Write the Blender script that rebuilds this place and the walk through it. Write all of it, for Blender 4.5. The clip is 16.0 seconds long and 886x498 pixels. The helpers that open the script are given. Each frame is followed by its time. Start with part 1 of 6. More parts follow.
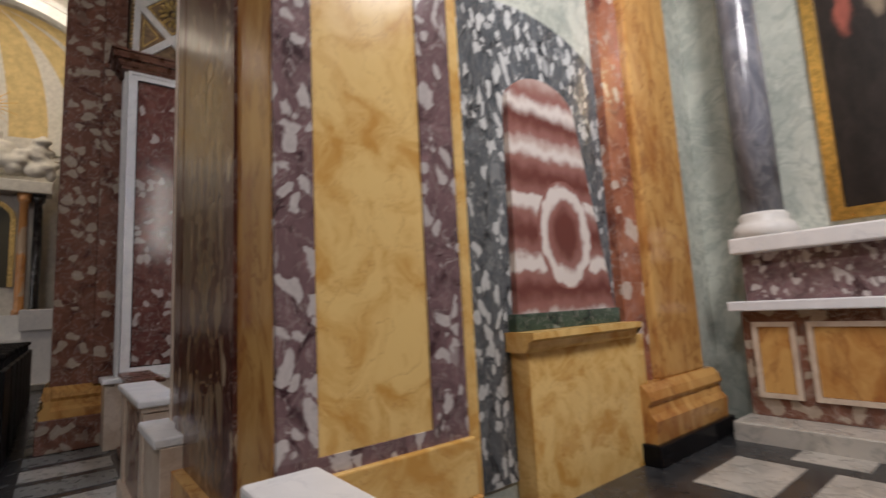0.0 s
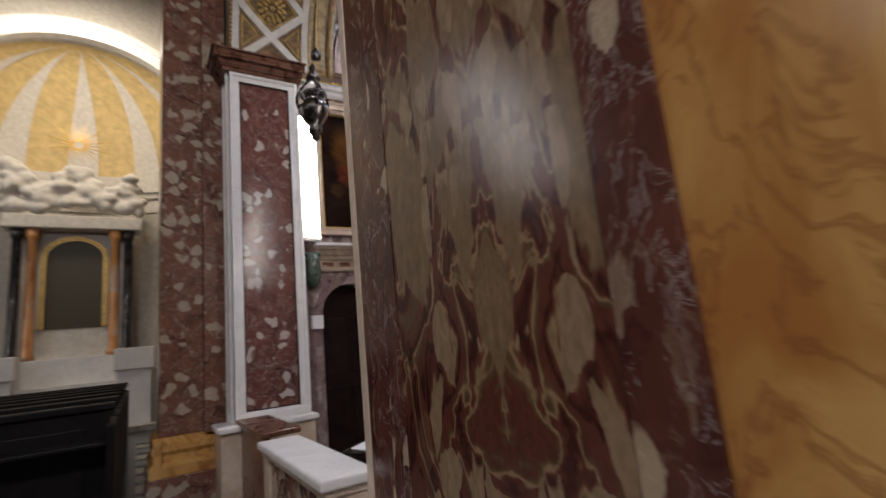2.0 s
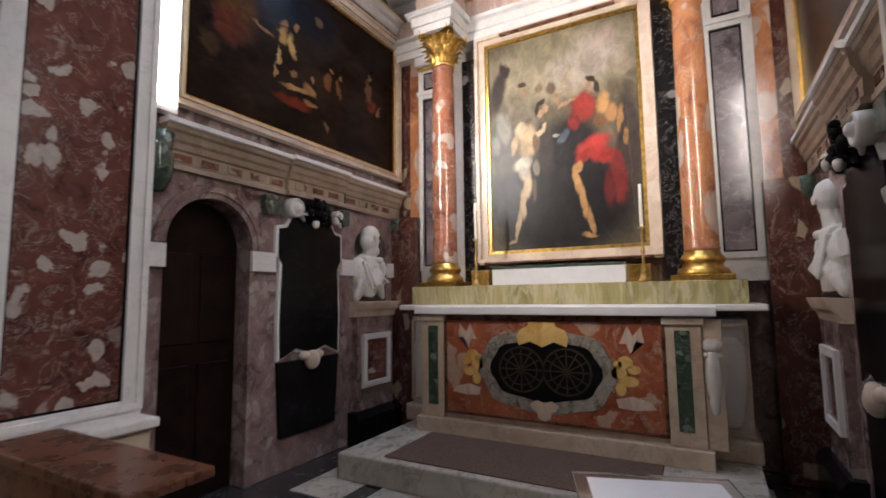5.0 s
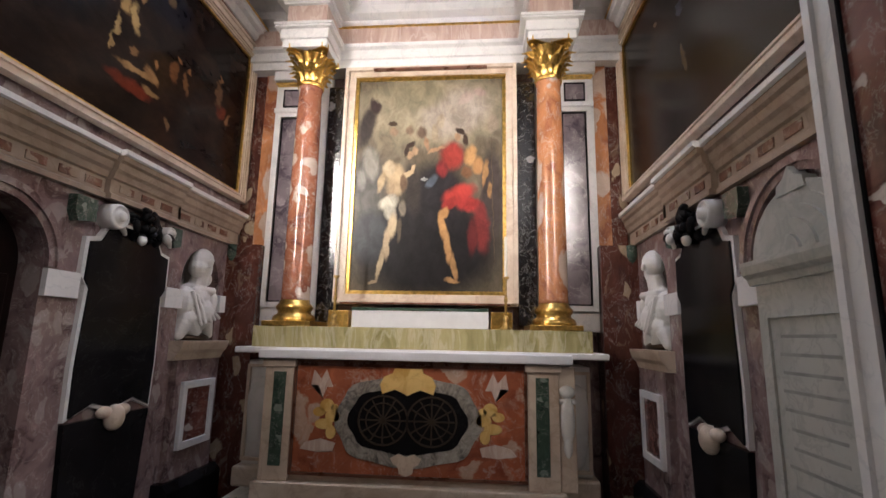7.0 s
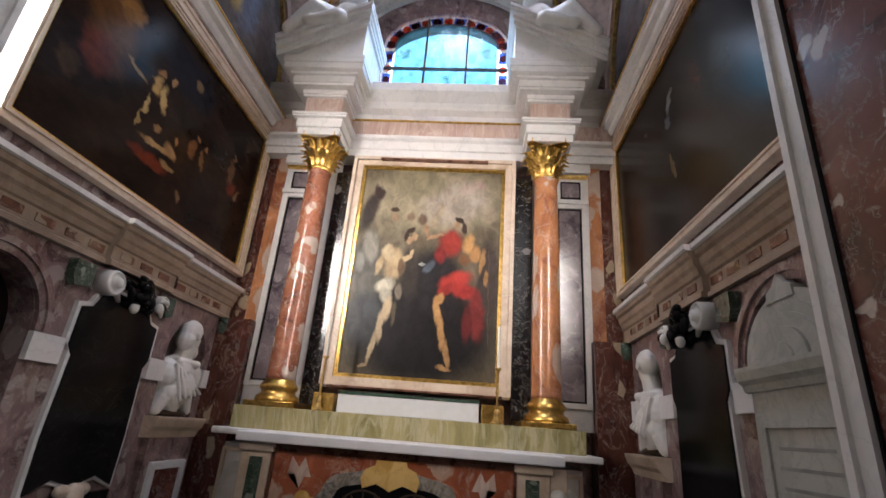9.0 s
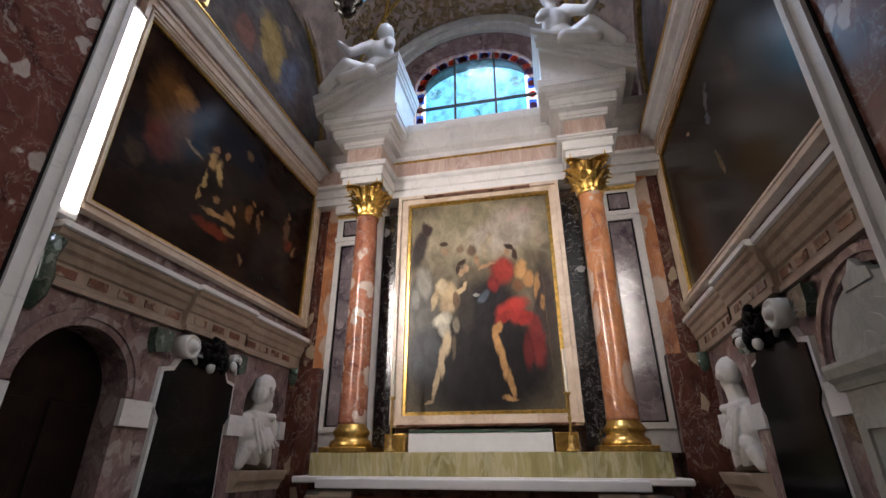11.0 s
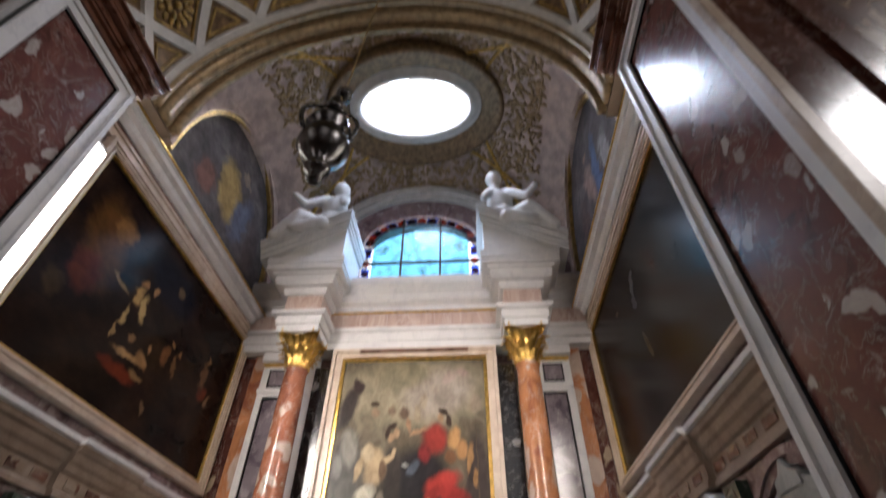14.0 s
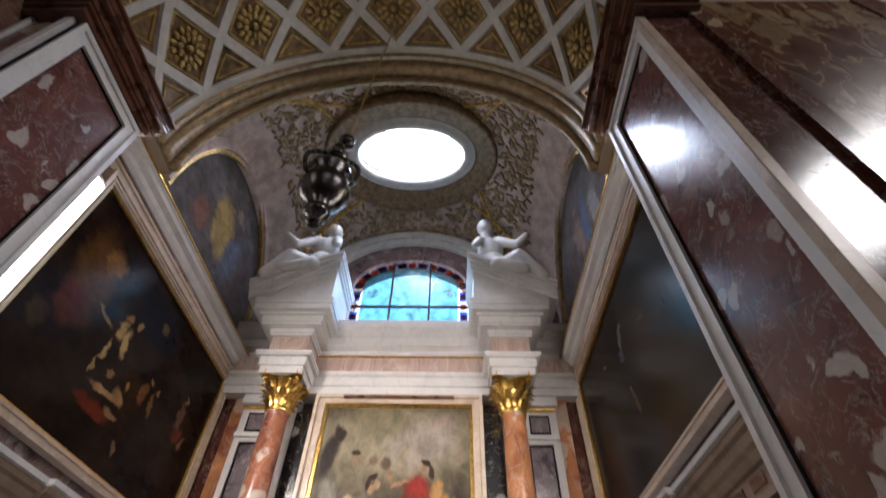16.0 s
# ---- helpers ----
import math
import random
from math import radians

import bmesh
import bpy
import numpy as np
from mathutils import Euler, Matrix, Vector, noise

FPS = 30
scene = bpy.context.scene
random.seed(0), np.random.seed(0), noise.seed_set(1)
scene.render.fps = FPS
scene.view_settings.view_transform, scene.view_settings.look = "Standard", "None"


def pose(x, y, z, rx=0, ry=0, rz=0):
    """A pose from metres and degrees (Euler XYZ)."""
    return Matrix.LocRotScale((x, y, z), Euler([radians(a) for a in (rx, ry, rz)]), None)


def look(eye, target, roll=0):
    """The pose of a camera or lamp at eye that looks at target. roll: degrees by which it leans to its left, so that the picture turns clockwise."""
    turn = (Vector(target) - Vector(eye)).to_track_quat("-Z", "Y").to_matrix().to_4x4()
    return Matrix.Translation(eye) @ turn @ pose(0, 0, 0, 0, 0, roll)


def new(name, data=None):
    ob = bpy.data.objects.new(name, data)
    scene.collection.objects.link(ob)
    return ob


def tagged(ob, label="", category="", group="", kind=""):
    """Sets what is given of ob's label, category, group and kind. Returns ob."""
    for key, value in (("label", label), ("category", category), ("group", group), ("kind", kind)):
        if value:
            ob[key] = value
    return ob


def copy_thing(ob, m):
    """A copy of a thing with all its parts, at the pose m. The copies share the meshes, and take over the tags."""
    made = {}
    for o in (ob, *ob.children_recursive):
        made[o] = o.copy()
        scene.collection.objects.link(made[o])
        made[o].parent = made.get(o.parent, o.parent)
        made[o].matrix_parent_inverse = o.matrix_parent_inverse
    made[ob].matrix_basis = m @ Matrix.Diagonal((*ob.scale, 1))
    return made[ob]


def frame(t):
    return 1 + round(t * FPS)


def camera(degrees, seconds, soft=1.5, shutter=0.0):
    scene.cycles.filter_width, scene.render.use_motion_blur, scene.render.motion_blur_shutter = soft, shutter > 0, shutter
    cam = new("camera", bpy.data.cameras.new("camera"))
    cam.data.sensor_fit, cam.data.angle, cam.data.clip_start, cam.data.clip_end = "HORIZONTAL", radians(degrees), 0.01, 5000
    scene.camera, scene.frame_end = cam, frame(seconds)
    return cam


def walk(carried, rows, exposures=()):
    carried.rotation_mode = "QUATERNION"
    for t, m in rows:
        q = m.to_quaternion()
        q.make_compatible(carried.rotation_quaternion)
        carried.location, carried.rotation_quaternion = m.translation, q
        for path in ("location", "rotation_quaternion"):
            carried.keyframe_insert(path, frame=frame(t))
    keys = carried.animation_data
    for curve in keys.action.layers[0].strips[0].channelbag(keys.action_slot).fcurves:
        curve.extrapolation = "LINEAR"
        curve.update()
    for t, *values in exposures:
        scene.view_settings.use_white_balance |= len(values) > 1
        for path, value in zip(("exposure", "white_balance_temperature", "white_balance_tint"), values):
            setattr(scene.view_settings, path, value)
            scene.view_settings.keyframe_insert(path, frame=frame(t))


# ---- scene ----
cam = camera(85.5, 16.0, shutter=0.6)
PATH = [
    (0, (-0.187, -5.081, 1.359), (1.059, -3.537, 1.606), -3.0),
    (0.5, (-0.245, -4.728, 1.367), (0.911, -3.111, 1.585), -2.1),
    (1, (-0.412, -4.406, 1.391), (0.749, -2.79, 1.589), -6.4),
    (1.5, (-0.38, -3.926, 1.349), (0.57, -2.202, 1.701), -6.4),
    (2, (-0.403, -3.549, 1.419), (0.663, -1.895, 1.774), -5.6),
    (2.5, (-0.409, -3.119, 1.447), (0.822, -1.569, 1.735), -4.9),
    (3, (-0.395, -2.715, 1.487), (0.838, -1.161, 1.744), -6.0),
    (3.2, (-0.407, -2.558, 1.514), (0.845, -1.02, 1.774), -4.4),
    (5.3, (-0.48, -1.019, 1.413), (1.325, -0.198, 1.671), -0.9),
    (5.5, (-0.44, -0.921, 1.419), (1.396, -0.208, 1.772), -1.5),
    (6, (-0.395, -0.775, 1.414), (1.513, -0.294, 1.773), 2.0),
    (6.5, (-0.388, -0.622, 1.45), (1.577, -0.404, 1.753), 0.6),
    (7, (-0.428, -0.561, 1.446), (1.532, -0.389, 1.807), 1.1),
    (7.5, (-0.45, -0.562, 1.454), (1.495, -0.38, 1.885), 2.6),
    (8, (-0.456, -0.549, 1.453), (1.47, -0.364, 1.959), 3.0),
    (8.5, (-0.452, -0.551, 1.446), (1.453, -0.368, 2.028), 3.7),
    (8.7, (-0.453, -0.553, 1.447), (1.429, -0.418, 2.111), 4.5),
    (10.8, (-0.468, -0.627, 1.428), (1.314, -0.238, 2.247), -0.4),
    (11, (-0.467, -0.638, 1.429), (1.314, -0.24, 2.247), 0.1),
    (11.5, (-0.452, -0.622, 1.428), (1.386, -0.257, 2.129), 0.5),
    (12, (-0.434, -0.601, 1.441), (1.467, -0.306, 1.988), 0.5),
    (12.5, (-0.425, -0.588, 1.442), (1.498, -0.363, 1.944), 1.1),
    (13, (-0.424, -0.589, 1.445), (1.479, -0.37, 2.023), 2.2),
    (13.5, (-0.433, -0.615, 1.491), (1.328, -0.438, 2.424), 2.7),
    (14, (-0.496, -0.598, 1.51), (0.987, -0.502, 2.848), 0.4),
    (14.5, (-0.517, -0.571, 1.495), (0.817, -0.49, 2.983), 2.0),
    (15, (-0.52, -0.576, 1.488), (0.738, -0.512, 3.042), 2.4),
    (15.5, (-0.532, -0.573, 1.492), (0.715, -0.504, 3.053), 3.2),
    (16, (-0.529, -0.569, 1.492), (0.824, -0.526, 2.964), 1.5),
]
EXPOSURES = [(0.0, -0.12), (0.5, 0.08), (1.0, 0.15), (1.5, 0.25), (3.2, 0.34), (5.3, 0.05), (7.5, 0.08), (8.7, -0.1), (10.8, -0.5), (12.0, -0.55), (13.0, -0.35), (14.0, -0.42), (16.0, -0.45)]
walk(cam, [(t, look(eye, target, roll)) for t, eye, target, roll in PATH], EXPOSURES)

# ---- light ----
world = bpy.data.worlds.new("world")
scene.world = world
world.use_nodes = True
wn = world.node_tree.nodes
sky = wn.new("ShaderNodeTexSky")
sky.sky_type, sky.sun_disc = "NISHITA", False
sky.sun_elevation, sky.sun_rotation = radians(40), radians(120)
wn["Background"].inputs[1].default_value = 0.15
world.node_tree.links.new(sky.outputs[0], wn["Background"].inputs[0])


def area(name, eye, target, w, h, power, color, spread=180):
    d = bpy.data.lights.new(name, "AREA")
    d.shape, d.size, d.size_y, d.energy, d.color = "RECTANGLE", w, h, power, color
    d.spread = radians(spread)
    ob = new(name, d)
    ob.matrix_world = look(eye, target)
    return ob


WARM, COOL, NEUT = (1.0, 0.86, 0.68), (0.66, 0.74, 1.0), (1.0, 0.955, 0.97)
# added unseen fill lights, high on the far side and along the vault
area("nave_fill_light", (-7.6, -2.5, 7.0), (0.0, -2.5, 2.0), 2.2, 3.6, 48, NEUT)
area("nave_fill_light_far", (-7.6, 6.0, 7.0), (0.0, 7.0, 3.0), 2.2, 3.6, 90, NEUT)
area("nave_fill_light_near", (-3.0, -6.5, 7.2), (0.5, -3.2, 1.5), 1.2, 1.2, 210, NEUT)
area("apse_fill_light", (-1.8, 8.0, 9.3), (-1.8, 12.5, 4.5), 2.0, 1.0, 150, WARM)
area("side_chapel_fill_light", (2.4, -5.6, 5.2), (2.7, -2.8, 1.6), 0.8, 0.8, 150, NEUT)
# daylight down the oval lantern and in at the stained glass
area("lantern_daylight", (2.93, 0.0, 7.75), (2.93, 0.0, 0.0), 1.1, 0.7, 150, COOL)
area("window_daylight", (4.38, 0.0, 5.75), (0.0, 0.0, 3.4), 1.4, 0.9, 22, COOL)
# the strip lamp hidden behind the entrance pier, turned to the altar
area("strip_lamp_light", (1.27, 1.83, 3.45), (4.2, 0.0, 3.05), 0.14, 1.4, 38, (1.0, 0.90, 0.84), 80)
area("strip_lamp_light_far", (1.27, -1.83, 3.45), (4.2, 0.0, 3.05), 0.14, 1.4, 24, (1.0, 0.90, 0.84), 80)


# ---- materials ----
def mat(name, rough=0.5, metal=0.0):
    m = bpy.data.materials.new(name)
    m.use_nodes = True
    b = m.node_tree.nodes["Principled BSDF"]
    b.inputs["Roughness"].default_value, b.inputs["Metallic"].default_value = rough, metal
    return m, m.node_tree.nodes, m.node_tree.links, b


def coords(n, l, scale, warp=0.0, warp_scale=2.0, stretch=(1, 1, 1)):
    tc, mp = n.new("ShaderNodeTexCoord"), n.new("ShaderNodeMapping")
    mp.inputs["Scale"].default_value = [scale * s for s in stretch]
    l.new(tc.outputs["Object"], mp.inputs[0])
    out = mp.outputs[0]
    if warp:
        nz, add = n.new("ShaderNodeTexNoise"), n.new("ShaderNodeVectorMath")
        nz.inputs["Scale"].default_value, nz.inputs["Detail"].default_value = warp_scale, 4
        l.new(out, nz.inputs[0])
        sub, mul = n.new("ShaderNodeVectorMath"), n.new("ShaderNodeVectorMath")
        sub.operation, mul.operation = "SUBTRACT", "SCALE"
        sub.inputs[1].default_value = (0.5, 0.5, 0.5)
        mul.inputs["Scale"].default_value = warp
        l.new(nz.outputs["Color"], sub.inputs[0]), l.new(sub.outputs[0], mul.inputs[0])
        l.new(out, add.inputs[0]), l.new(mul.outputs[0], add.inputs[1])
        out = add.outputs[0]
    return out


def ramp(n, l, fac, stops, smooth=True):
    r = n.new("ShaderNodeValToRGB")
    r.color_ramp.interpolation = "EASE" if smooth else "LINEAR"
    el = r.color_ramp.elements
    while len(el) < len(stops):
        el.new(0.5)
    for e, (p, c) in zip(el, stops):
        e.position, e.color = p, (*c, 1)
    l.new(fac, r.inputs[0])
    return r.outputs[0]


def mix(n, l, fac, a, b, mode="MIX"):
    m = n.new("ShaderNodeMix")
    m.data_type, m.blend_type = "RGBA", mode
    for s, v in ((m.inputs[0], fac), (m.inputs[6], a), (m.inputs[7], b)):
        if isinstance(v, (int, float)):
            s.default_value = v
        elif isinstance(v, tuple):
            s.default_value = (*v, 1)
        else:
            l.new(v, s)
    return m.outputs[2]


def noise_fac(n, l, vec, scale, detail=6, rough=0.6, dist=0.0):
    t = n.new("ShaderNodeTexNoise")
    t.inputs["Scale"].default_value, t.inputs["Detail"].default_value = scale, detail
    t.inputs["Roughness"].default_value, t.inputs["Distortion"].default_value = rough, dist
    l.new(vec, t.inputs[0])
    return t.outputs[0]


def finish(n, l, b, color, vec, bump=0.02, rough=(0.15, 0.3), bscale=60):
    l.new(color, b.inputs["Base Color"])
    f = noise_fac(n, l, vec, 9, 4)
    r = n.new("ShaderNodeMapRange")
    r.inputs["To Min"].default_value, r.inputs["To Max"].default_value = rough
    l.new(f, r.inputs[0]), l.new(r.outputs[0], b.inputs["Roughness"])
    if bump:
        bp = n.new("ShaderNodeBump")
        bp.inputs["Strength"].default_value, bp.inputs["Distance"].default_value = bump, 0.01
        l.new(noise_fac(n, l, vec, bscale, 3), bp.inputs["Height"]), l.new(bp.outputs[0], b.inputs["Normal"])


def breccia(name, base, dark, clast, scale=5.0, amount=0.35, vein=(0.75, 0.7, 0.65), rough=(0.12, 0.25), stretch=(1, 1, 1)):
    """Polished breccia: broken clasts of one colour in a mottled ground of two, with thin pale veins."""
    m, n, l, b = mat(name)
    v = coords(n, l, 1.0, 0.25, 5.0, stretch)
    ground = ramp(n, l, noise_fac(n, l, v, scale * 0.7, 8, 0.65, 0.6), [(0.32, dark), (0.5, base), (0.72, tuple(min(1, c * 1.5) for c in base))])
    vo = n.new("ShaderNodeTexVoronoi")
    vo.inputs["Scale"].default_value = scale
    l.new(v, vo.inputs[0])
    sep = n.new("ShaderNodeSeparateColor")
    l.new(vo.outputs["Color"], sep.inputs[0])
    pick = ramp(n, l, sep.outputs[0], [(1 - amount, (0, 0, 0)), (1 - amount + 0.05, (1, 1, 1))])
    rough_edge = n.new("ShaderNodeMath")
    rough_edge.operation = "MULTIPLY_ADD"
    rough_edge.inputs[1].default_value = 0.35
    l.new(noise_fac(n, l, v, scale * 2.5, 5), rough_edge.inputs[0]), l.new(vo.outputs["Distance"], rough_edge.inputs[2])
    core = ramp(n, l, rough_edge.outputs[0], [(0.58, (1, 1, 1)), (0.70, (0, 0, 0))])
    both = mix(n, l, 1.0, pick, core, "MULTIPLY")
    shade = mix(n, l, noise_fac(n, l, v, scale * 3, 5), clast, tuple(0.55 * c for c in clast))
    col = mix(n, l, both, ground, shade)
    cloud = ramp(n, l, noise_fac(n, l, v, scale * 0.9, 9, 0.7, 0.9), [(0.56, (0, 0, 0)), (0.66, (1, 1, 1))])
    col = mix(n, l, mix(n, l, 0.6 * min(1, amount * 2.2), (0, 0, 0), cloud), col, tuple(0.8 * c for c in clast))
    w = noise_fac(n, l, v, scale * 0.6, 9, 0.65, 1.2)
    line = ramp(n, l, w, [(0.488, (0, 0, 0)), (0.5, (1, 1, 1)), (0.512, (0, 0, 0))])
    half = mix(n, l, 0.28, (0, 0, 0), line)
    finish(n, l, b, mix(n, l, half, col, vein), v, 0.01, rough)
    return m


def veined(name, light, mid, vein, scale=2.0, width=0.03, strength=0.5, rough=(0.25, 0.45), stretch=(1, 1, 1), bump=0.02):
    m, n, l, b = mat(name)
    v = coords(n, l, 1.0, 0.3, 3.0, stretch)
    ground = ramp(n, l, noise_fac(n, l, v, scale * 1.3, 7, 0.6, 0.8), [(0.3, mid), (0.62, light)])
    w = noise_fac(n, l, v, scale * 0.8, 6, 0.6, 1.6)
    line = ramp(n, l, w, [(0.5 - width, (0, 0, 0)), (0.5, (1, 1, 1)), (0.5 + width, (0, 0, 0))])
    finish(n, l, b, mix(n, l, mix(n, l, strength, (0, 0, 0), line), ground, vein), v, bump, rough)
    return m


def plain(name, c, rough=0.6, metal=0.0, var=0.25, scale=8.0, bump=0.03, spec=0.5):
    m, n, l, b = mat(name, rough, metal)
    b.inputs["Specular IOR Level"].default_value = spec
    v = coords(n, l, 1.0)
    col = ramp(n, l, noise_fac(n, l, v, scale, 7), [(0.3, tuple(x * (1 - var) for x in c)), (0.7, tuple(min(1, x * (1 + var * 0.4)) for x in c))])
    finish(n, l, b, col, v, bump, (rough * 0.8, min(1, rough * 1.2)))
    return m


RED = breccia("red_breccia", (0.135, 0.05, 0.04), (0.055, 0.019, 0.017), (0.58, 0.49, 0.45), 9, 0.26, rough=(0.13, 0.24))
SPOTRED = breccia("spotted_dark_red_breccia", (0.095, 0.033, 0.024), (0.05, 0.014, 0.012), (0.50, 0.38, 0.26), 9, 0.22, stretch=(1, 1, 0.6))
REDCOL = breccia("rose_breccia", (0.34, 0.13, 0.075), (0.15, 0.045, 0.032), (0.72, 0.58, 0.49), 6, 0.46)
HONEY = breccia("honey_alabaster", (0.50, 0.24, 0.09), (0.26, 0.10, 0.045), (0.66, 0.50, 0.36), 3.5, 0.28, stretch=(1, 1, 0.4))
ROSECOL = breccia("honey_rose_breccia", (0.47, 0.20, 0.09), (0.24, 0.08, 0.045), (0.68, 0.52, 0.42), 5.5, 0.4, stretch=(1, 1, 0.55))
BROWN = breccia("brown_breccia", (0.17, 0.075, 0.05), (0.075, 0.03, 0.022), (0.50, 0.40, 0.31), 7.5, 0.5, rough=(0.15, 0.3))
PURPLE = breccia("violet_breccia", (0.17, 0.105, 0.11), (0.045, 0.022, 0.026), (0.66, 0.60, 0.58), 15, 0.55, stretch=(1, 1, 0.8))
GREYP = breccia("grey_violet_breccia", (0.22, 0.18, 0.20), (0.08, 0.06, 0.08), (0.42, 0.36, 0.38), 4, 0.3)
MAUVE = breccia("mauve_breccia", (0.22, 0.15, 0.145), (0.09, 0.055, 0.055), (0.42, 0.34, 0.32), 9, 0.34, stretch=(1, 1, 0.8))
AFRIC = breccia("black_and_white_breccia", (0.10, 0.11, 0.12), (0.02, 0.022, 0.026), (0.70, 0.72, 0.72), 15, 0.62, stretch=(1, 1, 0.6))
YELLOW = veined("siena_yellow", (0.82, 0.57, 0.22), (0.60, 0.32, 0.075), (0.40, 0.17, 0.05), 3.6, 0.010, 0.35, (0.15, 0.3))
ORANGE = veined("orange_alabaster", (0.62, 0.36, 0.12), (0.40, 0.17, 0.045), (0.24, 0.08, 0.03), 2.6, 0.03, 0.5, (0.12, 0.25), (1, 1, 0.5))
WHITE = veined("white_marble", (0.79, 0.775, 0.76), (0.70, 0.69, 0.69), (0.56, 0.56, 0.57), 2.4, 0.02, 0.45, (0.3, 0.5))
STATUARY = veined("statuary_marble", (0.74, 0.72, 0.69), (0.64, 0.62, 0.59), (0.55, 0.53, 0.5), 3, 0.02, 0.2, (0.35, 0.55))
# darker copy of the cream marble; the cornices' shaded undersides are in its colour
DIMCREAM = veined("shaded_cream_marble", (0.40, 0.31, 0.24), (0.28, 0.21, 0.16), (0.2, 0.14, 0.1), 3, 0.03, 0.35, (0.35, 0.5))
CREAM = veined("cream_marble", (0.66, 0.55, 0.44), (0.52, 0.40, 0.30), (0.40, 0.28, 0.2), 3, 0.03, 0.35, (0.25, 0.4))
PINK = veined("pink_grained_marble", (0.62, 0.47, 0.40), (0.48, 0.32, 0.27), (0.75, 0.66, 0.6), 5, 0.05, 0.5, (0.25, 0.4), (1, 1, 0.25))
GREEN = veined("green_onyx", (0.46, 0.40, 0.20), (0.24, 0.22, 0.09), (0.62, 0.56, 0.40), 4, 0.05, 0.5, (0.12, 0.25), (1, 1, 0.3))
DKGREEN = breccia("dark_green_marble", (0.045, 0.075, 0.055), (0.015, 0.025, 0.02), (0.28, 0.33, 0.28), 14, 0.16)
PALEG = veined("pale_green_marble", (0.55, 0.57, 0.50), (0.40, 0.43, 0.38), (0.28, 0.31, 0.28), 1.5, 0.05, 0.5, (0.2, 0.35))
BLACK = veined("black_marble", (0.010, 0.0095, 0.011), (0.006, 0.006, 0.007), (0.03, 0.03, 0.03), 2, 0.008, 0.5, (0.14, 0.2))
BLACK.node_tree.nodes["Principled BSDF"].inputs["Specular IOR Level"].default_value = 0.1
BLACKW = breccia("black_marble_white_flecks", (0.012, 0.011, 0.012), (0.006, 0.006, 0.007), (0.5, 0.48, 0.46), 9, 0.05)
GOLD = plain("gilded_bronze", (0.72, 0.46, 0.13), 0.30, 1.0, 0.35, 25, 0.15)
GILT = plain("gilt_stucco", (0.55, 0.37, 0.13), 0.40, 0.75, 0.5, 18, 0.2)
DULLGILT = plain("worn_gilding", (0.24, 0.15, 0.075), 0.5, 0.4, 0.5, 16, 0.25)
OLDGILT = plain("faded_gilding", (0.38, 0.265, 0.14), 0.45, 0.45, 0.4, 14, 0.2)
NAVEWALL = plain("brown_painted_stucco", (0.24, 0.175, 0.12), 0.7, 0, 0.3, 3, 0.05)
STUCCO = plain("white_stucco", (0.62, 0.59, 0.54), 0.75, 0, 0.15, 10, 0.05)
STUCCOV = plain("vault_stucco", (0.54, 0.41, 0.345), 0.75, 0, 0.35, 6, 0.08)
OCHRE = plain("ochre_stucco", (0.62, 0.47, 0.22), 0.75, 0, 0.2, 6)
DARKWOOD = plain("dark_walnut", (0.013, 0.006, 0.005), 0.5, 0, 0.5, 7, 0.05, 0.15)
# pew wood near black: the unlit nave is put into its colour
PEWWOOD = plain("shaded_pew_wood", (0.008, 0.007, 0.007), 0.5, 0, 0.4, 9, 0.05, 0.2)
BROWNWOOD = plain("brown_moulding_marble", (0.15, 0.06, 0.035), 0.28, 0, 0.5, 9)
PAPER = plain("white_paper", (0.8, 0.82, 0.86), 0.45, 0, 0.04)
SILVER = plain("tarnished_silver", (0.13, 0.12, 0.115), 0.25, 1.0, 0.4, 20, 0.2)
STEEL = plain("dark_steel", (0.08, 0.08, 0.08), 0.4, 0.8)
CARPET = plain("brown_carpet", (0.13, 0.085, 0.065), 0.95, 0, 0.3, 60, 0.3)
LINEN = plain("white_linen", (0.76, 0.76, 0.78), 0.8, 0, 0.06)
LEAD = plain("window_lead", (0.03, 0.03, 0.035), 0.6)
WAX = plain("candle_wax", (0.75, 0.72, 0.62), 0.5, 0, 0.05)
FLOORW = veined("floor_white_marble", (0.52, 0.49, 0.44), (0.38, 0.36, 0.32), (0.25, 0.24, 0.22), 2.5, 0.04, 0.5, (0.18, 0.4))
FLOORD = veined("floor_dark_marble", (0.040, 0.042, 0.045), (0.02, 0.02, 0.022), (0.12, 0.12, 0.12), 3, 0.02, 0.4, (0.15, 0.35))
FLOORG = veined("floor_grey_marble", (0.20, 0.21, 0.20), (0.13, 0.14, 0.135), (0.3, 0.3, 0.3), 3, 0.03, 0.4, (0.18, 0.4))


def lamp_glow(name, color, power):
    m, n, l, b = mat(name)
    b.inputs["Base Color"].default_value = (*color, 1)
    b.inputs["Emission Color"].default_value, b.inputs["Emission Strength"].default_value = (*color, 1), power
    return m


GLOW = lamp_glow("strip_lamp_glow", (1.0, 0.95, 0.88), 14)
SKYGLOW = lamp_glow("bright_sky", (0.86, 0.92, 1.0), 5)


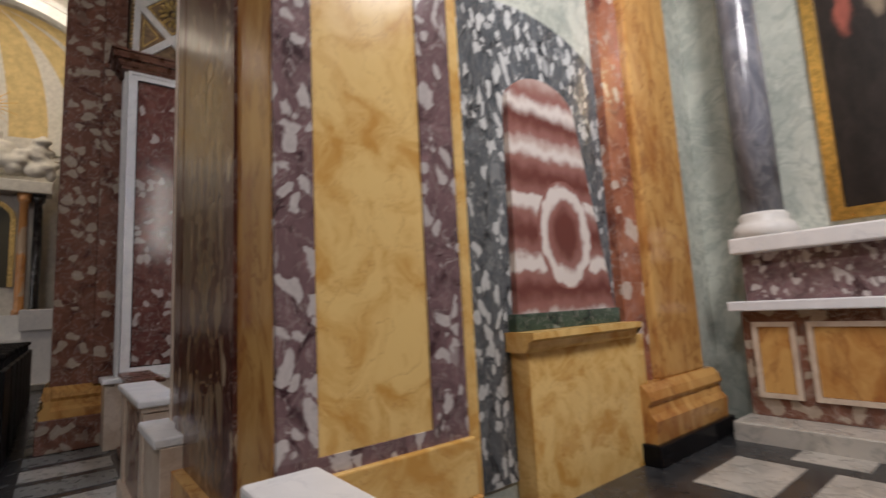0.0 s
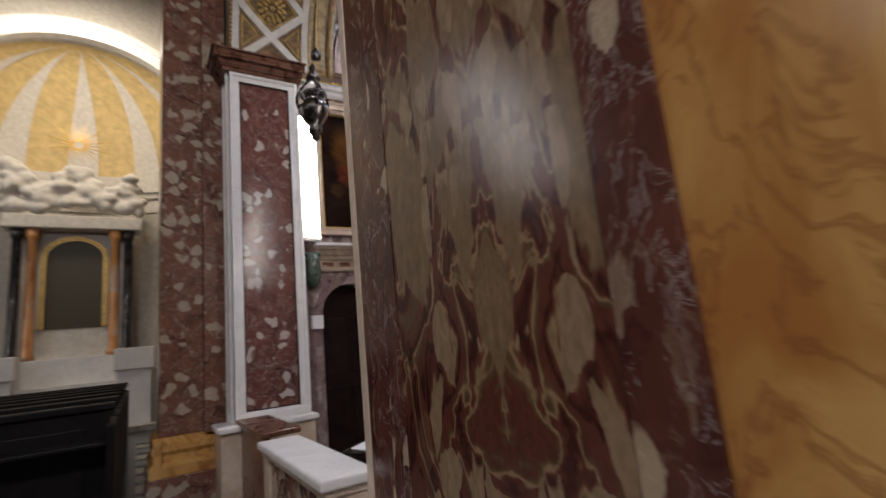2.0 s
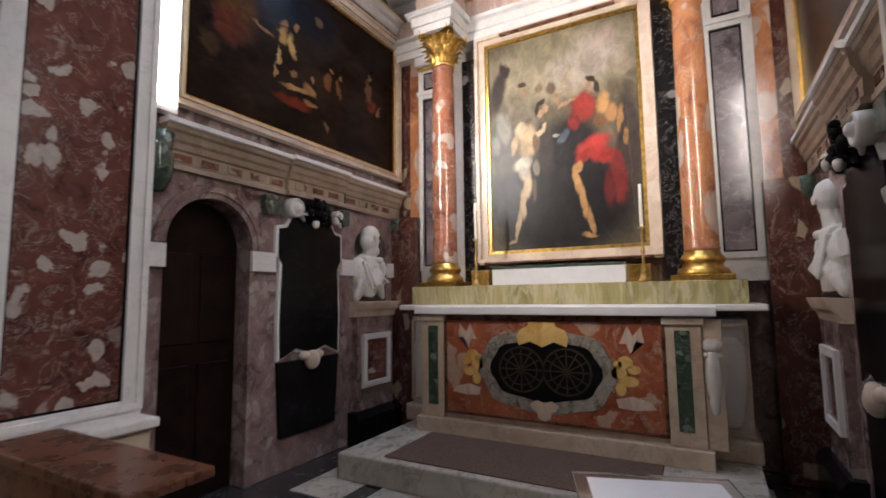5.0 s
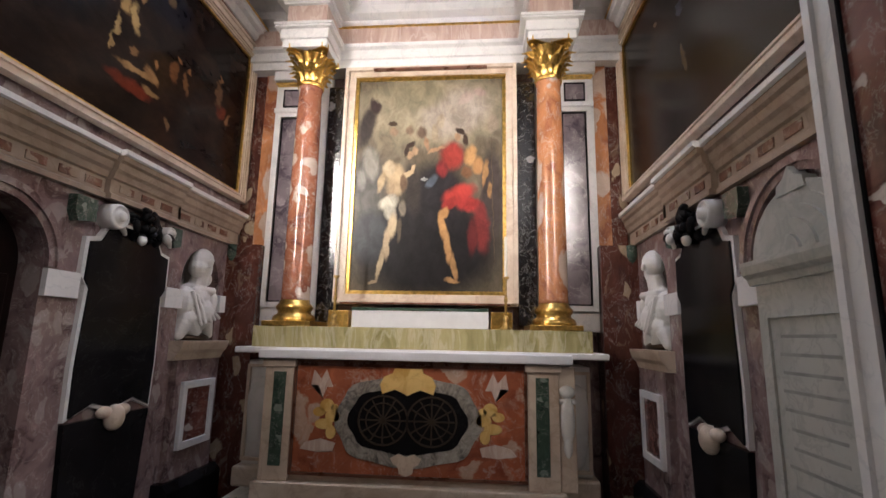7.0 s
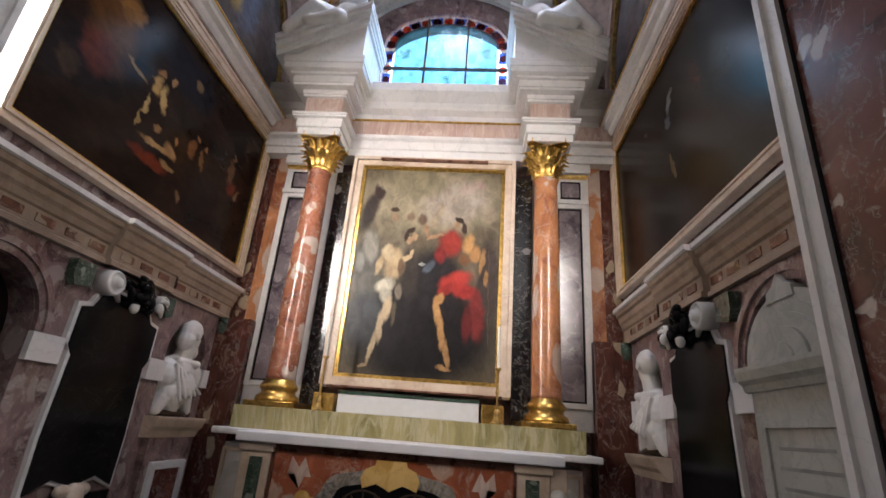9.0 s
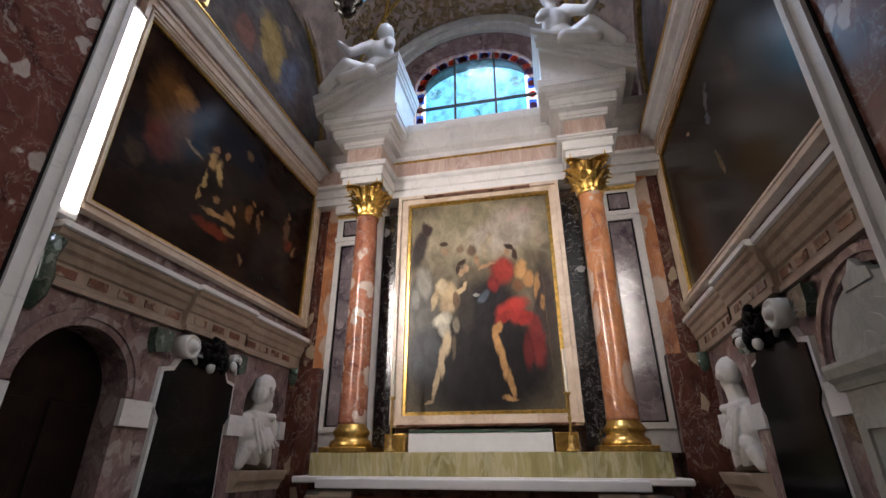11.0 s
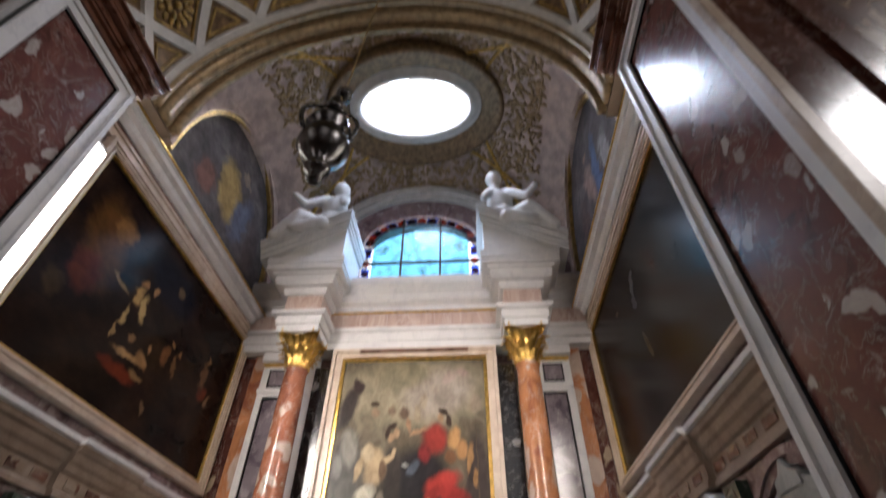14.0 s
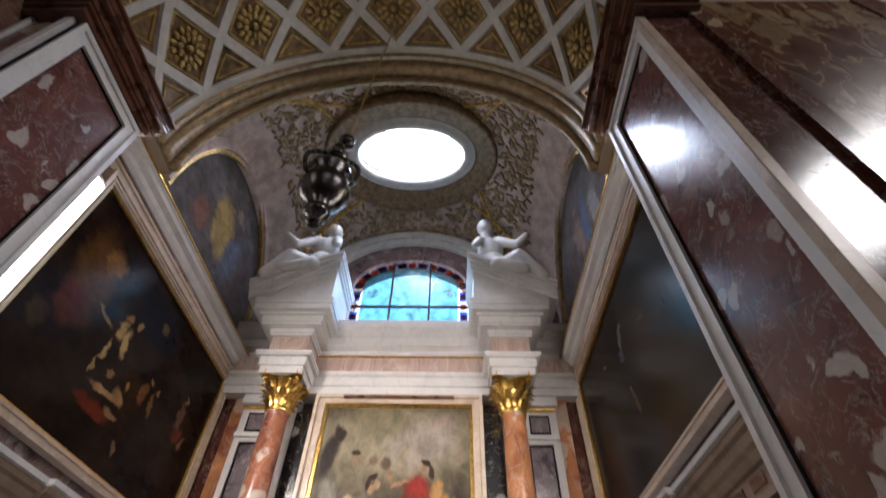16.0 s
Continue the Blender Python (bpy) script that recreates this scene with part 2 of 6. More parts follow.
def blob_paint(name, ground, blobs, warp=0.12, rough=0.28, deep=(0.02, 0.015, 0.012), varnish=0.22):
    """A dim old oil painting: soft patches of colour on a mottled ground. Patches: x, y, radius x, radius y, turn, colour, over a canvas from -1 to 1."""
    m, n, l, b = mat(name, rough + 0.1)
    b.inputs["Specular IOR Level"].default_value = varnish
    tc = n.new("ShaderNodeTexCoord")
    src = tc.outputs["UV"]
    nz, sub, mul, add = n.new("ShaderNodeTexNoise"), n.new("ShaderNodeVectorMath"), n.new("ShaderNodeVectorMath"), n.new("ShaderNodeVectorMath")
    nz.inputs["Scale"].default_value, nz.inputs["Detail"].default_value = 3.6, 9
    nz.inputs["Roughness"].default_value = 0.62
    sub.operation, mul.operation = "SUBTRACT", "SCALE"
    sub.inputs[1].default_value = (0.5, 0.5, 0.5)
    mul.inputs["Scale"].default_value = 1.7 * warp
    l.new(src, nz.inputs[0]), l.new(nz.outputs["Color"], sub.inputs[0]), l.new(sub.outputs[0], mul.inputs[0])
    l.new(src, add.inputs[0]), l.new(mul.outputs[0], add.inputs[1])
    nz2, sub2, mul2, add2 = n.new("ShaderNodeTexNoise"), n.new("ShaderNodeVectorMath"), n.new("ShaderNodeVectorMath"), n.new("ShaderNodeVectorMath")
    nz2.inputs["Scale"].default_value, nz2.inputs["Detail"].default_value = 11, 5
    sub2.operation, mul2.operation, sub2.inputs[1].default_value = "SUBTRACT", "SCALE", (0.5, 0.5, 0.5)
    mul2.inputs["Scale"].default_value = 0.9 * warp
    l.new(src, nz2.inputs[0]), l.new(nz2.outputs["Color"], sub2.inputs[0]), l.new(sub2.outputs[0], mul2.inputs[0])
    l.new(add.outputs[0], add2.inputs[0]), l.new(mul2.outputs[0], add2.inputs[1])
    v = add2.outputs[0]
    col = ramp(n, l, noise_fac(n, l, src, 2.2, 6), [(0.3, deep), (0.75, ground)])
    for x, y, rx, ry, turn, c in blobs:
        mp, ln = n.new("ShaderNodeMapping"), n.new("ShaderNodeVectorMath")
        mp.vector_type = "TEXTURE"
        mp.inputs["Location"].default_value, mp.inputs["Rotation"].default_value = (x, y, 0), (0, 0, radians(turn))
        mp.inputs["Scale"].default_value = (rx, ry, 1)
        ln.operation = "LENGTH"
        l.new(v, mp.inputs[0]), l.new(mp.outputs[0], ln.inputs[0])
        f = n.new("ShaderNodeMapRange")
        f.interpolation_type = "SMOOTHSTEP"
        for i, q in ((1, 0.52), (2, 1.05), (3, 1.0), (4, 0.0)):
            f.inputs[i].default_value = q
        l.new(ln.outputs["Value"], f.inputs[0])
        col = mix(n, l, f.outputs[0], col, c)
    tone = ramp(n, l, noise_fac(n, l, src, 6, 8, 0.7, 0.5), [(0.3, (0.55, 0.55, 0.55)), (0.7, (1, 1, 1))])
    dull = n.new("ShaderNodeVectorMath")
    dull.operation = "MULTIPLY"
    l.new(col, dull.inputs[0]), l.new(tone, dull.inputs[1])
    col = dull.outputs[0]
    l.new(col, b.inputs["Base Color"])
    bp = n.new("ShaderNodeBump")
    bp.inputs["Strength"].default_value, bp.inputs["Distance"].default_value = 0.08, 0.004
    l.new(noise_fac(n, l, src, 40, 4), bp.inputs["Height"]), l.new(bp.outputs[0], b.inputs["Normal"])
    return m


# ---- builders ----
def obj(name, bm, material, parent=None, label="", smooth=False):
    me = bpy.data.meshes.new(name)
    bmesh.ops.recalc_face_normals(bm, faces=bm.faces)
    bm.to_mesh(me)
    bm.free()
    for p in me.polygons:
        p.use_smooth = smooth
    me.materials.append(material)
    ob = new(name, me)
    if parent:
        ob.parent = parent
    if label:
        ob["label"] = label
    return ob


def part(name, bm, material, parent, label="", smooth=False):
    return obj(name, bm, material, parent, label, smooth)


def thing(name, label, category, group=""):
    return tagged(new(name), label, category, group)


def setting(name, bm, material, label="", smooth=False):
    return tagged(obj(name, bm, material, None, "", smooth), label, "", "", "structure")


def box(bm, x0, x1, y0, y1, z0, z1, bevel=0.0):
    b = bmesh.new()
    bmesh.ops.create_cube(b, size=1)
    for v in b.verts:
        v.co = ((x0 + x1) / 2 + v.co.x * (x1 - x0), (y0 + y1) / 2 + v.co.y * (y1 - y0), (z0 + z1) / 2 + v.co.z * (z1 - z0))
    if bevel:
        bmesh.ops.bevel(b, geom=b.edges[:], offset=bevel, segments=2, profile=0.5, affect="EDGES")
    join(bm, b)
    return bm


def join(bm, other, m=None):
    me = bpy.data.meshes.new("tmp")
    if m is not None:
        other.transform(m)
    other.to_mesh(me)
    other.free()
    bm.from_mesh(me)
    bpy.data.meshes.remove(me)
    return bm


def B(x0, x1, y0, y1, z0, z1, bevel=0.0):
    return box(bmesh.new(), x0, x1, y0, y1, z0, z1, bevel)


def prism(bm, outline, m, depth):
    """A closed outline (u, v) pushed out along w by depth, under the pose m that maps u, v, w."""
    b = bmesh.new()
    lo = [b.verts.new((u, v, 0)) for u, v in outline]
    hi = [b.verts.new((u, v, depth)) for u, v in outline]
    b.faces.new(lo[::-1]), b.faces.new(hi)
    for i in range(len(lo)):
        j = (i + 1) % len(lo)
        b.faces.new((lo[i], lo[j], hi[j], hi[i]))
    bmesh.ops.triangulate(b, faces=[f for f in b.faces if len(f.verts) > 4])
    return join(bm, b, m)


def frame_map(u, v, w, at):
    """The pose that sends the axes u, v, w to the given world directions, at a place."""
    m = Matrix((u, v, w)).transposed().to_4x4()
    m.translation = Vector(at)
    return m


X, Y, Z = Vector((1, 0, 0)), Vector((0, 1, 0)), Vector((0, 0, 1))


def moulding(bm, profile, along, a0, a1, out, at):
    """A profile (projection, height) drawn along an axis from a0 to a1; out is the way it projects."""
    along, out = Vector(along), Vector(out)
    pts = [(0, profile[0][1])] + list(profile) + [(0, profile[-1][1])]
    m = frame_map(out, Z, along, Vector(at) + along * a0)
    return prism(bm, pts, m, a1 - a0)


def lathe(bm, profile, at, seg=24, sx=1.0, sy=1.0):
    b = bmesh.new()
    rings = []
    for r, z in profile:
        rings.append([b.verts.new((sx * r * math.cos(2 * math.pi * i / seg), sy * r * math.sin(2 * math.pi * i / seg), z)) for i in range(seg)])
    for a, c in zip(rings, rings[1:]):
        for i in range(seg):
            j = (i + 1) % seg
            b.faces.new((a[i], a[j], c[j], c[i]))
    b.faces.new(rings[0][::-1]), b.faces.new(rings[-1])
    return join(bm, b, Matrix.Translation(at))


def ball(bm, at, r, seg=12, rot=None):
    b = bmesh.new()
    bmesh.ops.create_uvsphere(b, u_segments=seg, v_segments=max(6, seg * 2 // 3), radius=1)
    rx, ry, rz = r if isinstance(r, tuple) else (r, r, r)
    m = Matrix.Translation(at) @ (rot or Matrix.Identity(4)) @ Matrix.Diagonal((rx, ry, rz, 1))
    return join(bm, b, m)


def limb(bm, a, c, ra, rc, seg=10):
    """A rounded, tapered limb from a to c."""
    a, c = Vector(a), Vector(c)
    d = c - a
    b = bmesh.new()
    bmesh.ops.create_cone(b, cap_ends=True, segments=seg, radius1=ra, radius2=rc, depth=d.length)
    join(bm, b, Matrix.Translation((a + c) / 2) @ d.to_track_quat("Z", "Y").to_matrix().to_4x4())
    ball(bm, a, ra, seg), ball(bm, c, rc, seg)
    return bm


def frame_rect(bm, u0, u1, v0, v1, width, depth, m, bevel=0.0):
    """Four mitred members round an opening u0..u1 by v0..v1, outside of it."""
    o = [(u0 - width, v0 - width), (u1 + width, v0 - width), (u1 + width, v1 + width), (u0 - width, v1 + width)]
    i = [(u0, v0), (u1, v0), (u1, v1), (u0, v1)]
    for k in range(4):
        j = (k + 1) % 4
        prism(bm, [o[k], o[j], i[j], i[k]], m, depth)
    return bm


def panel_uv(name, y0, y1, z0, z1, m, material, parent):
    """A flat canvas with its own map from -1 to 1 in both directions."""
    me = bpy.data.meshes.new(name)
    pts = [(y0, z0), (y1, z0), (y1, z1), (y0, z1)]
    vs = [m @ Vector((u, v, d)) for d in (0.0, 0.012) for u, v in pts]
    me.from_pydata(vs, [], [(3, 2, 1, 0), (4, 5, 6, 7), (0, 1, 5, 4), (1, 2, 6, 5), (2, 3, 7, 6), (3, 0, 4, 7)])
    uv = me.uv_layers.new()
    flat = [(-1, -1), (1, -1), (1, 1), (-1, 1)] * 2
    for lp in me.loops:
        uv.data[lp.index].uv = flat[lp.vertex_index]
    me.materials.append(material)
    ob = new(name, me)
    ob.parent = parent
    return ob


def arc(cx, cz, r, a0, a1, k, rz=None):
    rz = rz or r
    return [(cx + r * math.cos(radians(a0 + (a1 - a0) * i / k)), cz + rz * math.sin(radians(a0 + (a1 - a0) * i / k))) for i in range(k + 1)]


# ---- the setting ----
def wall_open(bm, u0, u1, v0, v1, holes, m, depth):
    """A wall u0..u1 by v0..v1 with arched holes (a, b, sill, spring, rise) through it."""
    at = u0
    for a, b, sill, spring, rise in sorted(holes):
        if a > at:
            prism(bm, [(at, v0), (a, v0), (a, v1), (at, v1)], m, depth)
        if sill > v0:
            prism(bm, [(a, v0), (b, v0), (b, sill), (a, sill)], m, depth)
        pts = arc((a + b) / 2, spring, (b - a) / 2, 180, 0, 24, rise)
        for p, q in zip(pts, pts[1:]):
            prism(bm, [p, q, (q[0], v1), (p[0], v1)], m, depth)
        at = b
    if at < u1:
        prism(bm, [(at, v0), (u1, v0), (u1, v1), (at, v1)], m, depth)
    return bm


JL, JR = 1.69, -1.69          # jambs of the chapel's opening
JC = (JL + JR) / 2
NX0, NX1 = 0.42, 1.60         # the nave wall's two faces
SW = 1.95                     # side walls of the chapel from its axis
BX = 4.25                     # altar wall
SPR = 4.70                    # springing of the entrance arch

setting("floor", B(-9.5, 7.0, -13, 15.5, -0.25, -0.005), FLOORD, "black marble floor with white and grey slabs")
alongY = frame_map(Y, Z, X, (NX0, 0, 0))
PIER = 1.12                   # the piers are less deep than the arch over them
bm = wall_open(bmesh.new(), -13, 10.3, 4.68, 11.6, [(-6.9, -3.5, 4.68, 4.68, 1.6), (JR, JL, 4.68, SPR, (JL - JR) / 2), (3.5, 6.9, 4.68, 4.68, 1.6)], alongY, NX1 - NX0)
setting("wall_nave_side", bm, NAVEWALL, "pale stuccoed nave wall over the chapel arches")
for nm, a, b_ in (("wall_pier_near", -13, -6.9), ("wall_pier_right", -3.47, JR), ("wall_pier_left", JL, 3.5), ("wall_pier_far", 6.9, 10.3)):
    setting(nm, B(NX0, PIER if -4 < a < 2 else NX1, a, b_, 0, 4.68), BROWN, "marble-clad pier between the chapels")
setting("wall_chapel_beyond", B(NX1 + 2.0, NX1 + 2.2, 2.1, 10.3, 0, 11.6), STUCCO, "wall of the chapel beyond")
# two unseen walls close the nave, given a dark brown to cut bounced light
setting("wall_nave_far_side", B(-9.7, -9.4, -13, 15.5, 0, 11.6), BROWN, "unseen far side wall of the nave, brown to cut bounced light")
setting("wall_nave_entrance", B(-9.5, 7.0, -13.3, -13, 0, 11.6), BROWN, "unseen end wall of the nave, brown to cut bounced light")
setting("ceiling", B(-9.5, 1.3, -13, 15.5, 11.6, 11.8), OCHRE, "ochre stuccoed nave ceiling")

# the chapel's shell
alongXl = frame_map(X, Z, Y, (0, SW, 0))
bm = wall_open(bmesh.new(), PIER - 0.01, BX, 0, 7.6, [(1.39, 2.08, 0.0, 1.80, 0.345), (3.34, 3.90, 1.32, 1.88, 0.29)], alongXl, 0.30)
setting("wall_chapel_left", bm, MAUVE, "mauve marble-clad side wall of the chapel")
alongXr = frame_map(X, Z, -Y, (0, -SW, 0))
bm = wall_open(bmesh.new(), PIER - 0.01, BX, 0, 7.6, [(3.34, 3.90, 1.32, 1.88, 0.29)], alongXr, 0.30)
setting("wall_chapel_right", bm, MAUVE, "mauve marble-clad side wall of the chapel")
setting("wall_left_backing", B(NX1, BX, SW + 0.30, SW + 0.42, 0, 7.6), BLACK, "dark wall behind the chapel's niches")
setting("wall_right_backing", B(NX1, BX, -SW - 0.42, -SW - 0.30, 0, 7.6), BLACK, "dark wall behind the chapel's niches")
bm = wall_open(bmesh.new(), -2.2, 2.2, 0, 8.0, [(-0.77, 0.80, 5.05, 5.95, 0.52)], frame_map(Y, Z, X, (BX, 0, 0)), 0.35)
setting("wall_altar", bm, MAUVE, "altar wall of the chapel with an arched window")


def vault(name, xc, a, b, z0, c, ex, ey, rx, ry, ox):
    """A sail vault over a rectangle, with an oval opening."""
    b2 = bmesh.new()
    nr, na = 14, 72
    grid = []
    for i in range(nr + 1):
        f = i / nr
        ring = []
        for k in range(na):
            t = 2 * math.pi * k / na
            cx, cy = math.cos(t), math.sin(t)
            s = min(ex / abs(cx) if abs(cx) > 1e-6 else 9, ey / abs(cy) if abs(cy) > 1e-6 else 9)
            e = 1 / math.sqrt((cx / rx) ** 2 + (cy / ry) ** 2)
            px, py = (1 - f) * (ox + e * cx) + f * (xc + s * cx), (1 - f) * e * cy + f * s * cy
            h = max(0.0, 1 - ((px - xc) / a) ** 2 - (py / b) ** 2)
            ring.append(b2.verts.new((px, py, z0 + c * math.sqrt(h))))
        grid.append(ring)
    for p, q in zip(grid, grid[1:]):
        for k in range(na):
            j = (k + 1) % na
            b2.faces.new((p[k], p[j], q[j], q[k]))
    ob = setting(name, b2, STUCCOV, "gilded stucco sail vault of the chapel", True)
    mod = ob.modifiers.new("solid", "SOLIDIFY")
    mod.thickness, mod.offset = 0.12, 1
    return ob


VX, VA, VB, VZ, VC = 2.92, 2.5, 2.374, 4.85, 2.5
OX, OZ, ORX, ORY = 2.93, 7.2, 0.43, 0.73
vault("ceiling_vault", VX, VA, VB, VZ, VC, 1.36, SW + 0.02, ORX, ORY, OX)


def vault_z(x, y):
    return VZ + VC * math.sqrt(max(0.0, 1 - ((x - VX) / VA) ** 2 - (y / VB) ** 2))


# the lantern over the oval opening: drum, moulded rim, bright top
def oval_tube(bm, prof, seg=64):
    lathe_pts = []
    b = bmesh.new()
    for d, z in prof:
        lathe_pts.append([b.verts.new((OX + (ORX + d) * math.cos(2 * math.pi * i / seg), (ORY + d) * math.sin(2 * math.pi * i / seg), z)) for i in range(seg)])
    for p, q in zip(lathe_pts, lathe_pts[1:]):
        for i in range(seg):
            j = (i + 1) % seg
            b.faces.new((p[i], p[j], q[j], q[i]))
    return join(bm, b)


bm = oval_tube(bmesh.new(), [(0.14, 7.2), (0.14, 7.12), (0.12, 7.12), (0.10, 7.12), (0.06, 7.08), (0.0, 7.08), (-0.02, 7.14), (0.0, 7.2), (0.04, 7.24), (0.0, 7.30), (0.0, 9.2), (0.2, 9.2), (0.34, 7.3), (0.14, 7.2)])
setting("lantern_drum", bm, STUCCO, "white stucco drum of the oval lantern", True)
bm = oval_tube(bmesh.new(), [(0.14, 7.14), (0.17, 7.08), (0.22, 7.10), (0.26, 7.04), (0.33, 7.06), (0.36, 7.01), (0.42, 7.0), (0.48, 7.2), (0.14, 7.2), (0.14, 7.14)])
setting("lantern_trim", bm, DULLGILT, "gilded moulding round the lantern opening", True)
for k in range(6):
    a = math.pi * (k + 0.5) / 3
    px, py = OX + (ORX - 0.012) * math.cos(a), (ORY - 0.012) * math.sin(a)
    nrm = Vector((-math.cos(a) / ORX, -math.sin(a) / ORY, 0)).normalized()
    m = frame_map(Z.cross(nrm), Z, nrm, (px, py, 0))
    w = tagged(new("window_lantern"), "tall bright window in the lantern drum", "window", "lantern windows", "structure")
    part("pane", prism(bmesh.new(), [(-0.15, 7.75), (0.15, 7.75), (0.15, 8.55)] + arc(0, 8.55, 0.15, 0, 180, 10) + [(-0.15, 8.55)], m, 0.02), SKYGLOW, w)
setting("lantern_sky", lathe(bmesh.new(), [(1.0, 9.0), (1.0, 9.02)], (OX, 0, 0), 48, ORX + 0.3, ORY + 0.3), SKYGLOW, "bright daylight sky over the lantern")

# ---- entrance arch: jambs, capitals, coffered soffit ----
def jamb(side):
    """The panelled jamb pilaster: frame of white marble round a red breccia panel, on a white plinth, under a brown capital."""
    y, s = (JL, 1) if side > 0 else (JR, -1)
    t = thing("jamb_pilaster", "red breccia panel framed in white marble on a plinth", "pilaster", "jambs of the entrance arch")
    m = frame_map(X, Z, Vector((0, -s, 0)), (0, y + 0.0 * s, 0))
    part("panel", prism(bmesh.new(), [(0.48, 0.86), (1.03, 0.86), (1.03, 4.40), (0.48, 4.40)], m, 0.02), RED, t)
    f = frame_rect(bmesh.new(), 0.50, 1.01, 0.88, 4.38, 0.012, 0.028, m)
    part("inlay_line", f, BLACK, t, "thin black marble line")
    f = frame_rect(bmesh.new(), 0.488, 1.022, 0.868, 4.395, 0.10, 0.045, m)
    frame_rect(f, 0.488 - 0.065, 1.022 + 0.065, 0.868 - 0.02, 4.395 + 0.055, 0.035, 0.062, m)
    part("frame", f, WHITE, t, "white marble moulded frame")
    b = B(0.22, 1.17, min(y - 0.16 * s, y + 0.45 * s), max(y - 0.16 * s, y + 0.45 * s), 0.715, 0.77, 0.012)
    part("plinth_top", b, WHITE, t, "white marble plinth slab")
    b = B(0.25, 1.14, min(y - 0.12 * s, y + 0.45 * s), max(y - 0.12 * s, y + 0.45 * s), 0.0, 0.715, 0.006)
    part("plinth", b, CREAM, t, "cream marble plinth")
    # narrow return towards the nave
    if s > 0:
        part("return_panel", B(0.375, NX0, y + 0.06, y + 0.24, 0.85, 4.48), BROWN, t)
        g = B(0.355, NX0, y, y + 0.055, 0.77, 4.50, 0.004)
        box(g, 0.355, NX0, y + 0.245, y + 0.275, 0.77, 4.50, 0.004)
        part("return_frame", g, WHITE, t)
    prof = [(0.0, 4.490), (0.07, 4.490), (0.075, 4.530), (0.10, 4.550), (0.115, 4.600), (0.16, 4.630), (0.165, 4.680), (0.19, 4.700), (0.19, 4.700), (0.0, 4.700)]
    for p, q in zip(prof, prof[1:]):
        if q[1] > p[1]:
            d = max(p[0], q[0])
            part("capital_moulding", B(0.39 - d, 1.13 + d * 0.4, min(y - d * s, y + 0.3 * s), max(y - d * s, y + 0.3 * s), p[1], q[1], 0.003), BROWNWOOD, t, "dark brown moulded capital")
    return t


jamb(1), jamb(-1)


